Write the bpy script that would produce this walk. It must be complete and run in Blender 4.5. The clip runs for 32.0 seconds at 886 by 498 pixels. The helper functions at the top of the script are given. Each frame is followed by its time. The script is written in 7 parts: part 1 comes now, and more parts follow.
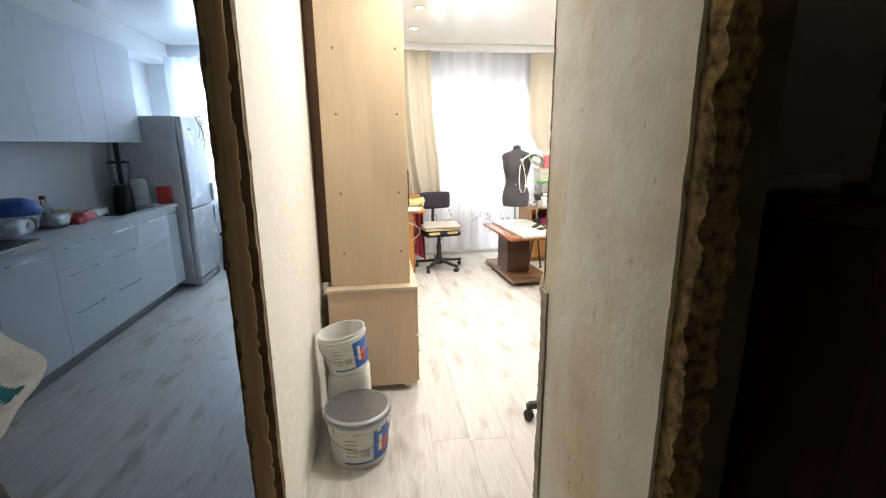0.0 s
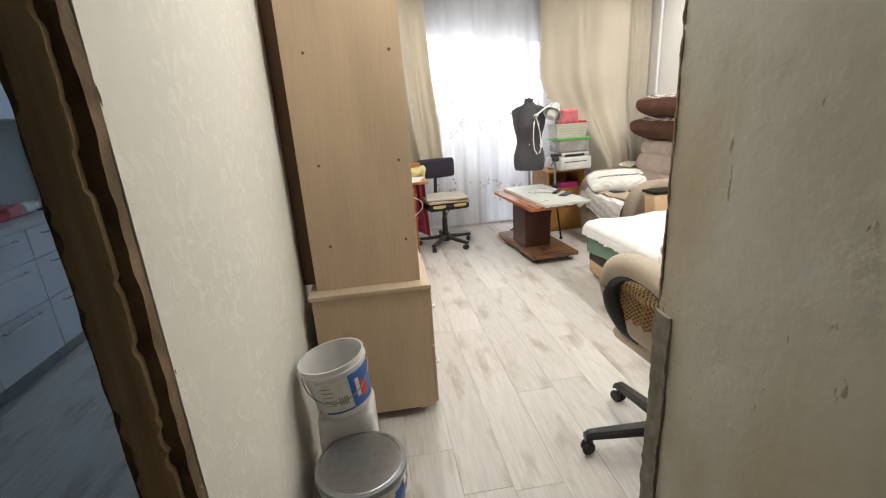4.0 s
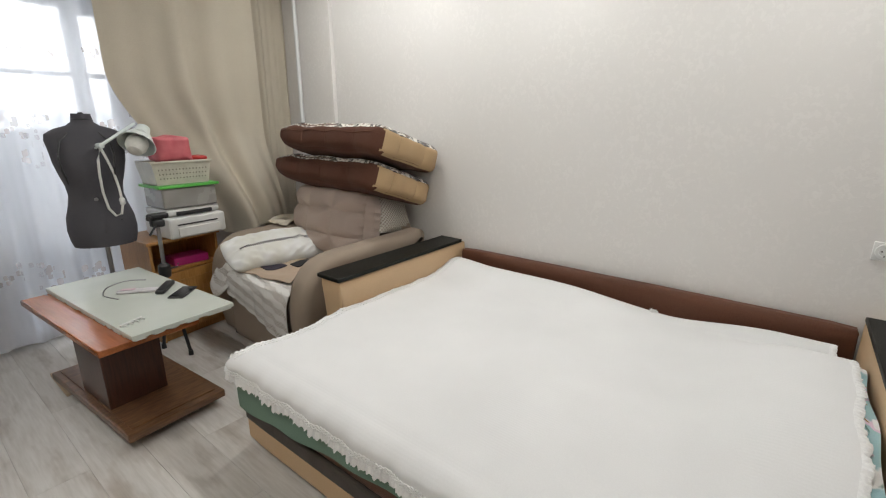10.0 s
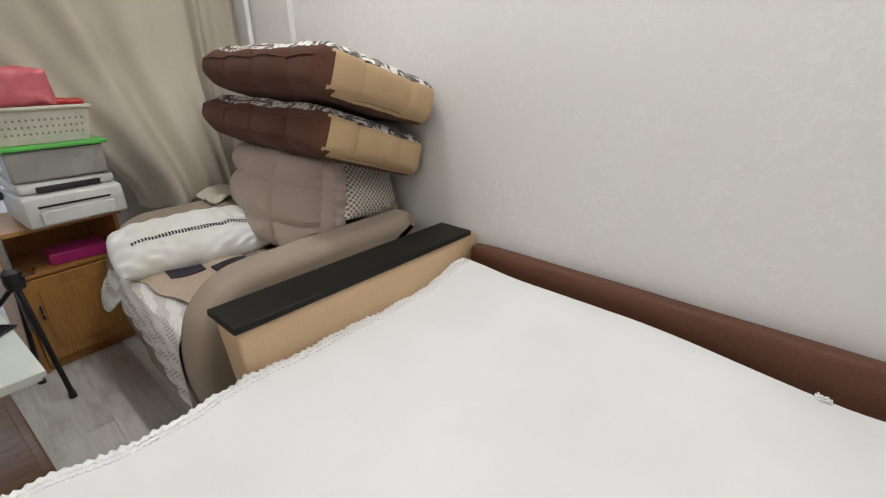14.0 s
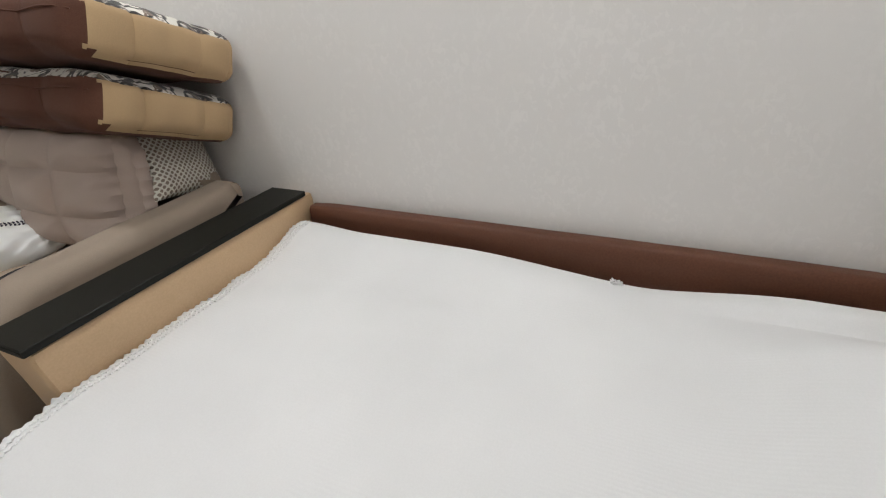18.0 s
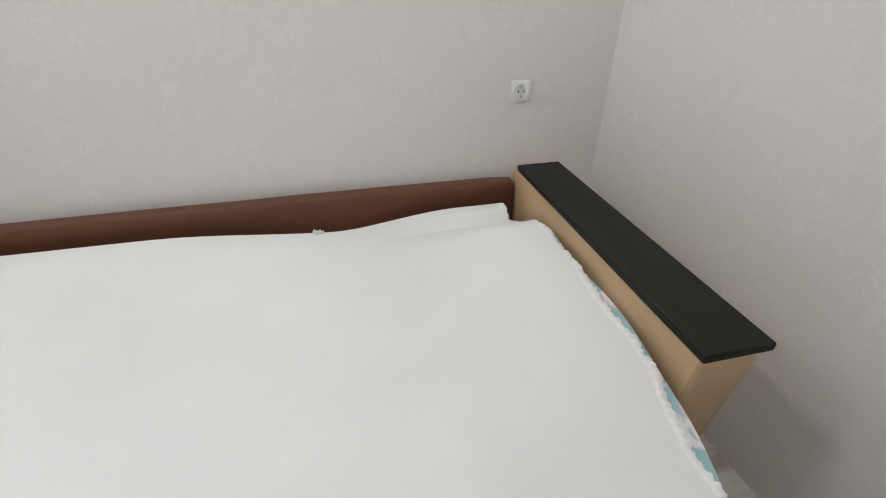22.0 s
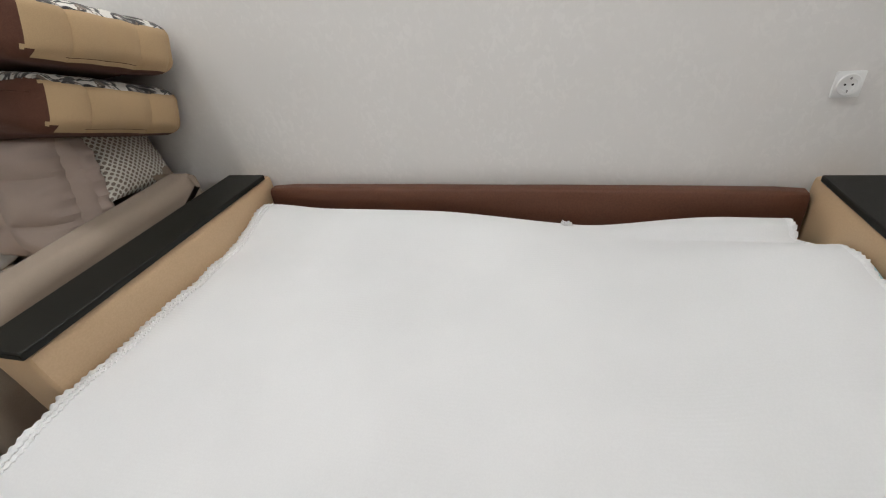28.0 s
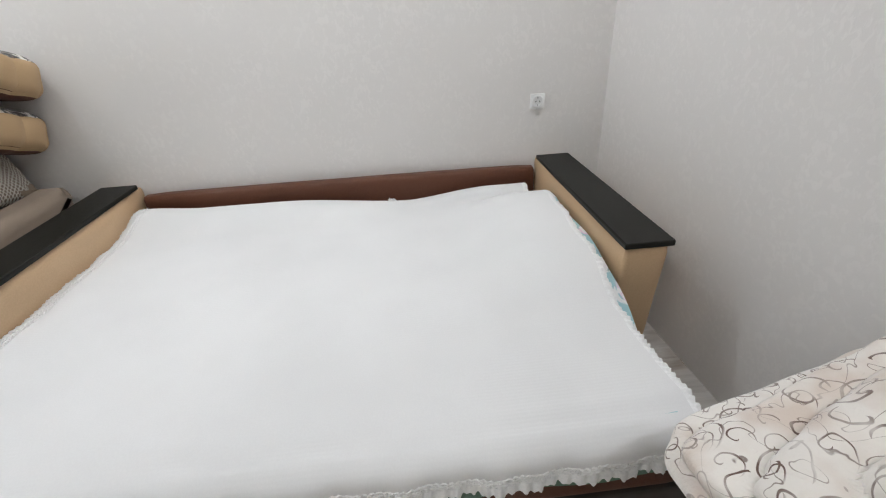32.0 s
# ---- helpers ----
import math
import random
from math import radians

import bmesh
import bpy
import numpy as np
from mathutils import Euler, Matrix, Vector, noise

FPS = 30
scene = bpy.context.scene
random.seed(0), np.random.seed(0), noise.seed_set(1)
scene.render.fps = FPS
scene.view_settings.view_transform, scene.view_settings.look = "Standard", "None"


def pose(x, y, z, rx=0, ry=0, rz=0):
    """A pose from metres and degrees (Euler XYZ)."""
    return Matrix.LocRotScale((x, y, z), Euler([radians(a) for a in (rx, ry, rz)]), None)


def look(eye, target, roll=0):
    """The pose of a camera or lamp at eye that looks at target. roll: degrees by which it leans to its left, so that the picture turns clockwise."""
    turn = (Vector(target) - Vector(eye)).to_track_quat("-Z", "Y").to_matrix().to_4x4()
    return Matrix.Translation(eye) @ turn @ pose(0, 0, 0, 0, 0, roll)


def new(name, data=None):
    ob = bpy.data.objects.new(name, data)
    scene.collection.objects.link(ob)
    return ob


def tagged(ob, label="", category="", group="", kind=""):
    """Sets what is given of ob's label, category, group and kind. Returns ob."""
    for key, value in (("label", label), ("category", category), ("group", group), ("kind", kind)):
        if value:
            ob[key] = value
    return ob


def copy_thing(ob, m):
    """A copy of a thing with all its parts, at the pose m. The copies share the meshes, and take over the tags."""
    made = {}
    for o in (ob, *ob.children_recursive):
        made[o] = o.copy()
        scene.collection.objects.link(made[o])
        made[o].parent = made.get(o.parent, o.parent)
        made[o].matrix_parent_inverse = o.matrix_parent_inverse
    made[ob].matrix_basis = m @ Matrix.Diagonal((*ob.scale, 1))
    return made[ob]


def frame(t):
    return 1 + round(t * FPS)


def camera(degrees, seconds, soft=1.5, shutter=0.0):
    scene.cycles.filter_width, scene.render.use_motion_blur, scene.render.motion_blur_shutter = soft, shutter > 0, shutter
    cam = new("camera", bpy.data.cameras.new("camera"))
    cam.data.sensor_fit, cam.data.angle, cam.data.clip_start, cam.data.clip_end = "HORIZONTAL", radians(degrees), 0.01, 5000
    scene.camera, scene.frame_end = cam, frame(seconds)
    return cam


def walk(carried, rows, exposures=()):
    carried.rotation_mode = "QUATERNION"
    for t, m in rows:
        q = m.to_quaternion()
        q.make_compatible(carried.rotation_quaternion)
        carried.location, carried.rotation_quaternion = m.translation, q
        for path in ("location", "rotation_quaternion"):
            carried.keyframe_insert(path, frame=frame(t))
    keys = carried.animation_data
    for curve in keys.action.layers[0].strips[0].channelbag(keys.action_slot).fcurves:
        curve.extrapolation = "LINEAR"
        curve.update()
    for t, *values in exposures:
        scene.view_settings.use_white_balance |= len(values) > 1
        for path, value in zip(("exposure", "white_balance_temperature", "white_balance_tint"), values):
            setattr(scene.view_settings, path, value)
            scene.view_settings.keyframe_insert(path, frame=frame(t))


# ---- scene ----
cam = camera(89.4, 32.0, soft=1.15)
PATH = [
    (0, (0.38, 0.274, 1.464), (0.647, 2.203, 1.006), -0.5),
    (0.5, (0.361, 0.256, 1.464), (0.603, 2.199, 1.057), -0.8),
    (1, (0.337, 0.237, 1.44), (0.512, 2.179, 0.995), -0.7),
    (1.5, (0.335, 0.218, 1.382), (0.574, 2.117, 0.801), -1.6),
    (2, (0.343, 0.236, 1.386), (0.602, 2.132, 0.807), -1.8),
    (2.5, (0.321, 0.339, 1.415), (0.577, 2.244, 0.861), -1.6),
    (3, (0.23, 0.484, 1.404), (0.495, 2.384, 0.838), 1.5),
    (3.5, (0.287, 0.676, 1.372), (0.566, 2.554, 0.742), -2.0),
    (4, (0.386, 0.93, 1.387), (0.647, 2.822, 0.792), -3.7),
    (4.5, (0.357, 1.021, 1.436), (0.654, 2.912, 0.857), -2.0),
    (6.5, (0.334, 1.042, 1.422), (0.613, 2.903, 0.744), -2.3),
    (7, (0.304, 1.123, 1.422), (0.684, 2.976, 0.774), -2.8),
    (7.5, (0.4, 1.334, 1.465), (1.117, 3.151, 1.035), -0.7),
    (8, (0.61, 1.575, 1.469), (1.627, 3.247, 1.053), 0.4),
    (8.5, (0.718, 1.786, 1.393), (1.884, 3.336, 0.904), -1.9),
    (9, (0.886, 2.108, 1.398), (2.323, 3.38, 0.834), 0.7),
    (9.5, (1.131, 2.259, 1.392), (2.621, 3.503, 0.911), -2.3),
    (10, (1.238, 2.479, 1.389), (2.755, 3.666, 0.851), 0.2),
    (10.5, (1.29, 2.76, 1.377), (2.896, 3.812, 0.819), 0.5),
    (11, (1.462, 2.834, 1.335), (3.007, 3.929, 0.694), -2.9),
    (11.5, (1.702, 2.885, 1.326), (3.304, 3.863, 0.635), -3.2),
    (12, (1.833, 3.027, 1.344), (3.438, 4.035, 0.706), 3.1),
    (12.5, (2.03, 3.136, 1.33), (3.603, 4.115, 0.577), 4.2),
    (13, (2.137, 3.092, 1.323), (3.647, 4.166, 0.572), 3.3),
    (13.5, (2.165, 3.07, 1.306), (3.584, 4.243, 0.524), 0.7),
    (15.5, (2.093, 2.96, 1.332), (3.43, 4.288, 0.661), -0.7),
    (16, (2.139, 2.947, 1.324), (3.58, 4.135, 0.609), 0.4),
    (16.5, (2.189, 2.959, 1.291), (3.739, 3.899, 0.446), 0.6),
    (17, (2.213, 2.974, 1.278), (3.808, 3.567, 0.227), 0.8),
    (17.5, (2.215, 2.946, 1.288), (3.857, 3.532, 0.308), -4.5),
    (18, (2.2, 2.952, 1.297), (3.812, 3.651, 0.342), -3.0),
    (18.5, (2.186, 2.944, 1.3), (3.749, 3.78, 0.375), -4.3),
    (19, (2.176, 2.956, 1.3), (3.66, 3.917, 0.366), -3.5),
    (19.5, (2.155, 2.977, 1.312), (3.561, 4.054, 0.383), -3.0),
    (20, (2.167, 2.987, 1.326), (3.636, 3.99, 0.412), -2.6),
    (20.5, (2.112, 2.998, 1.294), (3.719, 3.526, 0.226), -2.4),
    (21, (2.071, 2.944, 1.241), (3.759, 3.173, 0.193), -1.2),
    (21.5, (2.048, 2.876, 1.206), (3.805, 2.819, 0.252), -3.1),
    (22, (2.079, 2.808, 1.304), (3.716, 2.421, 0.224), 0.1),
    (22.5, (2.09, 2.879, 1.28), (3.793, 2.787, 0.236), -1.1),
    (23, (2.104, 2.951, 1.322), (3.812, 3.181, 0.306), -3.4),
    (23.5, (2.082, 2.971, 1.278), (3.797, 3.307, 0.305), -3.6),
    (24, (2.081, 2.968, 1.27), (3.8, 3.22, 0.279), -3.5),
    (24.5, (2.083, 2.935, 1.274), (3.812, 3.06, 0.276), -4.2),
    (26.5, (2.091, 2.927, 1.376), (3.695, 3.157, 0.203), -5.0),
    (27, (2.088, 2.922, 1.299), (3.74, 3.119, 0.19), -5.0),
    (27.5, (2.089, 2.948, 1.347), (3.715, 3.295, 0.236), -7.9),
    (28, (2.058, 2.966, 1.315), (3.683, 3.445, 0.252), -6.6),
    (28.5, (2.023, 2.965, 1.308), (3.633, 3.483, 0.241), -3.0),
    (29, (1.953, 3.028, 1.309), (3.654, 3.034, 0.256), 5.0),
    (29.5, (1.894, 2.887, 1.344), (3.676, 2.83, 0.438), -3.1),
    (30, (1.778, 2.804, 1.348), (3.555, 2.826, 0.429), -2.9),
    (30.5, (1.639, 2.843, 1.356), (3.441, 2.914, 0.491), -3.3),
    (31, (1.523, 2.993, 1.378), (3.319, 3.068, 0.501), -3.8),
    (31.5, (1.438, 2.932, 1.364), (3.267, 2.97, 0.556), -3.6),
    (32, (1.364, 2.844, 1.349), (3.119, 2.708, 0.399), -3.0),
]
EXPOSURES = [(0.0, 1.58, 7100, 10), (2.0, 1.54, 7100, 10), (3.0, 1.26, 7300, 10), (4.0, 0.83, 6950, 10), (6.5, 0.69, 6900, 10), (7.0, 0.57, 6750, 10), (7.5, 0.13, 6350, 10),
             (8.0, 0.02, 5950, 5), (9.0, -0.14, 6500, 7), (10.0, -0.06, 6650, 9), (12.0, 0.0, 6500, 10), (15.5, -0.04, 6550, 10), (17.0, -0.14, 6500, 10), (28.0, -0.13, 6450, 10), (30.0, -0.08, 6450, 10), (32.0, 0.0, 6250, 10)]
walk(cam, [(t, look(eye, target, roll)) for t, eye, target, roll in PATH], EXPOSURES)

# ---- world and light ----
world = bpy.data.worlds.new("overcast_sky")
scene.world = world
world.use_nodes = True
wn = world.node_tree.nodes
sky = wn.new("ShaderNodeTexSky")
sky.sky_type, sky.sun_disc = "NISHITA", False
sky.sun_elevation, sky.sun_rotation = radians(38), radians(205)
sky.air_density, sky.dust_density = 1.0, 3.0
world.node_tree.links.new(sky.outputs[0], wn["Background"].inputs[0])
wn["Background"].inputs[1].default_value = 0.12


def lamp(name, kind, m, energy, color=(1, 1, 1), **more):
    data = bpy.data.lights.new(name, kind)
    data.energy, data.color = energy, color
    if kind == "AREA":
        data.shape = more.get("shape", "RECTANGLE")
        data.size = more.get("size", 1.0)
        data.size_y = more.get("size_y", 1.0)
    if kind == "SUN":
        data.angle = radians(more.get("angle", 10))
    ob = new(name, data)
    ob.matrix_basis = m
    return tagged(ob, kind="structure")


CEIL = 2.60
lamp("sun", "SUN", look((0, 9, 6), (0.6, 3, 0)), 0.6, (1, 0.97, 0.92), angle=20)
# daylight in the window openings
lamp("window_light_1", "AREA", look((1.6, 7.0, 2.05), (1.6, 3.0, 0.7)), 24, (0.86, 0.93, 1.0), size=2.6, size_y=1.5)
lamp("window_light_2", "AREA", look((-1.2, 6.95, 2.0), (-1.1, 3.0, 0.6)), 37, (0.40, 0.66, 1.0), size=1.9, size_y=1.5)
SPOTS = [(sx, sy) for sx in (0.78, 3.08) for sy in (2.45, 3.55, 4.45, 5.15)]
for sx, sy in SPOTS:
    lamp("spot_light", "AREA", pose(sx, sy, CEIL - 0.035), (4.6 if sx > 2 else 3.4) if sy > 5 else (7.7 if sx > 2 or sy < 4 else 6.0), (0.985, 1.0, 1.0), shape="DISK", size=0.09)

# ---- materials ----


def tree(name):
    m = bpy.data.materials.new(name)
    m.use_nodes = True
    nt = m.node_tree
    return m, nt, nt.nodes["Principled BSDF"]


def noise_node(nt, scale, detail=3.0, stretch=(1, 1, 1), coord="Object"):
    tc = nt.nodes.new("ShaderNodeTexCoord")
    mp = nt.nodes.new("ShaderNodeMapping")
    mp.inputs["Scale"].default_value = stretch
    nz = nt.nodes.new("ShaderNodeTexNoise")
    nz.inputs["Scale"].default_value, nz.inputs["Detail"].default_value = scale, detail
    nt.links.new(tc.outputs[coord], mp.inputs[0])
    nt.links.new(mp.outputs[0], nz.inputs[0])
    return nz


def ramp(nt, source, stops):
    r = nt.nodes.new("ShaderNodeValToRGB")
    while len(r.color_ramp.elements) < len(stops):
        r.color_ramp.elements.new(0.5)
    for e, (p, c) in zip(r.color_ramp.elements, stops):
        e.position, e.color = p, (*c, 1) if len(c) == 3 else c
    nt.links.new(source, r.inputs[0])
    return r


def mixed(nt, a, b, fac, mode="MIX"):
    m = nt.nodes.new("ShaderNodeMix")
    m.data_type, m.blend_type = "RGBA", mode
    for sock, v in ((m.inputs[0], fac), (m.inputs[6], a), (m.inputs[7], b)):
        if hasattr(v, "is_linked"):
            nt.links.new(v, sock)
        else:
            sock.default_value = v if isinstance(v, float) else (*v, 1)
    return m.outputs[2]


def bumped(nt, bsdf, height, strength, distance=0.01):
    b = nt.nodes.new("ShaderNodeBump")
    b.inputs["Strength"].default_value, b.inputs["Distance"].default_value = strength, distance
    nt.links.new(height, b.inputs["Height"])
    nt.links.new(b.outputs[0], bsdf.inputs["Normal"])
    return b


def stuff(name, c1, c2=None, scale=20.0, rough=0.6, bump=0.0, bscale=None, metal=0.0, stretch=(1, 1, 1), dirt=0.12,
          sheen=0.0, coat=0.0, rvar=0.1):
    """A plain surface: two tones of grain, a larger uneven tone, a fine relief and an uneven gloss."""
    m, nt, b = tree(name)
    c2 = c2 or tuple(v * 0.82 for v in c1)
    fine = noise_node(nt, scale, 4.0, stretch)
    big = noise_node(nt, 1.7, 3.0)
    col = ramp(nt, fine.outputs[0], ((0.3, c2), (0.7, c1)))
    patch = ramp(nt, big.outputs[0], ((0.3, (1 - dirt,) * 3), (0.7, (1, 1, 1))))
    nt.links.new(mixed(nt, col.outputs[0], patch.outputs[0], 1.0, "MULTIPLY"), b.inputs["Base Color"])
    mr = nt.nodes.new("ShaderNodeMapRange")
    mr.inputs["To Min"].default_value, mr.inputs["To Max"].default_value = max(0.02, rough - rvar), min(1, rough + rvar)
    nt.links.new(fine.outputs[0], mr.inputs[0])
    nt.links.new(mr.outputs[0], b.inputs["Roughness"])
    b.inputs["Metallic"].default_value = metal
    b.inputs["Sheen Weight"].default_value = sheen
    b.inputs["Coat Weight"].default_value = coat
    if bump:
        bumped(nt, b, noise_node(nt, bscale or scale * 2, 3.0, stretch).outputs[0], bump, 0.004)
    return m


def wallpaper(name, c, size=56.0, lift=1.055, relief=0.27, gloss=0.62, cover=(0.42, 0.62)):
    m, nt, b = tree(name)
    a = noise_node(nt, size, 2.0, (1, 1, 0.9))
    a.inputs["Distortion"].default_value = 0.6
    fleck = ramp(nt, a.outputs[0], ((0.50, (0, 0, 0)), (0.62, (1, 1, 1))))
    gate = ramp(nt, noise_node(nt, 4.2, 2.0).outputs[0], ((cover[0], (0.08,) * 3), (cover[1], (1, 1, 1))))
    f = mixed(nt, fleck.outputs[0], gate.outputs[0], 1.0, "MULTIPLY")
    nt.links.new(mixed(nt, c, tuple(min(0.9, v * lift) for v in c), f), b.inputs["Base Color"])
    rr = ramp(nt, f, ((0.0, (0.74,) * 3), (1.0, (gloss,) * 3)))
    nt.links.new(rr.outputs[0], b.inputs["Roughness"])
    fine = noise_node(nt, 260.0, 2.0)
    bumped(nt, b, mixed(nt, f, fine.outputs[0], 0.40), relief, 0.004)
    return m


def wood(name, light, dark, grain=(30, 30, 1.6), rough=0.45, coat=0.0, bump=0.12, rings=5.0, random_tone=0.0):
    m, nt, b = tree(name)
    g = noise_node(nt, rings, 5.0, grain)
    wide = noise_node(nt, 1.3, 2.0, tuple(min(v, 6) for v in grain))
    col = ramp(nt, g.outputs[0], ((0.32, dark), (0.68, light)))
    tone = ramp(nt, wide.outputs[0], ((0.3, (0.84,) * 3), (0.7, (1.0,) * 3)))
    out = mixed(nt, col.outputs[0], tone.outputs[0], 1.0, "MULTIPLY")
    if random_tone:
        oi = nt.nodes.new("ShaderNodeObjectInfo")
        rt = ramp(nt, oi.outputs["Random"], ((0.0, (1 - random_tone,) * 3), (1.0, (1, 1, 1))))
        out = mixed(nt, out, rt.outputs[0], 1.0, "MULTIPLY")
    nt.links.new(out, b.inputs["Base Color"])
    b.inputs["Roughness"].default_value = rough
    b.inputs["Coat Weight"].default_value = coat
    b.inputs["Coat Roughness"].default_value = 0.08
    bumped(nt, b, g.outputs[0], bump, 0.002)
    return m


def old_plaster(name):
    """Bare off-white plaster: yellow stains, dark pits and scratches."""
    m, nt, b = tree(name)
    base = ramp(nt, noise_node(nt, 5.0, 4.0).outputs[0], ((0.3, (0.70, 0.665, 0.575)), (0.6, (0.81, 0.79, 0.725))))
    stain = ramp(nt, noise_node(nt, 2.2, 3.0, (1, 1, 0.4)).outputs[0], ((0.50, (1, 1, 1)), (0.68, (0.82, 0.72, 0.56))))
    few = ramp(nt, noise_node(nt, 4.0, 2.0).outputs[0], ((0.58, (0, 0, 0)), (0.72, (1, 1, 1))))
    specks = ramp(nt, noise_node(nt, 260.0, 2.0, (1, 1, 0.7)).outputs[0], ((0.66, (1, 1, 1)), (0.71, (0.34, 0.28, 0.22))))
    pits = nt.nodes.new("ShaderNodeMixRGB")
    nt.links.new(few.outputs[0], pits.inputs[0])
    pits.inputs[1].default_value = (1, 1, 1, 1)
    nt.links.new(specks.outputs[0], pits.inputs[2])
    scars = ramp(nt, noise_node(nt, 48.0, 5.0, (1, 1, 0.30)).outputs[0], ((0.69, (1, 1, 1)), (0.72, (0.40, 0.34, 0.27))))
    c = mixed(nt, base.outputs[0], stain.outputs[0], 1.0, "MULTIPLY")
    c = mixed(nt, c, pits.outputs[0], 1.0, "MULTIPLY")
    c = mixed(nt, c, scars.outputs[0], 0.8, "MULTIPLY")
    nt.links.new(c, b.inputs["Base Color"])
    b.inputs["Roughness"].default_value = 0.8
    bumped(nt, b, noise_node(nt, 22.0, 6.0).outputs[0], 0.35, 0.006)
    return m


def laminate(name):
    """Whitewashed oak boards: pale grain along y, grey knots, each board of its own tone."""
    m, nt, b = tree(name)
    oi = nt.nodes.new("ShaderNodeObjectInfo")
    tc = nt.nodes.new("ShaderNodeTexCoord")
    add = nt.nodes.new("ShaderNodeVectorMath")
    add.operation = "MULTIPLY_ADD"
    add.inputs[1].default_value = (1, 1, 1)
    comb = nt.nodes.new("ShaderNodeCombineXYZ")
    for i, k in enumerate((31.0, 17.0, 5.0)):
        mul = nt.nodes.new("ShaderNodeMath")
        mul.operation = "MULTIPLY"
        mul.inputs[1].default_value = k
        nt.links.new(oi.outputs["Random"], mul.inputs[0])
        nt.links.new(mul.outputs[0], comb.inputs[i])
    nt.links.new(tc.outputs["Object"], add.inputs[0])
    nt.links.new(comb.outputs[0], add.inputs[2])

    def nz(scale, stretch, detail):
        mp = nt.nodes.new("ShaderNodeMapping")
        mp.inputs["Scale"].default_value = stretch
        n = nt.nodes.new("ShaderNodeTexNoise")
        n.inputs["Scale"].default_value, n.inputs["Detail"].default_value = scale, detail
        nt.links.new(add.outputs[0], mp.inputs[0])
        nt.links.new(mp.outputs[0], n.inputs[0])
        return n
    grain = nz(3.0, (28, 2.2, 1), 6.0)
    knots = nz(2.6, (3.4, 1.15, 1), 3.0)
    g = ramp(nt, grain.outputs[0], ((0.3, (0.555, 0.525, 0.49)), (0.68, (0.665, 0.64, 0.61))))
    k = ramp(nt, knots.outputs[0], ((0.28, (0.66, 0.61, 0.565)), (0.46, (1, 1, 1))))
    tone = ramp(nt, oi.outputs["Random"], ((0, (0.88, 0.87, 0.86)), (1, (1, 1, 1))))
    c = mixed(nt, mixed(nt, g.outputs[0], k.outputs[0], 1.0, "MULTIPLY"), tone.outputs[0], 1.0, "MULTIPLY")
    nt.links.new(c, b.inputs["Base Color"])
    b.inputs["Roughness"].default_value = 0.42
    bumped(nt, b, grain.outputs[0], 0.12, 0.002)
    return m


def cloth(name, c1, c2=None, weave=420.0, rough=0.9, bump=0.3, wrinkle=9.0, translucent=0.0, dirt=0.08):
    m, nt, b = tree(name)
    c2 = c2 or tuple(v * 0.88 for v in c1)
    w = noise_node(nt, weave, 2.0)
    big = noise_node(nt, wrinkle, 3.0)
    col = ramp(nt, w.outputs[0], ((0.35, c2), (0.65, c1)))
    patch = ramp(nt, noise_node(nt, 2.1, 3.0).outputs[0], ((0.3, (1 - dirt,) * 3), (0.7, (1, 1, 1))))
    out = mixed(nt, col.outputs[0], patch.outputs[0], 1.0, "MULTIPLY")
    nt.links.new(out, b.inputs["Base Color"])
    b.inputs["Roughness"].default_value = rough
    b.inputs["Sheen Weight"].default_value = 0.03
    bumped(nt, b, mixed(nt, w.outputs[0], big.outputs[0], 0.6), bump, 0.004)
    if translucent:
        tr = nt.nodes.new("ShaderNodeBsdfTranslucent")
        nt.links.new(out, tr.inputs[0])
        mx = nt.nodes.new("ShaderNodeMixShader")
        mx.inputs[0].default_value = translucent
        nt.links.new(b.outputs[0], mx.inputs[1])
        nt.links.new(tr.outputs[0], mx.inputs[2])
        nt.links.new(mx.outputs[0], nt.nodes["Material Output"].inputs[0])
    return m


def patterned(name, ground, inks, scale=9.0, edge=0.035, weave=300.0, swirl=2.0, bump=0.35):
    """Cloth with printed line scrolls and blotches: inks is a list of (colour, scale, low, high)."""
    m, nt, b = tree(name)
    out = None
    base = mixed(nt, ground, tuple(v * 0.9 for v in ground), noise_node(nt, 6.0).outputs[0])
    for ink, s, lo, hi in inks:
        n = noise_node(nt, s, swirl)
        n.inputs["Distortion"].default_value = 1.2
        band = ramp(nt, n.outputs[0], ((lo - edge, (0, 0, 0)), (lo, (1, 1, 1)), (hi, (1, 1, 1)), (hi + edge, (0, 0, 0))))
        base = mixed(nt, base, ink, band.outputs[0])
    nt.links.new(base, b.inputs["Base Color"])
    b.inputs["Roughness"].default_value = 0.92
    b.inputs["Sheen Weight"].default_value = 0.2
    bumped(nt, b, noise_node(nt, weave, 2.0).outputs[0], bump, 0.004)
    return m


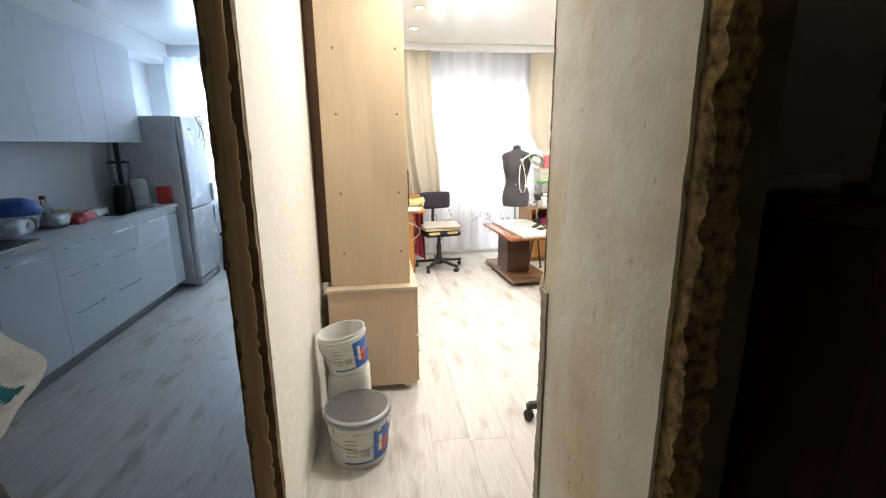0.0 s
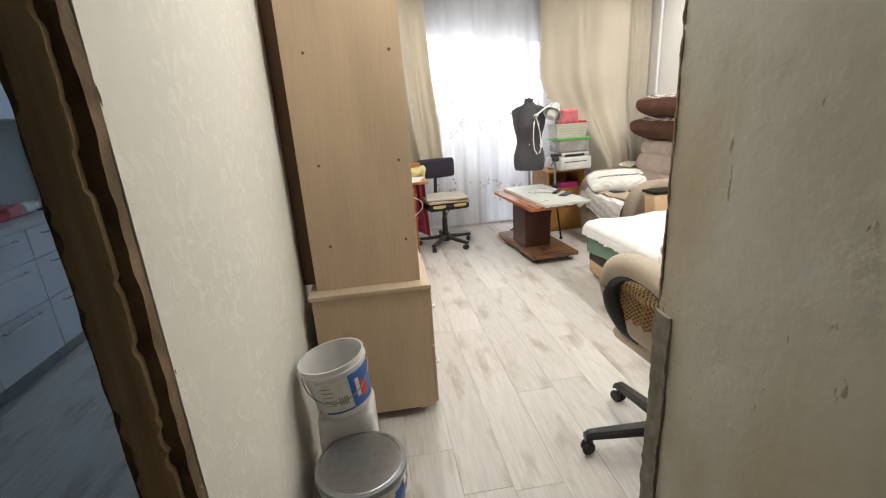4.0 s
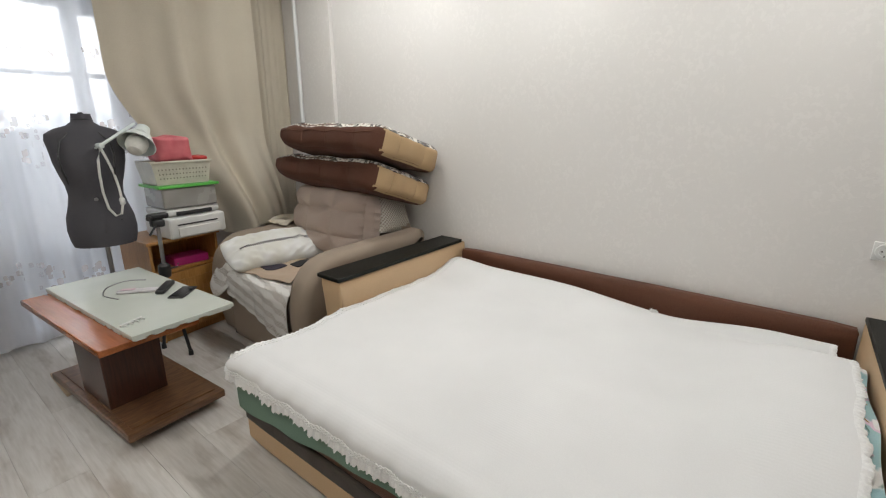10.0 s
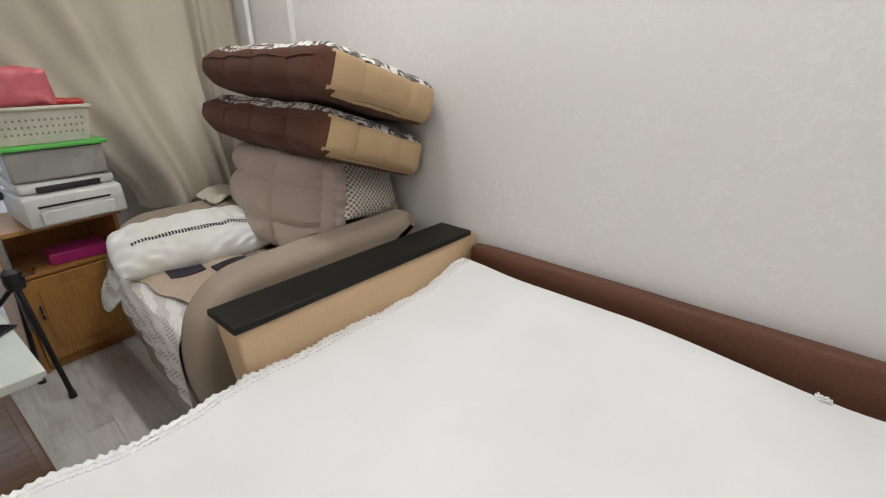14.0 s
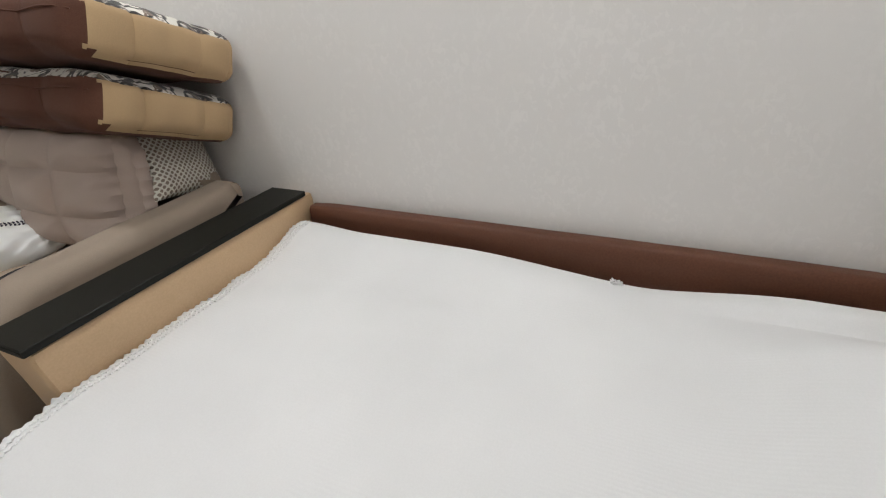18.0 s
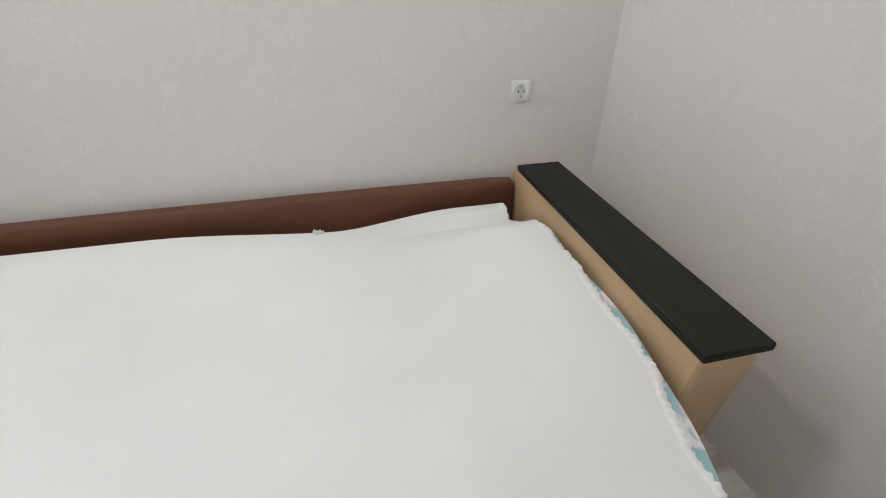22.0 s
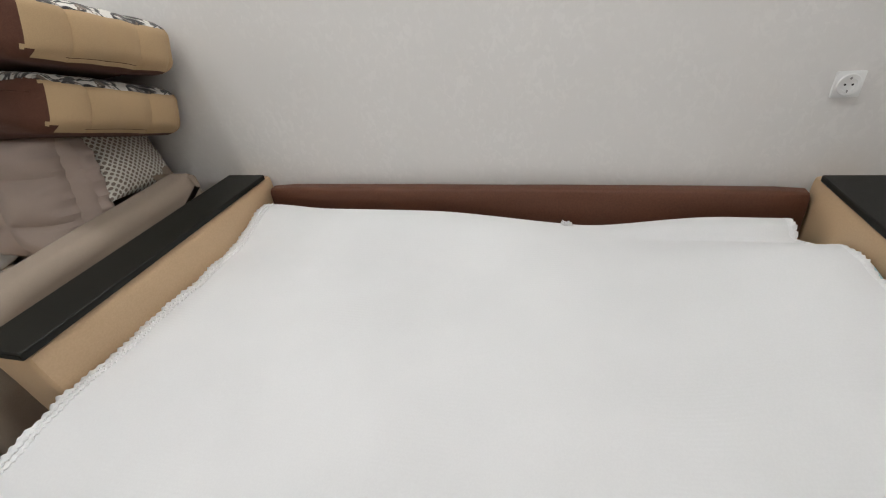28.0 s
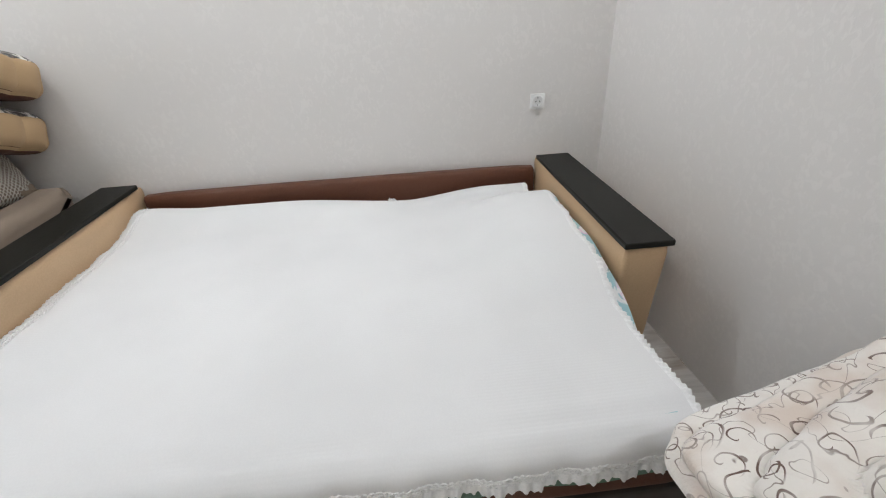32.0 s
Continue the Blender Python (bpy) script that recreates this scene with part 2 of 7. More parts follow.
def openwork(name, c, hole, pitch=0.016, band=0.085, coord="UV", zigzag=0.8, full=False):
    """Crochet: a lattice of diamond holes in zigzag bands between solid knit."""
    m, nt, b = tree(name)
    tc = nt.nodes.new("ShaderNodeTexCoord")
    sx = nt.nodes.new("ShaderNodeSeparateXYZ")
    wob = nt.nodes.new("ShaderNodeMixRGB")
    wob.blend_type, wob.inputs[0].default_value = "ADD", 0.006
    nt.links.new(tc.outputs[coord], wob.inputs[1])
    nt.links.new(noise_node(nt, 25.0, 2.0, coord=coord).outputs["Color"], wob.inputs[2])
    nt.links.new(wob.outputs[0], sx.inputs[0])

    def op(kind, a, b2=0.0):
        n = nt.nodes.new("ShaderNodeMath")
        n.operation = kind
        for s, v in zip(n.inputs, (a, b2)):
            if isinstance(v, (int, float)):
                s.default_value = v
            else:
                nt.links.new(v, s)
        return n.outputs[0]
    u, v = sx.outputs[0], sx.outputs[1]
    k = math.pi / pitch
    lattice = op("MULTIPLY", op("SINE", op("MULTIPLY", op("ADD", u, v), k * 0.72)), op("SINE", op("MULTIPLY", op("SUBTRACT", u, v), k * 0.72)))
    holes = ramp(nt, op("ABSOLUTE", lattice), ((0.36, (0, 0, 0)), (0.55, (1, 1, 1))))
    zig = op("PINGPONG", op("MULTIPLY", v, 1.0), band * 0.75)
    bands = op("SINE", op("MULTIPLY", op("ADD", u, op("MULTIPLY", zig, zigzag)), math.pi * 2 / band))
    gate = ramp(nt, bands, ((0.30, (0, 0, 0)), (0.42, (1, 1, 1))))
    gate.color_ramp.elements[0].position, gate.color_ramp.elements[1].position = 0.0, 0.1
    f = holes.outputs[0] if full else mixed(nt, holes.outputs[0], gate.outputs[0], 1.0, "MULTIPLY")
    nt.links.new(mixed(nt, c, hole, f), b.inputs["Base Color"])
    b.inputs["Roughness"].default_value = 0.92
    inv = nt.nodes.new("ShaderNodeInvert")
    nt.links.new(mixed(nt, f, noise_node(nt, 260.0, coord=coord).outputs[0], 0.35), inv.inputs["Color"])
    bumped(nt, b, inv.outputs[0], 0.8, 0.004)
    return m


def scrolls(name, ground, shade, ink, cell=0.105, turns=1.35):
    """Soft fleece printed with curled scroll lines over faint blotches."""
    m, nt, b = tree(name)
    tc = nt.nodes.new("ShaderNodeTexCoord")
    sp = nt.nodes.new("ShaderNodeSeparateXYZ")
    nt.links.new(tc.outputs["Object"], sp.inputs[0])

    def op(kind, a, b2=0.0):
        n = nt.nodes.new("ShaderNodeMath")
        n.operation = kind
        for s, v in zip(n.inputs, (a, b2)):
            if isinstance(v, (int, float)):
                s.default_value = v
            else:
                nt.links.new(v, s)
        return n.outputs[0]
    flat = nt.nodes.new("ShaderNodeCombineXYZ")
    # the print spreads outwards as the cloth falls away from the top of the heap
    widen = op("MULTIPLY_ADD", sp.outputs[2], -2.8)
    widen.node.inputs[2].default_value = 1 + 2.8 * 1.0
    nt.links.new(op("MULTIPLY", op("SUBTRACT", sp.outputs[0], 1.57), widen), flat.inputs[0])
    nt.links.new(op("MULTIPLY", op("SUBTRACT", sp.outputs[1], 2.20), widen), flat.inputs[1])
    warp = nt.nodes.new("ShaderNodeMixRGB")
    warp.blend_type, warp.inputs[0].default_value = "ADD", 0.05
    nt.links.new(flat.outputs[0], warp.inputs[1])
    nt.links.new(noise_node(nt, 14.0, 2.0).outputs["Color"], warp.inputs[2])
    lines = None
    for size, off in ((cell, 0.0), (cell * 0.62, 0.37)):
        shift = nt.nodes.new("ShaderNodeVectorMath")
        shift.operation = "ADD"
        shift.inputs[1].default_value = (off, off * 1.7, 0)
        nt.links.new(warp.outputs[0], shift.inputs[0])
        vo = nt.nodes.new("ShaderNodeTexVoronoi")
        vo.voronoi_dimensions = "2D"
        vo.inputs["Scale"].default_value = 1 / size
        nt.links.new(shift.outputs[0], vo.inputs["Vector"])
        d = nt.nodes.new("ShaderNodeVectorMath")
        d.operation = "SUBTRACT"
        nt.links.new(shift.outputs[0], d.inputs[0])
        nt.links.new(vo.outputs["Position"], d.inputs[1])
        ds = nt.nodes.new("ShaderNodeSeparateXYZ")
        nt.links.new(d.outputs[0], ds.inputs[0])
        r = nt.nodes.new("ShaderNodeVectorMath")
        r.operation = "LENGTH"
        nt.links.new(d.outputs[0], r.inputs[0])
        ang = op("DIVIDE", op("ARCTAN2", ds.outputs[1], ds.outputs[0]), math.tau)
        spiral = op("FRACT", op("ADD", op("ADD", ang, op("MULTIPLY", r.outputs["Value"], turns * 2 / size)), 1.0))
        line = ramp(nt, spiral, ((0.0, (0, 0, 0)), (0.02, (1, 1, 1)), (0.085, (1, 1, 1)), (0.11, (0, 0, 0))))
        fade = ramp(nt, op("DIVIDE", r.outputs["Value"], size), ((0.06, (1, 1, 1)), (0.52, (1, 1, 1)), (0.58, (0, 0, 0))))
        one = mixed(nt, line.outputs[0], fade.outputs[0], 1.0, "MULTIPLY")
        lines = one if lines is None else mixed(nt, lines, one, 1.0, "LIGHTEN")
    vein = noise_node(nt, 11.0, 1.5)
    vein.inputs["Distortion"].default_value = 1.6
    veins = ramp(nt, vein.outputs[0], ((0.490, (0, 0, 0)), (0.496, (0.8,) * 3), (0.504, (0.8,) * 3), (0.510, (0, 0, 0))))
    lines = mixed(nt, lines, veins.outputs[0], 1.0, "LIGHTEN")
    worn = ramp(nt, noise_node(nt, 20.0, 3.0).outputs[0], ((0.36, (0.35,) * 3), (0.58, (1, 1, 1))))
    lines = mixed(nt, lines, worn.outputs[0], 1.0, "MULTIPLY")
    blotch = ramp(nt, noise_node(nt, 11.0, 2.5).outputs[0], ((0.46, (0, 0, 0)), (0.64, (0.75,) * 3)))
    base = mixed(nt, ground, shade, blotch.outputs[0])
    nt.links.new(mixed(nt, base, ink, lines), b.inputs["Base Color"])
    b.inputs["Roughness"].default_value = 0.95
    b.inputs["Sheen Weight"].default_value = 0.35
    bumped(nt, b, noise_node(nt, 190.0, 3.0).outputs[0], 0.4, 0.004)
    return m


def waffle(name, c1, c2, period=0.011):
    """White woven cotton with a fine square waffle."""
    m = cloth(name, c1, c2, weave=240, bump=0.22, wrinkle=5)
    nt = m.node_tree
    b = nt.nodes["Principled BSDF"]
    tc = nt.nodes.new("ShaderNodeTexCoord")
    waves = []
    for d in ("X", "X"):
        w = nt.nodes.new("ShaderNodeTexWave")
        w.bands_direction = d
        w.inputs["Scale"].default_value, w.inputs["Distortion"].default_value = 0.314 / period, 0.15
        nt.links.new(tc.outputs["Object"], w.inputs["Vector"])
        waves.append(w.outputs["Fac"])
    grid = mixed(nt, waves[0], waves[1], 0.5)
    wr = noise_node(nt, 4.0, 3.0)
    both = mixed(nt, grid, wr.outputs[0], 0.55)
    bumped(nt, b, both, 0.06, 0.004)
    return m


def gauze(name, c, open_share, flowers=False):
    """Thin net: part of the light passes straight on, the rest is scattered through it."""
    m, nt, b = tree(name)
    nt.nodes.remove(b)
    tp, tr, df = (nt.nodes.new("ShaderNodeBsdf" + k) for k in ("Transparent", "Translucent", "Diffuse"))
    tr.inputs[0].default_value = df.inputs[0].default_value = (*c, 1)
    m1, m2 = nt.nodes.new("ShaderNodeMixShader"), nt.nodes.new("ShaderNodeMixShader")
    m1.inputs[0].default_value = 0.45
    nt.links.new(tr.outputs[0], m1.inputs[1])
    nt.links.new(df.outputs[0], m1.inputs[2])
    fold = ramp(nt, noise_node(nt, 9.0, 2.0, (1, 1, 0.04)).outputs[0], ((0.3, (1 - open_share + 0.07,) * 3), (0.7, (1 - open_share - 0.06,) * 3)))
    nt.links.new(fold.outputs[0], m2.inputs[0])
    nt.links.new(tp.outputs[0], m2.inputs[1])
    nt.links.new(m1.outputs[0], m2.inputs[2])
    nt.links.new(m2.outputs[0], nt.nodes["Material Output"].inputs[0])
    return m


def glass(name, tint=(1, 1, 1), rough=0.02):
    m, nt, b = tree(name)
    b.inputs["Base Color"].default_value = (*tint, 1)
    b.inputs["Roughness"].default_value = rough
    b.inputs["Transmission Weight"].default_value = 1.0
    b.inputs["IOR"].default_value = 1.45
    return m


def glow(name, c, strength):
    m, nt, b = tree(name)
    b.inputs["Base Color"].default_value = (*c, 1)
    b.inputs["Emission Color"].default_value = (*c, 1)
    b.inputs["Emission Strength"].default_value = strength
    return m


WALL = wallpaper("pearl_wallpaper", (0.725, 0.702, 0.684), 46.0, 1.04, 0.12, 0.64, (0.32, 0.60))
WALL_RELIEF = wallpaper("cream_relief_wallpaper", (0.76, 0.745, 0.68), 34.0, 1.06, 0.26, 0.36, (0.32, 0.56))
WALL_KITCHEN = stuff("kitchen_paint", (0.78, 0.79, 0.80), (0.77, 0.78, 0.79), scale=6, rough=0.6, bump=0.03, dirt=0.04)
CEILING = stuff("white_stretch_ceiling", (0.80, 0.80, 0.79), (0.78, 0.78, 0.77), scale=3, rough=0.16, dirt=0.03, rvar=0.04)
PLASTER = old_plaster("old_plaster")
FLOOR = laminate("whitewashed_laminate")
LINO = stuff("yellow_linoleum", (0.50, 0.44, 0.32), (0.38, 0.32, 0.22), scale=14, rough=0.5, bump=0.1)
BEECH = wood("pale_oak_chipboard", (0.60, 0.455, 0.31), (0.55, 0.41, 0.275), (34, 34, 1.3), 0.5, 0.0, 0.08)
BEECH_TOP = wood("pale_oak_chest_top", (0.56, 0.45, 0.33), (0.50, 0.395, 0.28), (34, 1.3, 34), 0.45, 0.0, 0.06)
TV_BLACK = stuff("black_television_plastic", (0.006, 0.006, 0.007), scale=60, rough=0.5, bump=0.05)
TV_BLACK.node_tree.nodes["Principled BSDF"].inputs["Specular IOR Level"].default_value = 0.2
WHITE_PLASTIC = stuff("white_plastic", (0.74, 0.74, 0.72), scale=8, rough=0.4, dirt=0.08)
BLACK_PLASTIC = stuff("black_plastic", (0.022, 0.022, 0.024), (0.015, 0.015, 0.016), scale=60, rough=0.42, bump=0.05)
GREY_PLASTIC = stuff("grey_plastic_lid", (0.33, 0.35, 0.36), (0.25, 0.27, 0.28), scale=7, rough=0.55, dirt=0.3)
CHROME = stuff("chrome", (0.62, 0.62, 0.62), scale=40, rough=0.2, metal=1.0)
BEIGE_LEATHER = stuff("beige_leatherette", (0.63, 0.44, 0.265), (0.58, 0.40, 0.235), scale=160, rough=0.48, bump=0.15, bscale=380, dirt=0.1)
BROWN_LEATHER = stuff("brown_leatherette", (0.140, 0.058, 0.034), (0.112, 0.045, 0.027), scale=160, rough=0.42, bump=0.18, bscale=420, dirt=0.15)
BLACK_WOOD = stuff("black_veneer", (0.016, 0.0155, 0.012), (0.010, 0.010, 0.008), scale=30, rough=0.46, bump=0.06, stretch=(2, 20, 20), dirt=0.2)
WHITE_CLOTH = waffle("white_bedspread", (0.79, 0.787, 0.785), (0.77, 0.767, 0.765))
LACE = cloth("white_lace", (0.89, 0.89, 0.885), (0.82, 0.82, 0.82), weave=150, bump=0.5)
SOCKET_WHITE = stuff("glossy_white_plastic", (0.88, 0.88, 0.87), rough=0.3, scale=8, dirt=0.03)
BLACK_CLOTH = cloth("black_nylon", (0.012, 0.012, 0.013), weave=300)
MINT = patterned("mint_flowered_sheet", (0.38, 0.60, 0.64), [((0.78, 0.58, 0.70), 7.0, 0.60, 0.80), ((0.80, 0.80, 0.80), 8.0, 0.58, 0.72), ((0.16, 0.30, 0.26), 13.0, 0.665, 0.685), ((0.42, 0.27, 0.10), 19.0, 0.70, 0.76)])
GREEN = cloth("green_sheet", (0.17, 0.27, 0.21), weave=300)
TAUPE = cloth("taupe_microfibre", (0.375, 0.30, 0.238), (0.315, 0.25, 0.195), weave=520, bump=0.2, rough=0.8, dirt=0.15)
PINK_TAUPE = cloth("rosy_taupe_velour", (0.56, 0.455, 0.395), (0.49, 0.395, 0.34), weave=520, bump=0.2, rough=0.75, dirt=0.12)
BROWN_CLOTH = cloth("brown_upholstery", (0.118, 0.052, 0.034), (0.095, 0.040, 0.026), weave=380, bump=0.3)
TAN_CLOTH = cloth("tan_upholstery", (0.50, 0.345, 0.19), (0.45, 0.31, 0.17), weave=380, bump=0.25)
PRINT = patterned("black_white_print", (0.72, 0.69, 0.63), [((0.02, 0.016, 0.016), 10.0, 0.47, 0.53), ((0.16, 0.11, 0.08), 16.0, 0.60, 0.66)])
BLACK_WOOD.node_tree.nodes["Principled BSDF"].inputs["Specular IOR Level"].default_value = 0.2
CROCHET = openwork("cream_crochet", (0.72, 0.70, 0.67), (0.38, 0.33, 0.285), 0.0125, 0.075, zigzag=0.25)
CROCHET_FLAT = openwork("cream_crochet_pillow", (0.72, 0.69, 0.62), (0.27, 0.22, 0.175), 0.0165, 0.9, "Object", full=True)
ESPRESSO = stuff("espresso_leatherette", (0.045, 0.036, 0.03), (0.06, 0.048, 0.04), scale=14, rough=0.5, bump=0.1)
PILLOW_WHITE = cloth("white_pillowcase", (0.80, 0.80, 0.79), (0.72, 0.71, 0.64), weave=7, bump=0.25, wrinkle=14)
CREAM_LEATHER = stuff("cream_leather", (0.55, 0.47, 0.365), (0.49, 0.415, 0.315), scale=70, rough=0.45, bump=0.2, bscale=220, dirt=0.15)
SCROLL = scrolls("fleece_with_scrolls", (0.75, 0.71, 0.66), (0.60, 0.50, 0.425), (0.13, 0.08, 0.06), 0.135, 1.3)
CURTAIN = cloth("beige_curtain", (0.68, 0.615, 0.505), (0.62, 0.555, 0.45), weave=260, rough=0.75, bump=0.15, translucent=0.2)
TULLE = gauze("white_tulle", (0.86, 0.88, 0.93), 0.47)
PETAL = gauze("embroidered_petals", (0.86, 0.76, 0.73), 0.70)
FRAME_WHITE = stuff("white_pvc", (0.78, 0.79, 0.80), (0.76, 0.77, 0.78), scale=4, rough=0.35, dirt=0.04)
PANE = glass("window_pane")
CHERRY = wood("glossy_cherry_veneer", (0.42, 0.135, 0.045), (0.32, 0.095, 0.028), (26, 1.6, 26), 0.25, 0.5)
WALNUT = wood("brown_walnut_veneer", (0.21, 0.105, 0.048), (0.10, 0.046, 0.021), (3, 20, 20), 0.35, 0.3)
DARK_CHERRY = wood("dark_red_wood", (0.075, 0.024, 0.013), (0.045, 0.014, 0.008), (24, 24, 1.6), 0.35, 0.3)
HONEY = wood("honey_pine", (0.50, 0.25, 0.075), (0.38, 0.175, 0.045), (24, 24, 2.0), 0.4, 0.2)
SEAGLASS = stuff("pale_green_enamel", (0.60, 0.63, 0.575), (0.565, 0.595, 0.54), scale=5, rough=0.22, dirt=0.10, rvar=0.06)
KITCHEN_FRONT = stuff("pale_blue_grey_front", (0.66, 0.70, 0.75), (0.65, 0.69, 0.74), scale=5, rough=0.62, dirt=0.04)
COUNTER = stuff("light_worktop", (0.62, 0.63, 0.64), (0.55, 0.56, 0.57), scale=90, rough=0.4)
FRIDGE_WHITE = stuff("fridge_enamel", (0.74, 0.76, 0.78), scale=5, rough=0.25, dirt=0.04)
MANNEQUIN = cloth("charcoal_jersey", (0.080, 0.077, 0.088), (0.062, 0.060, 0.070), weave=500, bump=0.2)
RED = stuff("red_plastic", (0.55, 0.035, 0.03), scale=20, rough=0.4)
PINK_BAG = stuff("pink_plastic_bag", (0.66, 0.17, 0.19), (0.56, 0.11, 0.13), scale=14, rough=0.45, bump=0.6)
GREEN_LID = stuff("lime_green_plastic", (0.13, 0.60, 0.10), scale=10, rough=0.35)
BLUE_LABEL = stuff("blue_label", (0.025, 0.12, 0.45), scale=20, rough=0.45)
ROUGH_WOOD = wood("raw_brown_jamb", (0.50, 0.365, 0.225), (0.38, 0.265, 0.15), (16, 16, 1.0), 0.85, 0.0, 0.35)
# Blackened copy of the dark red wood; storeroom shade sits in its colour.
SHADE_DARK_RED = wood("shade_darkened_red_wood", (0.030, 0.010, 0.007), (0.018, 0.006, 0.005), (24, 24, 1.6), 0.5, 0.0)
FOAM = stuff("crumbled_foam", (0.62, 0.42, 0.19), (0.07, 0.042, 0.02), scale=42, rough=0.95, bump=1.0, bscale=70, dirt=0.4)
# The storeroom's lack of light is put into this near-black base colour.
STORE_SHADE_WALL = stuff("store_wall_shade", (0.045, 0.040, 0.034), (0.03, 0.026, 0.022), scale=6, rough=0.95)
# Pale tones chosen so the unseen passage surfaces bounce light to the doorway.
BOUNCE_WALL = stuff("hall_bounce_wall", (0.54, 0.48, 0.39), (0.46, 0.41, 0.33), scale=5, rough=0.9, dirt=0.2)
PASSAGE_CEILING = stuff("passage_bounce_white", (0.74, 0.71, 0.65), scale=6, rough=0.9, dirt=0.15)
NAVY_CLOTH = cloth("dark_purple_upholstery", (0.030, 0.024, 0.042), weave=400)
OCHRE = cloth("ochre_cloth", (0.56, 0.42, 0.17), weave=260)
ROSE_CLOTH = cloth("crimson_cloth", (0.33, 0.03, 0.06), weave=260)
PAPER = stuff("paper", (0.74, 0.73, 0.68), scale=30, rough=0.8)
YELLOW = cloth("pale_yellow_cloth", (0.70, 0.60, 0.28), weave=260)
METAL_GREY = stuff("grey_metal", (0.35, 0.35, 0.35), scale=40, rough=0.35, metal=0.8)
LAMP_WHITE = stuff("white_lamp_enamel", (0.70, 0.76, 0.74), scale=10, rough=0.3)
CLEAR = glass("clear_plastic", (0.93, 0.95, 0.96), 0.12)
OLIVE = stuff("black_glass", (0.01, 0.01, 0.012), scale=10, rough=0.06)
SHADE_DARK_RED.node_tree.nodes["Principled BSDF"].inputs["Specular IOR Level"].default_value = 0.1
for dull in (BROWN_LEATHER, BROWN_CLOTH, TAUPE):
    dull.node_tree.nodes["Principled BSDF"].inputs["Specular IOR Level"].default_value = 0.22
SPOT_GLOW = glow("lamp_glow", (1.0, 0.97, 0.92), 30.0)

# ---- shape helpers ----


def link(name, bm, material, parent=None, label="", sharp=35):
    me = bpy.data.meshes.new(name)
    bmesh.ops.recalc_face_normals(bm, faces=bm.faces)
    bm.to_mesh(me)
    bm.free()
    for p in me.polygons:
        p.use_smooth = True
    # flat-sided blocks keep flat faces beside their small bevels
    areas = sorted((p.area for p in me.polygons), reverse=True)
    block = len(areas) < 130 and sum(areas[:6]) > 0.75 * sum(areas)
    me.set_sharp_from_angle(angle=radians(20 if block else sharp))
    me.materials.append(material)
    ob = new(name, me)
    if parent is not None:
        ob.parent = parent
    if label:
        ob["label"] = label
    return ob


def part(name, bm, material, parent, label=""):
    return link(name, bm, material, parent, label)


def thing(name, label, category, m=None, group=""):
    ob = new(name)
    ob.empty_display_size = 0.1
    if m is not None:
        ob.matrix_basis = m
    return tagged(ob, label, category, group)


def box(lo, hi, bevel=0.0, seg=2, bm=None, m=None):
    bm = bm or bmesh.new()
    c = [(a + b) / 2 for a, b in zip(lo, hi)]
    s = [abs(b - a) for a, b in zip(lo, hi)]
    mat = Matrix.Translation(c) @ Matrix.Diagonal((*s, 1))
    vs = bmesh.ops.create_cube(bm, size=1.0, matrix=(m @ mat) if m is not None else mat)["verts"]
    if bevel:
        es = list({e for v in vs for e in v.link_edges})
        bmesh.ops.bevel(bm, geom=es, offset=min(bevel, min(s) * 0.45), segments=seg, affect="EDGES", profile=0.5)
    return bm


def tube(points, radius, n=8, bm=None, caps=True):
    bm = bm or bmesh.new()
    pts = [Vector(p) for p in points]
    rings = []
    ref = Vector((0, 0, 1))
    for i, p in enumerate(pts):
        d = (pts[min(i + 1, len(pts) - 1)] - pts[max(i - 1, 0)]).normalized()
        if abs(d.dot(ref)) > 0.95:
            ref = Vector((1, 0, 0)) if abs(d.x) < 0.9 else Vector((0, 1, 0))
        a = d.cross(ref).normalized()
        b = d.cross(a).normalized()
        r = radius[i] if isinstance(radius, (list, tuple)) else radius
        rings.append([bm.verts.new(p + (a * math.cos(k * math.tau / n) + b * math.sin(k * math.tau / n)) * r) for k in range(n)])
    for r0, r1 in zip(rings, rings[1:]):
        for k in range(n):
            bm.faces.new((r0[k], r0[(k + 1) % n], r1[(k + 1) % n], r1[k]))
    if caps:
        bm.faces.new(rings[0])
        bm.faces.new(rings[-1])
    return bm


def curved(points, k=6):
    """A smooth run through the points."""
    ps = [Vector(p) for p in points]
    fine = []
    for i in range(len(ps) - 1):
        p0, p1, p2, p3 = ps[max(i - 1, 0)], ps[i], ps[i + 1], ps[min(i + 2, len(ps) - 1)]
        for j in range(k):
            t = j / k
            fine.append(0.5 * ((2 * p1) + (p2 - p0) * t + (2 * p0 - 5 * p1 + 4 * p2 - p3) * t * t + (3 * p1 - p0 - 3 * p2 + p3) * t ** 3))
    return fine + [ps[-1]]


def spread_out(values, k=6):
    """Values between the given ones, k steps to each."""
    return [a + (b - a) * smooth(j / k) for a, b in zip(values, values[1:]) for j in range(k)] + [values[-1]]


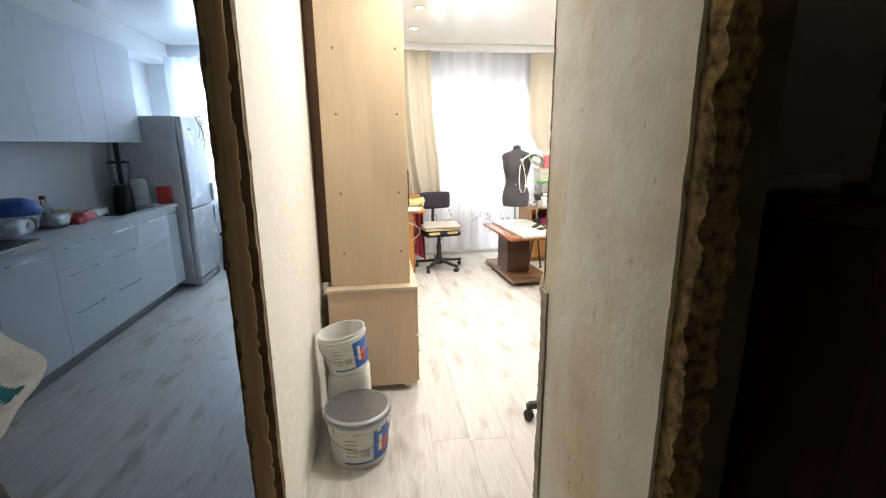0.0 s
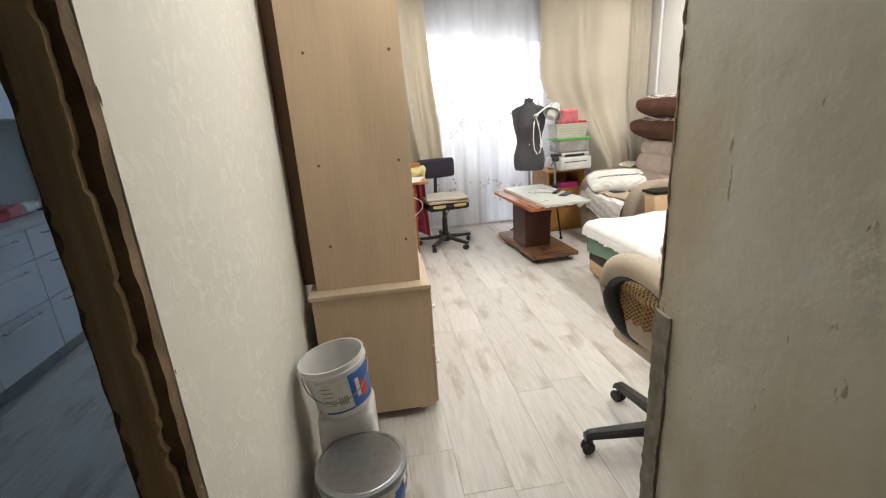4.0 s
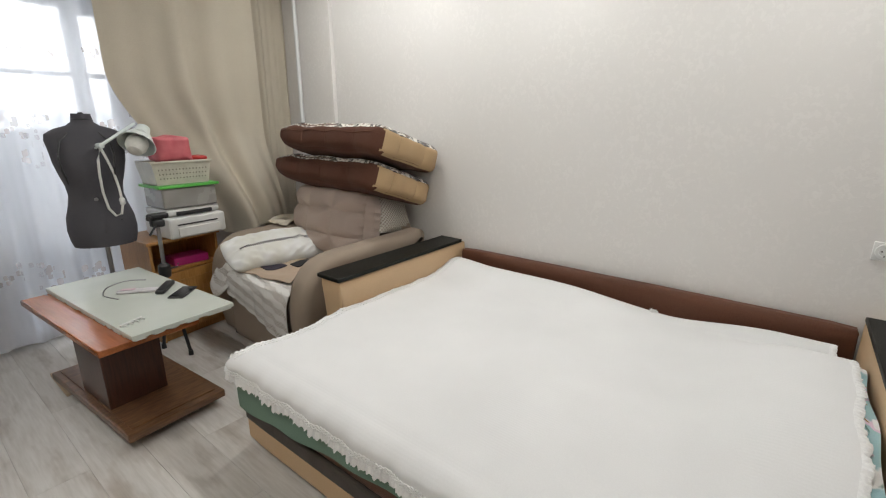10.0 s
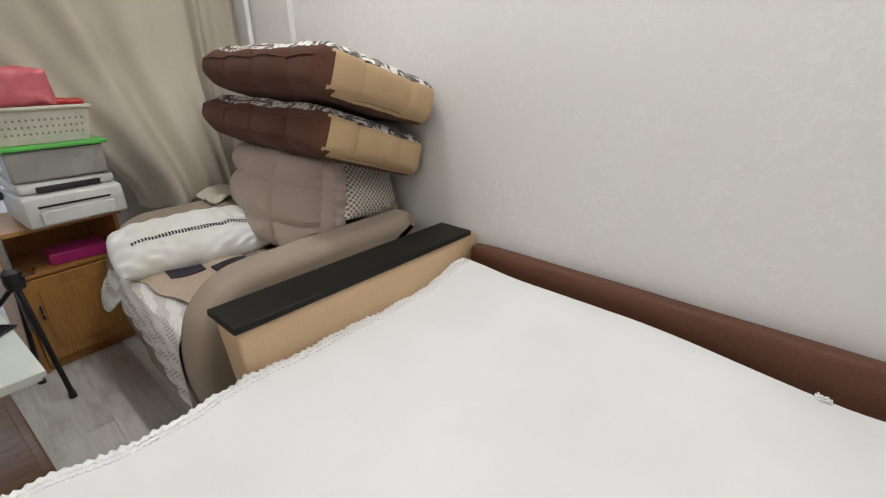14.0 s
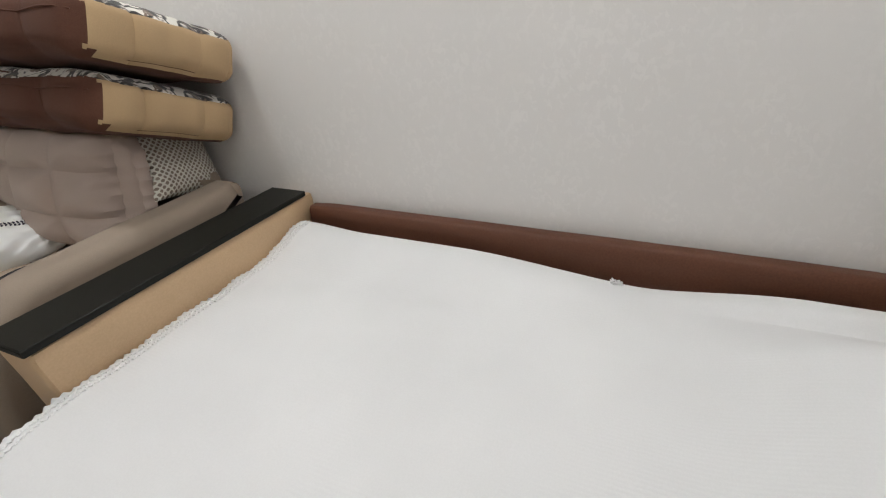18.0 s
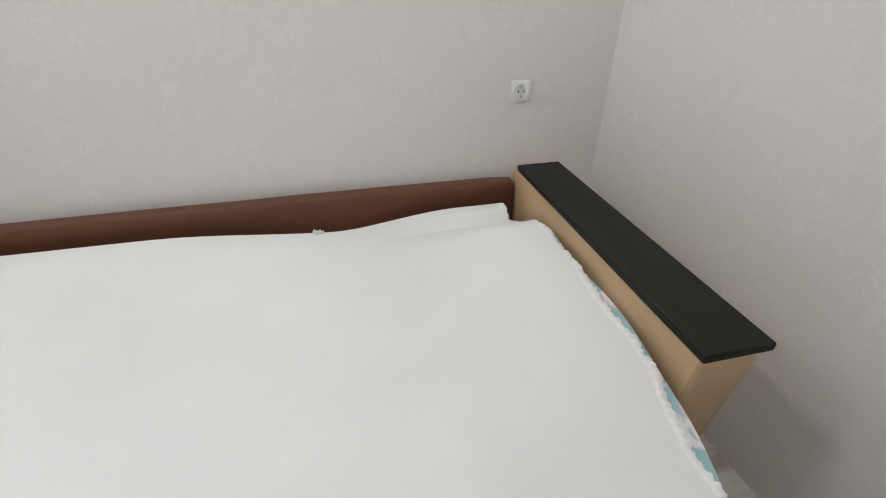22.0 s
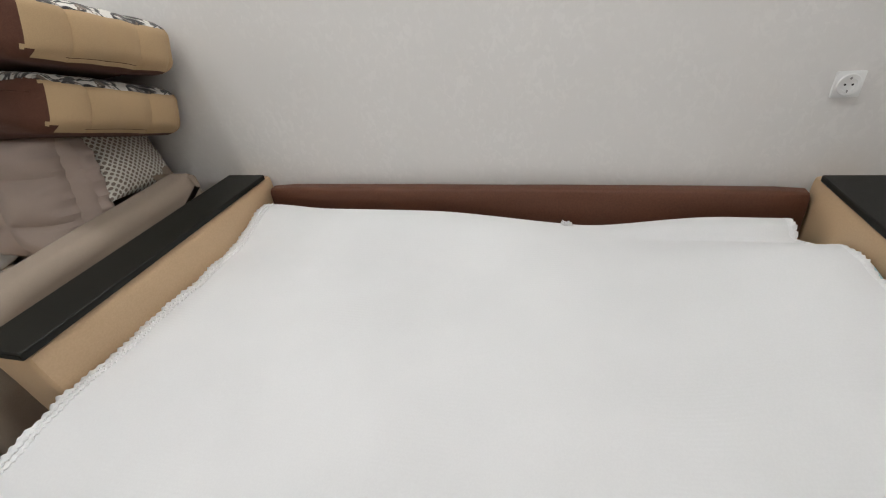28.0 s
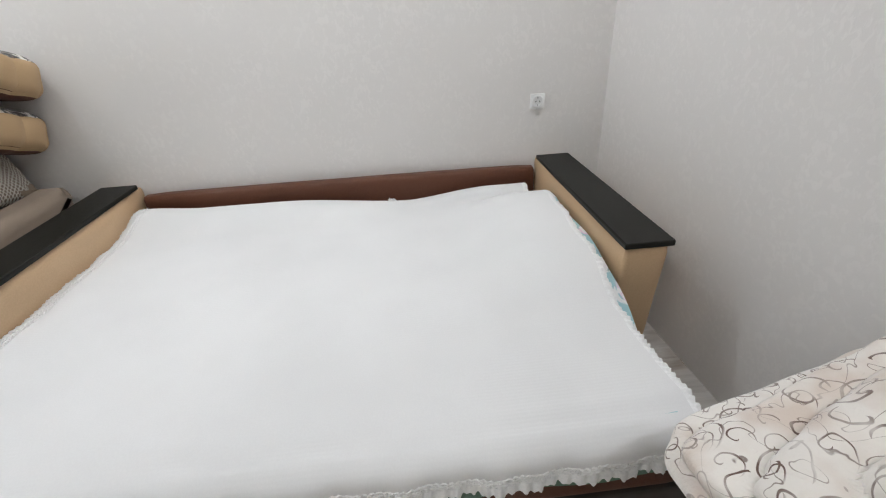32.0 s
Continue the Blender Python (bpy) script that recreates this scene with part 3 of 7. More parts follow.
def lathe(profile, n=28, bm=None, m=None, scale=(1, 1)):
    bm = bm or bmesh.new()
    rings = []
    for r, z in profile:
        ring = []
        for k in range(n):
            a = k * math.tau / n
            co = Vector((r * math.cos(a) * scale[0], r * math.sin(a) * scale[1], z))
            ring.append(bm.verts.new(m @ co if m is not None else co))
        rings.append(ring)
    for r0, r1 in zip(rings, rings[1:]):
        for k in range(n):
            bm.faces.new((r0[k], r0[(k + 1) % n], r1[(k + 1) % n], r1[k]))
    if profile[0][0] > 1e-5:
        bm.faces.new(rings[0])
    if profile[-1][0] > 1e-5:
        bm.faces.new(rings[-1])
    bmesh.ops.remove_doubles(bm, verts=bm.verts, dist=1e-6)
    return bm


def prism(outline, lo, hi, axis="y", bevel=0.0, bm=None):
    """An outline in the two other axes, drawn out from lo to hi along axis."""
    bm = bm or bmesh.new()

    def at(u, v, w):
        return {"x": (w, u, v), "y": (u, w, v), "z": (u, v, w)}[axis]
    a = [bm.verts.new(at(u, v, lo)) for u, v in outline]
    b = [bm.verts.new(at(u, v, hi)) for u, v in outline]
    bm.faces.new(a)
    bm.faces.new(b)
    n = len(a)
    for i in range(n):
        bm.faces.new((a[i], a[(i + 1) % n], b[(i + 1) % n], b[i]))
    if bevel:
        es = [e for e in bm.edges if e.calc_face_angle(0) > 0.6] if bm.normal_update() is None else []
        bmesh.ops.bevel(bm, geom=es, offset=bevel, segments=2, affect="EDGES")
    return bm


def soft(lo, hi, radius=0.06, n=10, puff=0.0, wobble=0.0, wscale=6.0, m=None, bm=None, shape=None, tuft=None):
    """A padded block: a box with large round edges, blown up by puff, uneven by wobble; shape(v) may bend it; tuft=(nu, nv, depth) stitches it."""
    bm = bm or bmesh.new()
    c = Vector([(a + b) / 2 for a, b in zip(lo, hi)])
    h = Vector([abs(b - a) / 2 for a, b in zip(lo, hi)])
    r = min(radius, min(h) * 0.999)
    grid = {}

    def vert(i, j, k):
        key = (i, j, k)
        if key not in grid:
            q = Vector((2 * i / n - 1, 2 * j / n - 1, 2 * k / n - 1))
            # crowd the grid towards the edges
            q = Vector([math.copysign(abs(t) ** 0.75, t) for t in q])
            p = Vector([q[a] * h[a] for a in range(3)])
            core = Vector([max(-h[a] + r, min(h[a] - r, p[a])) for a in range(3)])
            d = p - core
            if d.length > 1e-9:
                p = core + d.normalized() * r
            if puff:
                s = [1 - q[a] * q[a] for a in range(3)]
                for a in range(3):
                    if abs(abs(q[a]) - 1) < 1e-6:
                        o = [s[b] for b in range(3) if b != a]
                        p[a] += math.copysign(puff * o[0] * o[1], q[a])
            if tuft and abs(q[2]) > 0.2:
                cu = abs(math.sin(math.pi * tuft[0] * (q[0] + 1) / 2)) ** 0.5
                cv = abs(math.sin(math.pi * tuft[1] * (q[1] + 1) / 2)) ** 0.5
                p[2] -= math.copysign(tuft[2] * (1 - min(cu, cv)), q[2])
            if wobble:
                p += noise.noise_vector((p + c) * wscale) * wobble
            p += c
            if shape:
                p = shape(p)
            grid[key] = bm.verts.new(m @ p if m is not None else p)
        return grid[key]
    for i in range(n):
        for j in range(n):
            for lvl in (0, n):
                for q in (((lvl, i, j), (lvl, i + 1, j), (lvl, i + 1, j + 1), (lvl, i, j + 1)),
                          ((i, lvl, j), (i + 1, lvl, j), (i + 1, lvl, j + 1), (i, lvl, j + 1)),
                          ((i, j, lvl), (i + 1, j, lvl), (i + 1, j + 1, lvl), (i, j + 1, lvl))):
                    bm.faces.new([vert(*p) for p in q])
    return bm


def drape(fn, nu, nv, thick=0.004, bm=None, cloth_size=None):
    """A cloth of real thickness over u, v in 0..1."""
    bm = bm or bmesh.new()
    g = [[Vector(fn(i / nu, j / nv)) for j in range(nv + 1)] for i in range(nu + 1)]
    top, low = [], []
    for i in range(nu + 1):
        ta, lb = [], []
        for j in range(nv + 1):
            du = g[min(i + 1, nu)][j] - g[max(i - 1, 0)][j]
            dv = g[i][min(j + 1, nv)] - g[i][max(j - 1, 0)]
            nn = du.cross(dv)
            nn = nn.normalized() if nn.length > 1e-9 else Vector((0, 0, 1))
            ta.append(bm.verts.new(g[i][j] + nn * thick / 2))
            lb.append(bm.verts.new(g[i][j] - nn * thick / 2))
        top.append(ta)
        low.append(lb)
    uv = bm.loops.layers.uv.verify() if cloth_size else None
    for i in range(nu):
        for j in range(nv):
            fa = bm.faces.new((top[i][j], top[i + 1][j], top[i + 1][j + 1], top[i][j + 1]))
            fb = bm.faces.new((low[i][j], low[i][j + 1], low[i + 1][j + 1], low[i + 1][j]))
            if cloth_size:
                for face, order in ((fa, ((i, j), (i + 1, j), (i + 1, j + 1), (i, j + 1))), (fb, ((i, j), (i, j + 1), (i + 1, j + 1), (i + 1, j)))):
                    for lp, (a, b) in zip(face.loops, order):
                        lp[uv].uv = (a / nu * cloth_size[0], b / nv * cloth_size[1])
    for i in range(nu):
        bm.faces.new((top[i][0], low[i][0], low[i + 1][0], top[i + 1][0]))
        bm.faces.new((top[i][nv], top[i + 1][nv], low[i + 1][nv], low[i][nv]))
    for j in range(nv):
        bm.faces.new((top[0][j], top[0][j + 1], low[0][j + 1], low[0][j]))
        bm.faces.new((top[nu][j], low[nu][j], low[nu][j + 1], top[nu][j + 1]))
    return bm


def pillow_mesh(w, d, h, n=40, wrinkle=0.006, seed=0.0, corner=0.07):
    """A stuffed pillow with drawn-out corners and creases that run to them."""
    bm = bmesh.new()

    def at(u, v, side):
        x = w / 2 * u * (1 - corner * (1 - v * v) - 0.04 * (corner < 0) * v ** 4)
        y = d / 2 * v * (1 - corner * (1 - u * u) + 3.0 * min(corner, 0) * u ** 4)
        z = h / 2 * max(0.0, (1 - abs(u) ** 3.2) * (1 - abs(v) ** 3.2)) ** 0.55
        edge = 1 - min(1, 2.2 * (1 - max(abs(u), abs(v))))
        z += 0.30 * wrinkle * math.sin(y * 95 + 40 * x * abs(y) / d + 5 * noise.noise((x * 9, y * 9, seed + side))) * smooth((abs(u) - 0.05) / 0.5) * min(1, 6 * (1 - max(abs(u), abs(v))))
        z += wrinkle * (noise.noise((x * 16 + seed, y * 7, side)) + 0.8 * math.sin(26 * u * v + 9 * v + seed) * edge + 0.6 * noise.noise((x * 30, y * 30, seed + side))) * min(1, 6 * (1 - max(abs(u), abs(v))))
        return Vector((x, y, z * side))
    pts = [math.copysign(abs(2 * i / n - 1) ** 0.8, 2 * i / n - 1) for i in range(n + 1)]
    rim = {}
    for side in (1, -1):
        g = []
        for i, u in enumerate(pts):
            row = []
            for j, v in enumerate(pts):
                on = i in (0, n) or j in (0, n)
                if on:
                    if (i, j) not in rim:
                        rim[(i, j)] = bm.verts.new(at(u, v, 1))
                    row.append(rim[(i, j)])
                else:
                    row.append(bm.verts.new(at(u, v, side)))
            g.append(row)
        for i in range(n):
            for j in range(n):
                q = (g[i][j], g[i + 1][j], g[i + 1][j + 1], g[i][j + 1])
                bm.faces.new(q if side > 0 else q[::-1])
    return bm, at


def smooth(t):
    t = max(0.0, min(1.0, t))
    return t * t * (3 - 2 * t)


def structure(name, bm, material, label="", category=""):
    return tagged(link(name, bm, material), label, category, kind="structure")

# ---- the structure: room, kitchen, passage ----
XE, YN, YS = 3.64, 6.22, 1.785
structure("wall_east", box((XE, YS - 0.12, 0), (XE + 0.2, YN + 0.2, CEIL)), WALL, "pearl-flecked cream wallpaper wall behind the sofa bed", "wall")
structure("ceiling_beam", box((XE - 0.035, YS, 2.385), (XE - 0.001, YN, CEIL), 0.004), WALL, "shallow papered beam under the ceiling", "beam")
structure("corner_column", box((XE - 0.035, 5.42, 0), (XE - 0.001, YN, 2.383), 0.004), WALL, "shallow papered column in the corner", "column")


def ragged(lo, hi, amp, n, seed, m_scale=9.0):
    """A wall piece with worn, uneven faces and broken edges."""
    bm = box(lo, hi)
    for ax in range(3):
        size = hi[ax] - lo[ax]
        cuts = max(1, int(size / n))
        for c in range(1, cuts):
            co, no = [0, 0, 0], [0, 0, 0]
            co[ax], no[ax] = lo[ax] + size * c / cuts, 1
            bmesh.ops.bisect_plane(bm, geom=bm.verts[:] + bm.edges[:] + bm.faces[:], plane_co=co, plane_no=no)
    off = Vector((seed * 3.1, seed * 1.7, seed * 0.6))
    for v in bm.verts:
        edge = sum(1 for a in range(3) if min(abs(v.co[a] - lo[a]), abs(v.co[a] - hi[a])) < 1e-4)
        k = amp * (1.0 if edge >= 2 else 0.25)
        d = noise.noise_vector(v.co * m_scale + off) * k + noise.noise_vector(v.co * m_scale * 3.7 + off) * k * 0.6
        if v.co.z < 0.01 or v.co.z > CEIL - 0.01:
            d.z = 0
        v.co += d
    return bm


structure("wall_south", prism([(0.985, 1.58), (XE, 1.66), (XE, 1.800), (0.985, 1.698)], 0, CEIL, "z"), WALL, "cream wallpaper wall beside the doorway", "wall")
rev = structure("doorway_side_wall", ragged((0.93, 1.03, 0), (0.984, 1.694, CEIL), 0.0026, 0.024, 1, 13), PLASTER, "bare cracked plaster side of the doorway", "wall")
structure("doorway_wall_core", box((0.9845, 1.036, 0), (1.05, 1.575, CEIL)), PLASTER, "plaster wall behind the doorway side", "wall")
structure("wall_west", box((-0.078, 1.663, 0), (0.012, YN, CEIL)), WALL_RELIEF, "cream relief wallpaper wall between room and kitchen", "wall")
jamb = thing("door_jamb", "rough brown wooden jamb with crumbling edges", "door jamb", pose(0, 0, 0))


def torn_board(x0, x1, y0, y1, seed, bite=0.007):
    """An upright board whose two long edges are torn away in bites."""
    bm = bmesh.new()
    n = 260
    rows = []
    for i in range(n + 1):
        z = CEIL * i / n
        e = []
        for side in (0, 1):
            k = noise.noise((z * 8.5, seed, side * 9)) + 0.6 * noise.noise((z * 27, seed, side * 5))
            chip = bite * smooth((k - 0.05) / 0.16) + 0.0022 * noise.noise((z * 60, seed, side))
            e.append((x0 + chip) if side == 0 else (x1 - chip))
        rows.append([bm.verts.new(p) for p in ((e[0], y1, z), (e[0], y0 + 0.002, z), (e[0] + 0.004, y0, z), ((e[0] + e[1]) / 2, y0 + 0.001 * noise.noise((z * 9, seed, 2)), z), (e[1] - 0.004, y0, z), (e[1], y0 + 0.002, z), (e[1], y1, z))])
    for a, b in zip(rows, rows[1:]):
        for j in range(6):
            bm.faces.new((a[j], a[j + 1], b[j + 1], b[j]))
        bm.faces.new((a[6], a[0], b[0], b[6]))
    bm.faces.new(rows[0])
    bm.faces.new(rows[-1])
    return bm


part("jamb_board", torn_board(-0.070, -0.010, 1.617, 1.634, 2.0), ROUGH_WOOD, jamb, "light brown torn board")
part("jamb_back", ragged((-0.082, 1.632, 0), (0.010, 1.667, CEIL), 0.004, 0.014, 3, 9), stuff("dark_rotten_wood", (0.24, 0.165, 0.095), (0.10, 0.066, 0.038), scale=18, rough=0.95, bump=1.0, bscale=40), jamb)
edge = thing("broken_wall_end", "crumbling wall end with dried brown mounting foam", "wall end", pose(0, 0, 0))
part("foam_bead", ragged((0.940, 0.978, 0), (1.000, 1.038, CEIL), 0.015, 0.0085, 5, 16), FOAM, edge)
part("frame_board", ragged((1.0, 0.985, 0), (1.062, 1.035, CEIL), 0.004, 0.05, 6, 8), stuff("dark_olive_board", (0.13, 0.10, 0.055), (0.08, 0.06, 0.034), scale=14, rough=0.9, bump=0.4), edge)
# broken concrete strip along the room edge of the plaster
part("concrete_strip", ragged((0.9235, 1.650, 0), (0.975, 1.698, 0.97), 0.0045, 0.011, 11, 26), stuff("grey_broken_concrete", (0.44, 0.41, 0.35), (0.26, 0.235, 0.19), scale=26, rough=0.95, bump=1.0, bscale=50, dirt=0.35), edge, "grey broken concrete strip")

part("chipped_edge", ragged((0.9285, 1.6915, 0.93), (0.950, 1.6975, CEIL), 0.0018, 0.006, 17, 40), stuff("brown_chipped_render", (0.36, 0.265, 0.185), (0.15, 0.10, 0.07), scale=34, rough=0.95, bump=1.0, bscale=60), edge, "chipped brown edge")

# north wall: the room's balcony window and the kitchen window are openings in it
for name, lo, hi in (("wall_north", (-2.45, YN, 0), (-1.95, YN + 0.2, CEIL)), ("wall_north_2", (-0.45, YN, 0), (0.98, YN + 0.2, CEIL)),
                     ("wall_north_3", (2.45, YN, 0), (XE, YN + 0.2, CEIL)), ("wall_north_4", (0.98, YN, 2.35), (2.45, YN + 0.2, CEIL)),
                     ("wall_north_5", (-1.95, YN, 2.42), (-0.45, YN + 0.2, CEIL)), ("wall_north_6", (-1.95, YN, 0), (-0.45, YN + 0.2, 0.85)),
                     ("wall_north_7", (0.98, YN, 0), (1.70, YN + 0.2, 0.75))):
    structure(name, box(lo, hi), WALL if lo[0] > -0.5 else WALL_KITCHEN, "papered outer wall round the window", "wall")
structure("ceiling", box((-2.45, 1.60, CEIL), (XE + 0.2, YN + 0.2, CEIL + 0.1)), CEILING, "glossy white stretch ceiling", "ceiling")
# Passage ceiling and south wall are unseen, kept pale as reflectors.
structure("ceiling_2", box((-2.45, -1.7, CEIL), (XE + 0.2, 1.598, CEIL + 0.1)), PASSAGE_CEILING, "unseen passage ceiling, pale to bounce light", "ceiling")
structure("kitchen_wall_west", box((-2.45, -1.7, 0), (-2.25, YN, CEIL)), WALL_KITCHEN, "white kitchen wall", "wall")
structure("passage_wall_south", box((-2.25, -1.7, 0), (XE, -1.5, CEIL)), BOUNCE_WALL, "unseen passage wall, pale to bounce light", "wall")
structure("passage_wall_east", box((2.3, -1.5, 0), (2.45, YS - 0.122, CEIL)), STORE_SHADE_WALL, "storeroom wall with the unlit room's shade in its colour", "wall")
structure("kitchen_beam", box((-2.25, 1.9, 2.39), (-2.0, YN, CEIL), 0.004), WALL_KITCHEN, "white box beam over the kitchen units", "beam")

structure("floor", box((-2.45, -1.7, -0.1), (XE + 0.2, YN + 0.2, -0.011)), LINO, "sub-floor slab", "floor")
structure("floor_passage", box((-2.25, -1.5, -0.0105), (2.3, 1.678, 0.0)), LINO, "yellowish worn linoleum in the passage", "floor")
structure("threshold_strip", ragged((0.01, 1.668, 0.0005), (0.925, 1.684, 0.006), 0.002, 0.04, 8), BLACK_PLASTIC, "thin dark joint in the doorway floor", "threshold")
structure("threshold_strip_2", ragged((-2.2, 1.668, 0.0005), (-0.09, 1.684, 0.006), 0.002, 0.05, 9), BLACK_PLASTIC, "thin dark joint before the kitchen floor", "threshold")
for nm, lo, hi in (("baseboard", (0.008, 1.79, 0), (0.020, 2.0, 0.045)), 
                   ("baseboard_3", (0.6, YN - 0.018, 0), (XE - 0.04, YN, 0.06))):
    structure(nm, box(lo, hi, 0.003), FRAME_WHITE if nm != "baseboard" else WALL, "narrow pale skirting board", "baseboard")

# ---- windows ----


def window(name, x0, x1, z0, z1, columns, bars, label):
    w = thing(name, label, "window")
    w["kind"] = "structure"
    y0, y1 = YN + 0.06, YN + 0.13
    part("window_frame", box((x0, y0, z1 - 0.06), (x1, y1, z1), 0.006, bm=box((x0, y0, z0), (x1, y1, z0 + 0.06), 0.006)), FRAME_WHITE, w)
    edges = [x0] + [c for pair in columns for c in pair] + [x1]
    for a, b in zip(edges[0::2], edges[1::2]):
        if b - a > 0.01:
            part("mullion", box((a, y0 + 0.002, z0 + 0.06), (b, y1 - 0.002, z1 - 0.06), 0.006), FRAME_WHITE, w)
    for (a, b), (t, zb) in zip(columns, bars):
        part("head_panel", box((a, y0 + 0.004, t), (b, y1 - 0.004, z1 - 0.06), 0.004), FRAME_WHITE, w)
        if zb:
            part("glazing_bar", box((a, y0 + 0.01, zb - 0.014), (b, y1 - 0.01, zb + 0.014), 0.003), FRAME_WHITE, w)
        p = part("pane", box((a, y0 + 0.03, z0 + 0.06), (b, y0 + 0.036, t)), PANE, w)
        p.visible_shadow = False
    part("window_sill", box((x0 - 0.05, YN - 0.06, z0 - 0.03), (x1 + 0.05, YN + 0.06, z0), 0.008), FRAME_WHITE, w)
    return w


window("window_1", 0.98, 2.45, 0.75, 2.35, [(1.05, 1.27), (1.41, 1.64), (1.77, 2.20), (2.28, 2.39)], [(2.17, 1.62), (2.17, 1.62), (2.09, 1.69), (2.06, 1.69)],
       "white plastic balcony window behind the tulle")
window("window_2", -1.95, -0.45, 0.85, 2.42, [(-1.87, -1.25), (-1.15, -0.53)], [(2.34, 0), (2.34, 0)], "white plastic kitchen window")
structure("balcony_parapet", box((-3.0, 7.5, -0.3), (5.0, 7.6, 1.32)), WALL_KITCHEN, "white balcony parapet outside", "parapet")
structure("balcony_floor", box((-3.0, YN + 0.2, -0.3), (5.0, 7.5, -0.1)), WALL_KITCHEN, "balcony floor", "floor")
far = bmesh.new()
rt = random.Random(11)
for cx, cz, r in ((3.2, 1.4, 1.6), (5.2, 2.0, 1.5), (6.3, 2.3, 1.4), (8.2, 0.9, 1.3), (9.4, 1.2, 1.2), (11.4, 1.5, 1.5), (13.5, 0.8, 1.7), (0.8, 0.6, 1.5), (-2.0, 1.0, 1.8), (16.0, 1.2, 2.0)):
    for k in range(260):
        a, b, d = rt.uniform(0, math.tau), rt.uniform(-1, 1), rt.random() ** 0.4
        c = Vector((cx + r * 1.2 * d * math.cos(a) * (1 - b * b) ** 0.5, 41 + r * d * math.sin(a), cz + r * 0.9 * d * b))
        s = rt.uniform(0.08, 0.22)
        u = Vector((rt.uniform(-1, 1), rt.uniform(-1, 1), rt.uniform(-1, 1))).normalized() * s
        w = u.cross(Vector((rt.uniform(-1, 1), rt.uniform(-1, 1), 1))).normalized() * s
        far.faces.new([far.verts.new(c + p) for p in (u, w, -u, -w)])
    tube([(cx, 41, cz - r * 3.0), (cx + 0.1, 41, cz - r * 0.4), (cx, 41, cz + r * 0.5)], [0.16, 0.10, 0.03], 6, far)
# Distance haze is mixed into the grey-green of the foliage.
woods = tagged(link("far_trees", far, stuff("haze_tinted_foliage", (0.30, 0.34, 0.33), (0.24, 0.28, 0.27), scale=2, rough=0.9)), "tree crowns beyond the balcony, haze put into their pale colour", "trees")
woods["kind"] = "stuff"
structure("backdrop", box((-30, 60, -20), (34, 60.2, 40)), glow("bright_overcast", (0.95, 0.98, 1.0), 2.0), "bright overcast sky", "sky")

# ---- curtains ----


def hanging(x0, x1, y, ztop, zlow, folds, depth, seed, pull=None, sweep=0.0, forward=None):
    """Folded cloth; zlow(u) is its hem, pull(u, v) shifts it sideways, forward(u, v) into the room."""
    def fn(u, v):
        x = x0 + (x1 - x0) * u
        z = ztop + (zlow(u) - ztop) * v
        d = depth * (0.45 + 0.55 * v)
        yy = y + d * math.sin(u * folds * math.tau + sweep * smooth((v - 0.45) / 0.55) * (1.2 - u) + 1.3 * math.sin(u * 9 + seed) + 0.5 * math.sin(v * 3 + seed)) + 0.18 * d * math.sin(u * folds * 2.7 * math.tau + seed)
        dx = pull(u, v) if pull else 0.0
        return (x + dx, yy - (forward(u, v) if forward else 0.0), z)
    return fn


rail = thing("curtain_rail", "white curtain rail along the ceiling", "curtain rail")
part("track", box((0.05, 5.84, CEIL - 0.065), (XE - 0.05, 5.99, CEIL - 0.02), 0.008), FRAME_WHITE, rail)
part("cover_strip", box((0.05, 5.825, CEIL - 0.075), (XE - 0.05, 5.838, CEIL - 0.001), 0.004), FRAME_WHITE, rail)
RT = CEIL - 0.06
left = hanging(0.16, 1.03, 5.90, RT, lambda u: 0.82 + 0.06 * math.sin(u * 5), 3.6, 0.078, 1.0,
               pull=lambda u, v: 0.16 * v * v * (0.5 + 0.5 * u) + 0.16 * smooth((v - 0.70) / 0.30) * (0.75 - u), sweep=3.0)
tagged(link("curtain", drape(left, 110, 40, 0.003), CURTAIN), "beige curtain, its hem gathered on the desk", "curtain", "curtains")
right = hanging(2.28, 3.27, 5.930, RT, lambda u: 0.60 + 0.08 * smooth((u - 0.3) * 2) - 0.02 * math.sin(u * 14), 1.9, 0.052, 2.0,
                pull=lambda u, v: (0.33 * smooth((v - 0.42) / 0.40) + 0.22 * smooth((v - 0.72) / 0.28)) * (1 - u) - 0.03 * smooth((v - 0.6) / 0.4) * u, sweep=2.6,
                forward=lambda u, v: 0.26 * smooth((v - 0.62) / 0.38) * smooth(u * 2.5))
tagged(link("curtain", drape(right, 120, 60, 0.003), CURTAIN), "beige curtain, its edge swept aside over the chair", "curtain", "curtains")
right2 = hanging(3.235, 3.60, 5.985, RT, lambda u: 0.50 - 0.05 * u, 2.2, 0.034, 4.0)
tagged(link("curtain", drape(right2, 70, 30, 0.003), CURTAIN), "beige curtain in close folds beside the pipe", "curtain", "curtains")
net = hanging(0.75, 2.62, 6.02, RT, lambda u: 0.07, 9, 0.024, 3.0)
tulle = link("tulle", drape(net, 160, 12, 0.0012), TULLE)
tagged(tulle, "thin white tulle with embroidered pale flowers", "tulle curtain")
knet = hanging(-2.0, -0.4, 6.1, 2.45, lambda u: 0.75, 9, 0.025, 5.0)
tagged(link("tulle", drape(knet, 110, 8, 0.0012), TULLE), "white tulle in the kitchen window", "tulle curtain")
pipe = thing("heating_pipe", "white painted heating pipe in the corner", "pipe")
part("pipe_run", tube([(3.575, 5.80, 0.0), (3.575, 5.80, CEIL)], 0.016, 12), FRAME_WHITE, pipe)

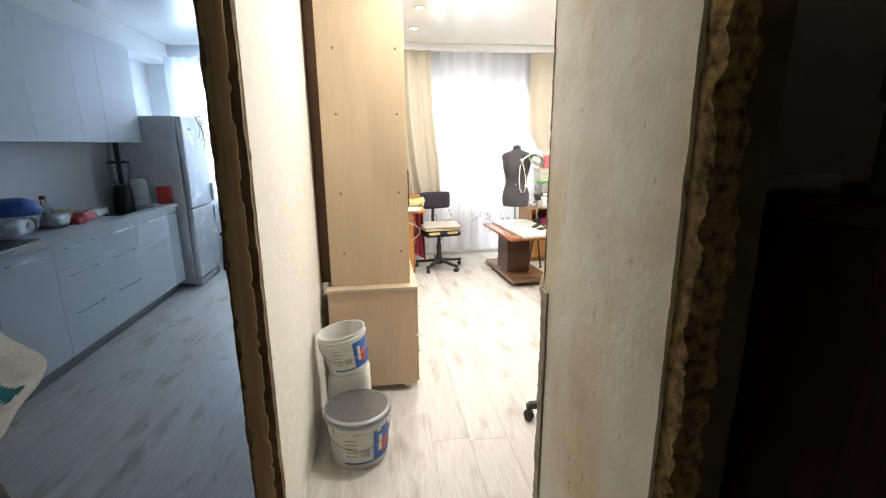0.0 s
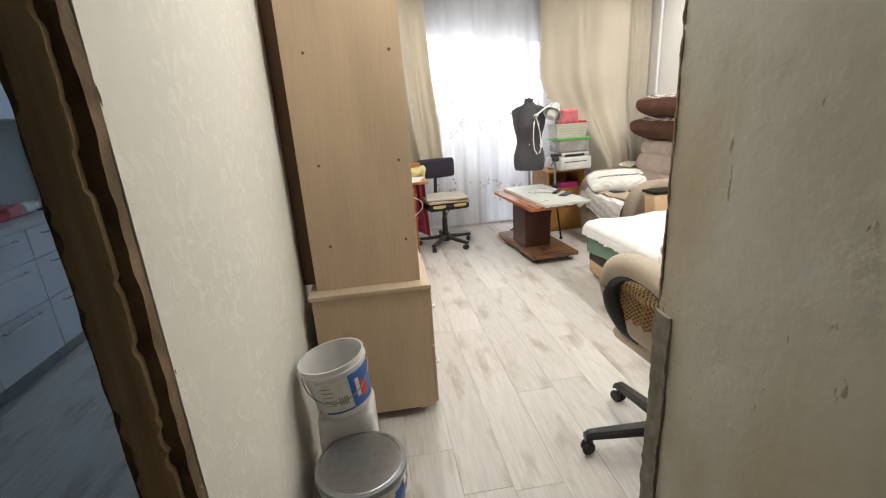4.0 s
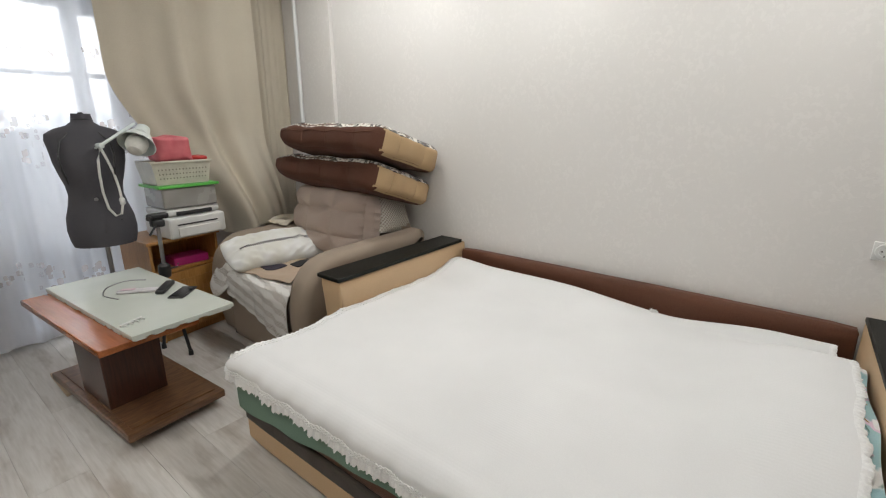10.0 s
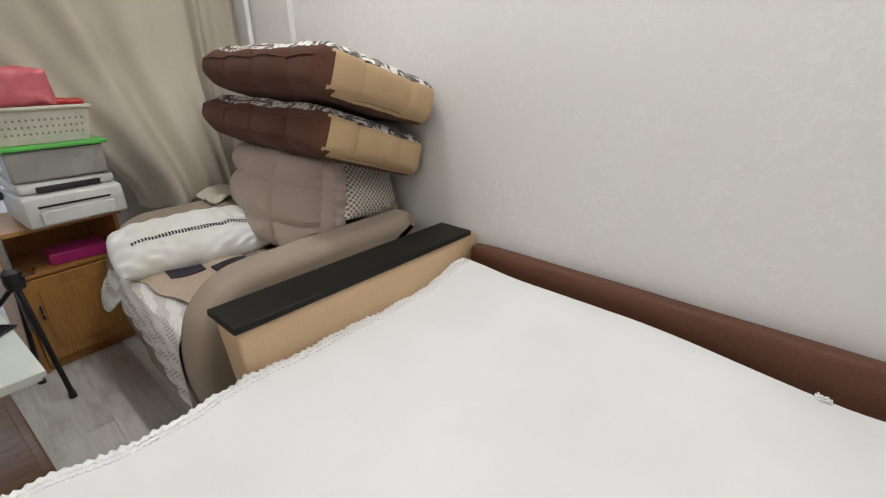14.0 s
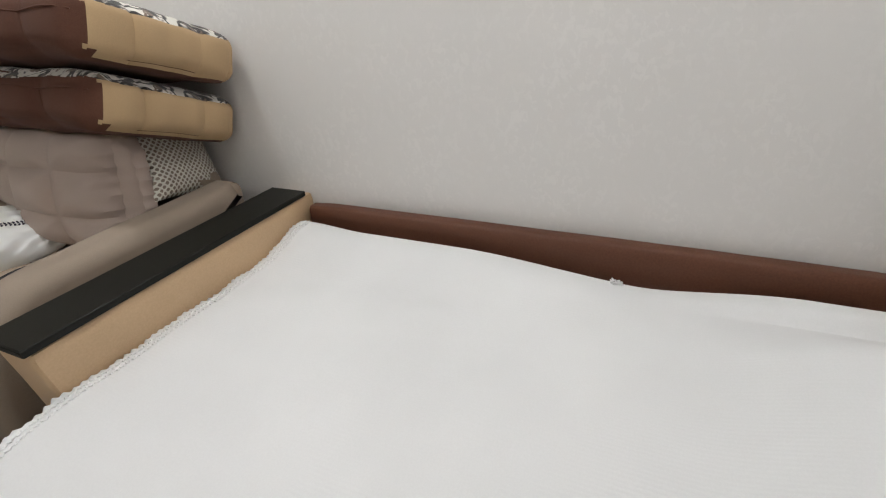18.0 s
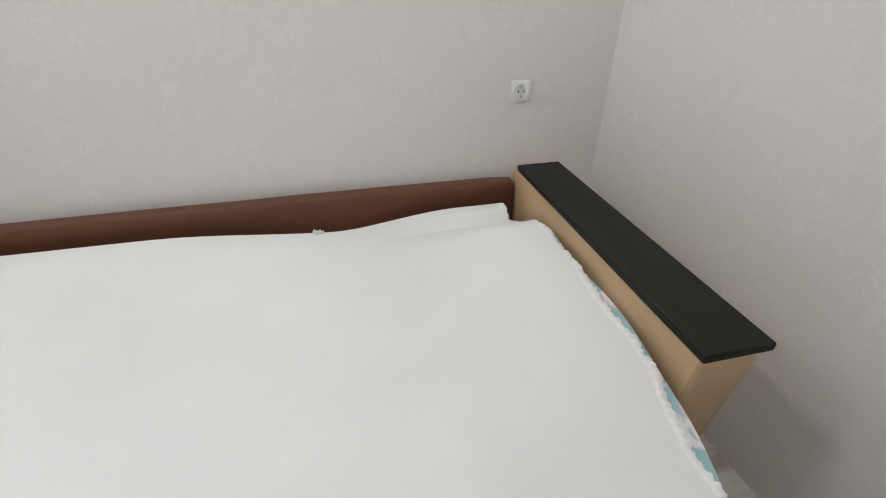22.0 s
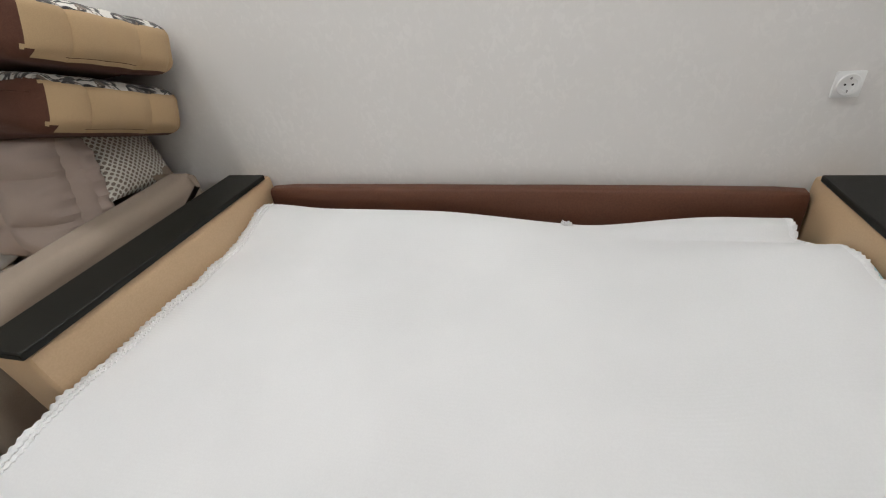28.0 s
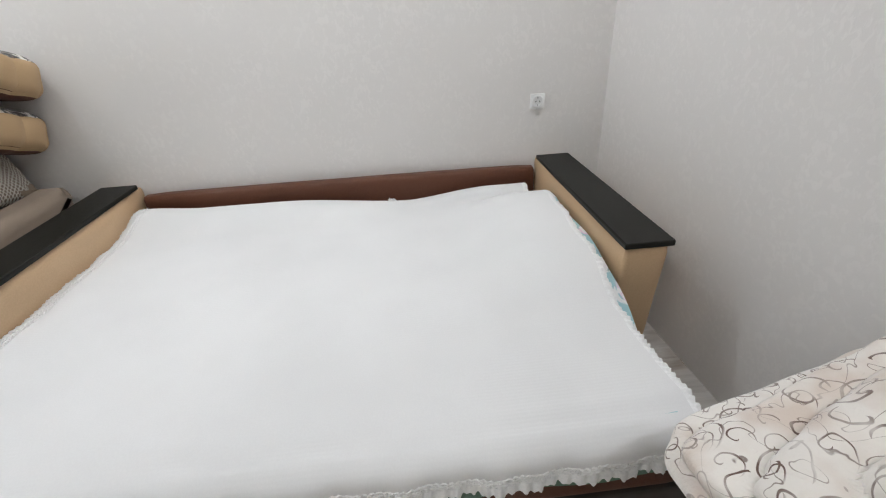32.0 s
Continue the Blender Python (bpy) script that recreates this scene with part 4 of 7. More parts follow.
# ceiling spot lamps
spot = thing("ceiling_spot", "round recessed ceiling spotlight, switched on", "spotlight", pose(SPOTS[0][0], SPOTS[0][1], CEIL), "ceiling spotlights")
part("ring", lathe([(0.038, 0.0), (0.052, -0.001), (0.053, -0.006), (0.047, -0.012), (0.039, -0.010), (0.036, -0.002), (0.036, 0.0)]), CHROME, spot)
part("lens", lathe([(0.0, -0.006), (0.034, -0.006), (0.034, -0.001)], 20), SPOT_GLOW, spot)
for sx, sy in SPOTS[1:]:
    copy_thing(spot, pose(sx, sy, CEIL))

# ---- sofa bed ----
bed = thing("sofa_bed", "unfolded beige and brown leatherette sofa bed with black armrest caps", "sofa bed", pose(0, 0, 0))


def arm(y0, y1, x0, x1):
    def taper(p):
        k = 1 - 0.05 * (0.63 - p.z) / 0.63
        return Vector((p.x + (0.06 * (0.63 - p.z) / 0.63 if p.x < 3.0 else 0), (y0 + y1) / 2 + (p.y - (y0 + y1) / 2) * k, p.z))
    part("armrest", soft((x0 + 0.011, y0 + 0.004, 0.02), (3.632, y1 - 0.004, 0.634), 0.022, 14, 0.004, 0.0015, 9, shape=taper), BEIGE_LEATHER, bed)
    part("armrest_cap", box((x0, y0, 0.634), (x1, y1, 0.656), 0.005, 2), BLACK_WOOD, bed, "black veneered armrest cap")


arm(4.151, 4.321, 2.546, 3.578)
arm(1.996, 2.166, 2.564, 3.574)
part("back_rail", soft((3.562, 2.170, 0.12), (3.634, 4.147, 0.596), 0.022, 16, 0.004, 0.002, 5), BROWN_LEATHER, bed, "brown leatherette backrest edge")
part("base", soft((2.045, 2.12, 0.03), (3.56, 4.212, 0.16), 0.02, 12, 0.0), BEIGE_LEATHER, bed)
part("front_band", soft((2.042, 2.122, 0.135), (2.55, 4.21, 0.212), 0.012, 14, 0.002), ESPRESSO, bed, "espresso band along the drawer front")
part("front_panel", soft((2.046, 2.124, 0.205), (2.55, 4.208, 0.36), 0.03, 14, 0.004), BROWN_LEATHER, bed, "brown leatherette drawer front")
part("mattress", soft((2.03, 2.18, 0.30), (3.556, 4.142, 0.468), 0.045, 20, 0.006, 0.003, 6), MINT, bed, "mattress in a mint flowered sheet")


def sheet(u, v):
    # hangs over the front edge, lowest at the far corner
    y = 2.13 + 2.06 * u
    low = 0.318 - 0.012 * smooth((u - 0.2) / 0.3) - 0.085 * smooth((u - 0.52) / 0.48)
    z = 0.45 + (low - 0.45) * v
    return (2.030 - 0.012 * math.sin(min(1, v * 2) * math.pi / 2) + 0.004 * math.sin(y * 19 + v * 2) * v + 0.003 * noise.noise((y * 6, v * 2, 3)), y, z)


part("sheet_front", drape(sheet, 90, 10, 0.004), GREEN, bed, "green sheet edge")
part("sheet_side", drape(lambda u, v: (2.045 + 0.66 * u, 2.285 - 0.138 * v * (1 - 0.28 * smooth((u - 0.74) / 0.05)) + 0.004 * math.sin(u * 13), 0.472 - 0.004 - 0.075 * v * v + 0.004 * noise.noise((u * 8, v * 4, 5))), 24, 10, 0.004), MINT, bed, "mint flowered sheet edge")
part("sheet_corner", drape(lambda u, v: (2.030 + 0.5 * u, 4.192 - 0.004 * v + 0.003 * math.sin(u * 17), 0.42 - (0.20 - 0.10 * u) * v), 20, 8, 0.004), GREEN, bed, "green sheet edge")
for y in (2.3, 4.05):
    part("foot", lathe([(0.02, 0.0), (0.022, 0.004), (0.022, 0.032)], 14, m=Matrix.Translation((2.10, y, 0))), BLACK_PLASTIC, bed)


def bed_top(x, y):
    """Height of the spread over the bed; it rises over folded bedding beside the near arm."""
    base = 0.480 + 0.004 * noise.noise((x * 2.2, y * 2.2, 0.3)) + 0.0025 * noise.noise((x * 7, y * 3, 2.0))
    base += 0.016 * smooth((y - 3.85) / 0.25) * smooth((x - 2.35) / 0.2)
    base += 0.050 * smooth((x - 3.24) / 0.25) * smooth((y - 2.75) / 0.7)
    base += 0.105 * smooth((2.75 - y) / 0.40) * smooth((x - 2.34) / 0.42) * smooth((3.47 - x) / 0.24)
    base += 0.048 * smooth((x - 3.43) / 0.05) * smooth((2.9 - y) / 0.5)
    return base


def bedding(u, v):
    # turned-up sheet edge between the spread and the near arm
    x = 2.06 + 1.375 * u
    y = 2.178 + 0.20 * v
    return (x, y + 0.006 * math.sin(x * 17) * (1 - v), bed_top(x, y + 0.05) - 0.010 - (0.016 + 0.040 * (1 - smooth((x - 2.15) / 0.4))) * (1 - smooth(v / 0.35)) + 0.004 * noise.noise((x * 9, y * 9, 6)) * (1 - smooth(v / 0.4)))


part("folded_bedding", drape(bedding, 100, 16, 0.008), MINT, bed, "folded bedding in the mint flowered sheet")


def spread(u, v):
    # u: from the rail to the front and over it, v: from near to far
    y0, y1 = 2.207 + 0.024 * smooth((u * 1.65 - 0.30) / 0.8) - 0.004 * smooth((u * 1.65 - 1.05) / 0.35) + 0.047 * (1 - smooth((u * 1.65 - 0.074) / 0.008)), 4.130 + 0.05 * smooth((u * 1.65 - 1.30) / 0.2)
    s = u * 1.65
    y = y0 + (y1 - y0) * v + 0.012 * math.sin(s * 3.0) * (1 - v) + 0.004 * math.sin(s * 21) + 0.010 * noise.noise((s * 6, v * 2, 4)) + 0.005 * noise.noise((s * 19, v * 4, 1))
    if s < 1.50:
        x = 3.518 - s * 0.977
        z = bed_top(x, y)
        r = smooth((s - 1.43) / 0.07)
        z -= 0.010 * r
    else:
        k = (s - 1.50) / 0.15
        x = 2.052 - 0.056 * math.sin(min(1, k * 1.5) * math.pi / 2) - 0.005 * math.sin(y * 26 + 1) * k - 0.004 * math.sin(y * 61) * k
        z = bed_top(2.05, y) - 0.010 - 0.082 * k ** 1.3 + 0.008 * noise.noise((y * 3, 7, k)) * k
        y += 0.055 * k * smooth((v - 0.9) / 0.1)
    return (x, y, z)


spread_ob = thing("bedspread", "white waffle bedspread with lace hem spread over the sofa bed", "bedspread", pose(0, 0, 0))
part("cover", drape(spread, 150, 150, 0.006), WHITE_CLOTH, spread_ob)


def lace_edge(path, out, width=0.028, scallop=0.04):
    """Scalloped lace along a path; out is the way it sticks out."""
    o = Vector(out)
    pts = [Vector(p) for p in path]
    bm = bmesh.new()
    run, rows = 0.0, []
    for i, p in enumerate(pts):
        if i:
            run += (p - pts[i - 1]).length
        w = width * (0.86 + 0.12 * abs(math.sin(run / scallop * math.pi + 3.0 * noise.noise((run * 11, 3, 1)))) ** 0.6 + 0.30 * noise.noise((run * 23, 1, 2)) + 0.22 * noise.noise((run * 61, 4, 2)))
        wav = Vector((0, 0, 0.004 * math.sin(run / scallop * math.pi * 2) + 0.007 * noise.noise((run * 14, 7, 1))))
        rows.append([bm.verts.new(p + o * w * t + wav * t + Vector((0, 0, 0.003 - 0.010 * t * t))) for t in (-0.15, 0.3, 0.7, 1.0)])
    lows = [[bm.verts.new(v.co - Vector((0, 0, 0.004))) for v in r] for r in rows]
    for grid in (rows, lows):
        for a, b in zip(grid, grid[1:]):
            for k in range(3):
                bm.faces.new((a[k], b[k], b[k + 1], a[k + 1]))
    for k in (0, 3):
        for i in range(len(rows) - 1):
            bm.faces.new((rows[i][k], rows[i + 1][k], lows[i + 1][k], lows[i][k]))
    return bm


part("lace_hem", lace_edge([spread(i / 360, 1.0) for i in range(340)], (0, 1, 0.12), 0.026, 0.022), LACE, spread_ob)
part("lace_hem", lace_edge([spread(i / 360, 0.0) for i in range(340)], (0, -1, 0.25), 0.025, 0.020), LACE, spread_ob)
part("lace_hem", lace_edge([Vector(spread(1.0, i / 700)) + Vector((0.004 * math.sin(i * 0.55), 0, 0)) for i in range(701)], (-0.25, 0, -0.8), 0.024, 0.020), LACE, spread_ob)
for v in (0.988, 0.997):
    part("lace_ridge", tube([Vector(spread(i / 500, v)) + Vector((0, 0.003 * math.sin(i * 1.3), 0.004 + 0.003 * noise.noise((i * 0.7, v * 90, 2)))) for i in range(470)], [0.0024 + 0.0014 * math.sin(i * 2.3 + 90 * v) for i in range(470)], 5), LACE, spread_ob)
for k in (0.80, 0.86, 0.925, 0.97):
    part("lace_ridge", tube([Vector(spread(0.909 + 0.091 * k, i / 360)) + Vector((-0.004, 0, 0.002 + 0.0025 * math.sin(i * 1.9 + k * 40))) for i in range(361)], [0.003 + 0.0016 * math.sin(i * 2.3 + 9 * k) for i in range(361)], 5), LACE, spread_ob)
bm = bmesh.new()
for i in range(60):
    a, b = random.uniform(0, 6.28), random.uniform(-1, 1)
    c = Vector((3.510, 2.923, 0.490)) + Vector((0.009 * math.cos(a) * (1 - b * b) ** 0.5, 0.018 * math.sin(a) * (1 - b * b) ** 0.5, 0.010 * b))
    tube([c, c + Vector((random.uniform(-1, 1), random.uniform(-1, 1), random.uniform(-0.3, 1))) * 0.008], 0.0026, 5, bm)
part("lace_knot", bm, LACE, spread_ob)


# ---- wardrobe wall unit ----
SCREW_AND_GAP = stuff("brown_screw_cap_and_gap_shade", (0.16, 0.09, 0.05))
unit = thing("wall_unit", "pale oak wall unit, tall cabinet over a long low chest", "wall unit", pose(0, 0, 0))
part("tall_cabinet", box((0.080, 2.807, 0.664), (0.533, 3.00, 2.45), 0.002), BEECH, unit)
# Added dark filler standing in for the shade between cabinet and wall.
part("gap_shade_strip", box((0.014, 2.90, 0.664), (0.0795, 2.985, 2.45), 0.002), SCREW_AND_GAP, unit, "added dark strip standing in for the shaded gap behind the cabinet")
part("chest_top", box((0.05, 2.738, 0.643), (0.572, 4.92, 0.663), 0.003), BEECH_TOP, unit)
part("chest_body", box((0.06, 2.746, 0.045), (0.555, 4.91, 0.642), 0.002), BEECH, unit)
for i in range(4):
    y0 = 2.757 + i * 0.538
    for z0, z1 in ((0.055, 0.35), (0.36, 0.64)):
        d = part("drawer", box((0.556, y0, z0), (0.572, y0 + 0.52, z1), 0.003), BEECH, unit)
        for yy in (y0 + 0.13, y0 + 0.39):
            part("handle", tube([(0.572, yy - 0.04, (z0 + z1) / 2), (0.592, yy - 0.03, (z0 + z1) / 2 + 0.006), (0.596, yy, (z0 + z1) / 2 - 0.004), (0.592, yy + 0.03, (z0 + z1) / 2 + 0.006), (0.572, yy + 0.04, (z0 + z1) / 2)], 0.006, 8), WHITE_PLASTIC, d)
for y in (2.82, 3.8, 4.85):
    part("foot", lathe([(0.026, 0), (0.028, 0.01), (0.022, 0.045)], 16, m=Matrix.Translation((0.50, y, 0))), WHITE_PLASTIC, unit)
for z in (0.86, 1.20, 1.62, 1.95):
    for x in (0.163, 0.485):
        part("screw_cap", lathe([(0.006, 0), (0.006, 0.002), (0.0, 0.003)], 10, m=pose(x, 2.807, z, 90, 0, 0)), SCREW_AND_GAP, unit)

# ---- paint buckets by the wall ----


def bucket(name, label, m, r0, r1, h, lid, group="paint buckets"):
    b = thing(name, label, "bucket", m, group)
    wall = [(0.0, 0.0), (r0, 0.0), (r0 + 0.002, 0.004), (r1, h - 0.03), (r1 + 0.006, h - 0.028), (r1 + 0.006, h - 0.022), (r1 + 0.001, h - 0.02), (r1 + 0.001, h - 0.006), (r1 + 0.005, h)]
    if lid:
        part("body", lathe(wall + [(0.0, h)], 40), WHITE_PLASTIC, b)
        part("lid", lathe([(0.0, h + 0.001), (r1 - 0.02, h + 0.001), (r1 - 0.014, h + 0.008), (r1 - 0.002, h + 0.010), (r1 + 0.008, h + 0.006), (r1 + 0.009, h - 0.012), (r1 + 0.004, h - 0.012)], 44), GREY_PLASTIC, b, "grey lid smeared with plaster")
        part("lid_rim", lathe([(r1 - 0.013, h + 0.0085), (r1 - 0.010, h + 0.0125), (r1 - 0.004, h + 0.0125), (r1 - 0.001, h + 0.0105)], 44), METAL_GREY, b)
        for k in range(7):
            a0 = 0.9 * k + 0.3
            part("plaster_smear", drape(lambda u, v, a0=a0, k=k: ((0.02 + 0.085 * (k % 3) / 2 + 0.05 * v) * math.cos(a0 + (0.5 + 0.1 * k) * u), (0.02 + 0.085 * (k % 3) / 2 + 0.05 * v) * math.sin(a0 + (0.5 + 0.1 * k) * u), h + 0.0022 + 0.0012 * math.sin(u * 3.1) * math.sin(v * 3.1) + 0.0005 * math.sin(u * 9 + v * 7)), 10, 6, 0.001), PLASTER, b)
        for a0 in (-2.6, -1.9, -1.0, -0.5):
            part("plaster_drip", soft((-0.012, -0.003, -0.03), (0.012, 0.003, 0.0), 0.003, 5, m=Matrix.Rotation(a0, 4, "Z") @ Matrix.Translation((r1 + 0.002, 0, h - 0.03)) @ Matrix.Rotation(math.pi / 2, 4, "Z")), PLASTER, b)
    else:
        part("body", lathe(wall + [(r1 - 0.002, h), (r1 - 0.003, h - 0.02), (r0, 0.012), (0.0, 0.010)], 40), WHITE_PLASTIC, b)
    # wrap-round label
    def wrap(a0, a1, z0, z1, mat, nm, out=0.004):
        bm = bmesh.new()
        n = 14
        cols = []
        for i in range(n + 1):
            a = a0 + (a1 - a0) * i / n
            cols.append([bm.verts.new(((r0 + (r1 - r0) * z / (h - 0.03) + e) * math.cos(a), (r0 + (r1 - r0) * z / (h - 0.03) + e) * math.sin(a), z)) for e, z in ((out, z0), (out, z1), (0.0, z1), (0.0, z0))])
        for p, q in zip(cols, cols[1:]):
            for k in range(4):
                bm.faces.new((p[k], q[k], q[(k + 1) % 4], p[(k + 1) % 4]))
        bm.faces.new(cols[0])
        bm.faces.new(cols[-1])
        return part(nm, bm, mat, b)
    wrap(-2.2, -1.2, 0.16 * h, 0.80 * h, PAPER, "label")
    wrap(-1.18, -0.2, 0.12 * h, 0.78 * h, BLUE_LABEL, "label_blue")
    wrap(-0.85, -0.55, 0.25 * h, 0.55 * h, RED, "label_red", 0.005)
    wrap(-1.0, -0.86, 0.3 * h, 0.66 * h, PAPER, "label_white", 0.005)
    for k in range(5):
        wrap(-2.1, -1.75 + 0.05 * (k % 2), (0.30 + 0.09 * k) * h, (0.32 + 0.09 * k) * h, METAL_GREY, "print_line", 0.005)
    for k in range(4):
        wrap(-1.62 + 0.08 * k, -1.57 + 0.08 * k, 0.28 * h, 0.44 * h, METAL_GREY, "print_mark", 0.005)
    wrap(-2.2, -1.2, 0.12 * h, 0.16 * h, BLUE_LABEL, "label_stripe")
    # wire handle hanging at the front
    hz = h - 0.05
    pts = [((r1 + 0.004) * math.cos(a), (r1 + 0.004) * math.sin(a) - 0.004, hz - 0.075 * math.sin((a + math.pi) / math.pi * math.pi)) for a in [(-math.pi * 1.0) + i * math.pi / 14 for i in range(15)]]
    part("wire_handle", tube(pts, 0.0022, 6), METAL_GREY, b)
    return b


bucket("paint_bucket", "large white plaster bucket with grey lid on the floor", pose(0.232, 2.225, 0, 0, 0, 8), 0.128, 0.148, 0.240, True)
can = thing("plastic_canister", "white plastic canister behind the bucket", "canister", pose(0.20, 2.47, 0))
part("body", soft((-0.125, -0.10, 0), (0.085, 0.10, 0.33), 0.03, 12, 0.004, 0.003, 9), WHITE_PLASTIC, can)
part("cap", lathe([(0.03, 0.33), (0.03, 0.342), (0.0, 0.342)], 20, m=Matrix.Translation((0.02, 0, 0))), WHITE_PLASTIC, can)
bucket("paint_bucket", "open white paint bucket tilted on a canister", pose(0.186, 2.43, 0.352, -2, -9, 5), 0.098, 0.117, 0.205, False)

# ---- desk with television and clutter, in the corner ----
desk = thing("desk", "orange cherry desk with carved drawers under a television", "desk", pose(0, 0, 0))
part("desk_top", box((0.03, 5.05, 0.735), (0.86, 5.72, 0.765), 0.006), HONEY, desk)
part("side_panel", box((0.05, 5.12, 0), (0.075, 5.68, 0.734), 0.003), HONEY, desk)
part("drawer_unit", box((0.50, 5.10, 0.03), (0.72, 5.40, 0.734), 0.004), HONEY, desk)
for z0, z1 in ((0.05, 0.25), (0.27, 0.48), (0.50, 0.70)):
    d = part("drawer", box((0.721, 5.115, z0), (0.735, 5.385, z1), 0.004), CHERRY, desk)
    part("knob", lathe([(0.006, 0), (0.016, 0.010), (0.012, 0.022), (0.0, 0.025)], 14, m=pose(0.735, 5.25, (z0 + z1) / 2, 0, 90, 0)), HONEY, d)
tv = thing("television", "black television on the desk", "television", pose(0.36, 5.30, 0.766, 0, 0, -14))
part("cabinet", soft((-0.36, -0.04, 0.0), (0.33, 0.10, 0.43), 0.03, 10), TV_BLACK, tv)
part("screen", box((-0.33, -0.045, 0.06), (0.22, -0.038, 0.36), 0.004), OLIVE, tv, "dark glossy screen")
part("tube_back", soft((-0.26, 0.08, 0.04), (0.24, 0.30, 0.34), 0.08, 8), TV_BLACK, tv)
box_dark = thing("black_box", "small black box standing on the television", "box", pose(0.10, 5.33, 1.198))
part("body", box((-0.07, -0.04, 0), (0.07, 0.06, 0.15), 0.01), TV_BLACK, box_dark)
tagged(link("yellow_cloth", soft((0.60, 5.33, 0.767), (0.88, 5.58, 0.84), 0.03, 26, 0.0, 0.026, 14), YELLOW), "crumpled pale yellow cloth on the desk", "cloth")
tagged(link("cardboard_box", box((0.66, 5.55, 0.767), (0.84, 5.70, 0.88), 0.004), HONEY), "small brown box under the curtain hem", "box")
for i, (x, y, w, l, a) in enumerate(((0.66, 5.14, 0.21, 0.29, 12), (0.72, 5.20, 0.2, 0.28, -18), (0.58, 5.17, 0.15, 0.21, 35))):
    tagged(link("paper_sheet", box((-w / 2, -l / 2, 0), (w / 2, l / 2, 0.0012), m=pose(x, y, 0.767 + 0.0016 * i, 0, 0, a)), PAPER), "white paper sheet on the desk", "paper", "papers on the desk")
for i, (x, y, a) in enumerate(((0.40, 4.72, 20), (0.30, 4.62, -30), (0.44, 4.80, 60))):
    tagged(link("paper_sheet", box((-0.1, -0.14, 0), (0.1, 0.14, 0.0012), m=pose(x, y, 0.6695 + 0.0016 * i, 0, 0, a)), PAPER), "white paper sheet on the chest", "paper", "papers on the chest")


def cable(name, label, pts, r, mat):
    fine = curved(pts)
    return tagged(link(name, tube(fine, r, 6), mat), label, "cable", "loose cables")


cable("cable", "black cable loosely coiled on the chest", [(0.20, 4.50, 0.675), (0.33, 4.60, 0.678), (0.50, 4.78, 0.676), (0.42, 4.88, 0.676), (0.26, 4.80, 0.676), (0.36, 4.66, 0.68), (0.52, 4.70, 0.677)], 0.004, BLACK_PLASTIC)
cable("cable", "grey cable lying on the chest", [(0.12, 4.75, 0.674), (0.30, 4.88, 0.674), (0.50, 4.86, 0.674), (0.56, 4.80, 0.674)], 0.004, METAL_GREY)
cable("cable", "thin white cable hanging over the desk edge", [(0.30, 5.06, 0.770), (0.46, 5.04, 0.772), (0.56, 5.00, 0.71), (0.50, 4.90, 0.676), (0.34, 4.82, 0.676)], 0.003, WHITE_PLASTIC)
cable("cable", "white cable hanging in a loop beside the desk", [(0.40, 4.90, 0.674), (0.62, 4.96, 0.66), (0.76, 4.99, 0.60), (0.78, 5.02, 0.52), (0.70, 5.04, 0.44)], 0.004, WHITE_PLASTIC)
cable("cable", "yellow cable trailing on the desk edge", [(0.16, 5.03, 0.74), (0.34, 4.98, 0.70), (0.44, 4.97, 0.72), (0.54, 5.02, 0.768)], 0.003, YELLOW)
rc = random.Random(9)
for k in range(5):
    y = 4.60 + 0.07 * k
    cable("cable", ("white cable tangled on the chest", "black cable tangled on the chest")[k % 2], [(rc.uniform(0.1, 0.5), y + rc.uniform(-0.08, 0.08), 0.676 + 0.004 * j) for j in range(5)] + [(0.30 + 0.06 * k, 5.03, 0.70 + 0.01 * k), (0.34 + 0.07 * k, 5.08, 0.770)], 0.0035, (WHITE_PLASTIC, BLACK_PLASTIC)[k % 2])
bag = tagged(link("plastic_bag", soft((0.08, 3.45, 0.669), (0.36, 3.82, 0.90), 0.08, 30, 0.0, 0.035, 12), stuff("milky_bag", (0.62, 0.62, 0.66), scale=10, rough=0.25, bump=0.8, bscale=14)), "milky crumpled plastic bag on the chest", "bag")
tagged(link("pen", tube([(0.30, 4.30, 0.675), (0.42, 4.36, 0.675)], 0.005), RED), "small red pen on the chest", "pen")
tagged(link("red_cloth", drape(lambda u, v: (0.60 + 0.26 * u + 0.03 * v, 5.47 + 0.012 * math.sin(u * 30), 0.73 - 0.62 * v * (0.75 + 0.25 * u)), 40, 20, 0.003), ROSE_CLOTH), "crimson cloth hanging from the desk", "cloth")

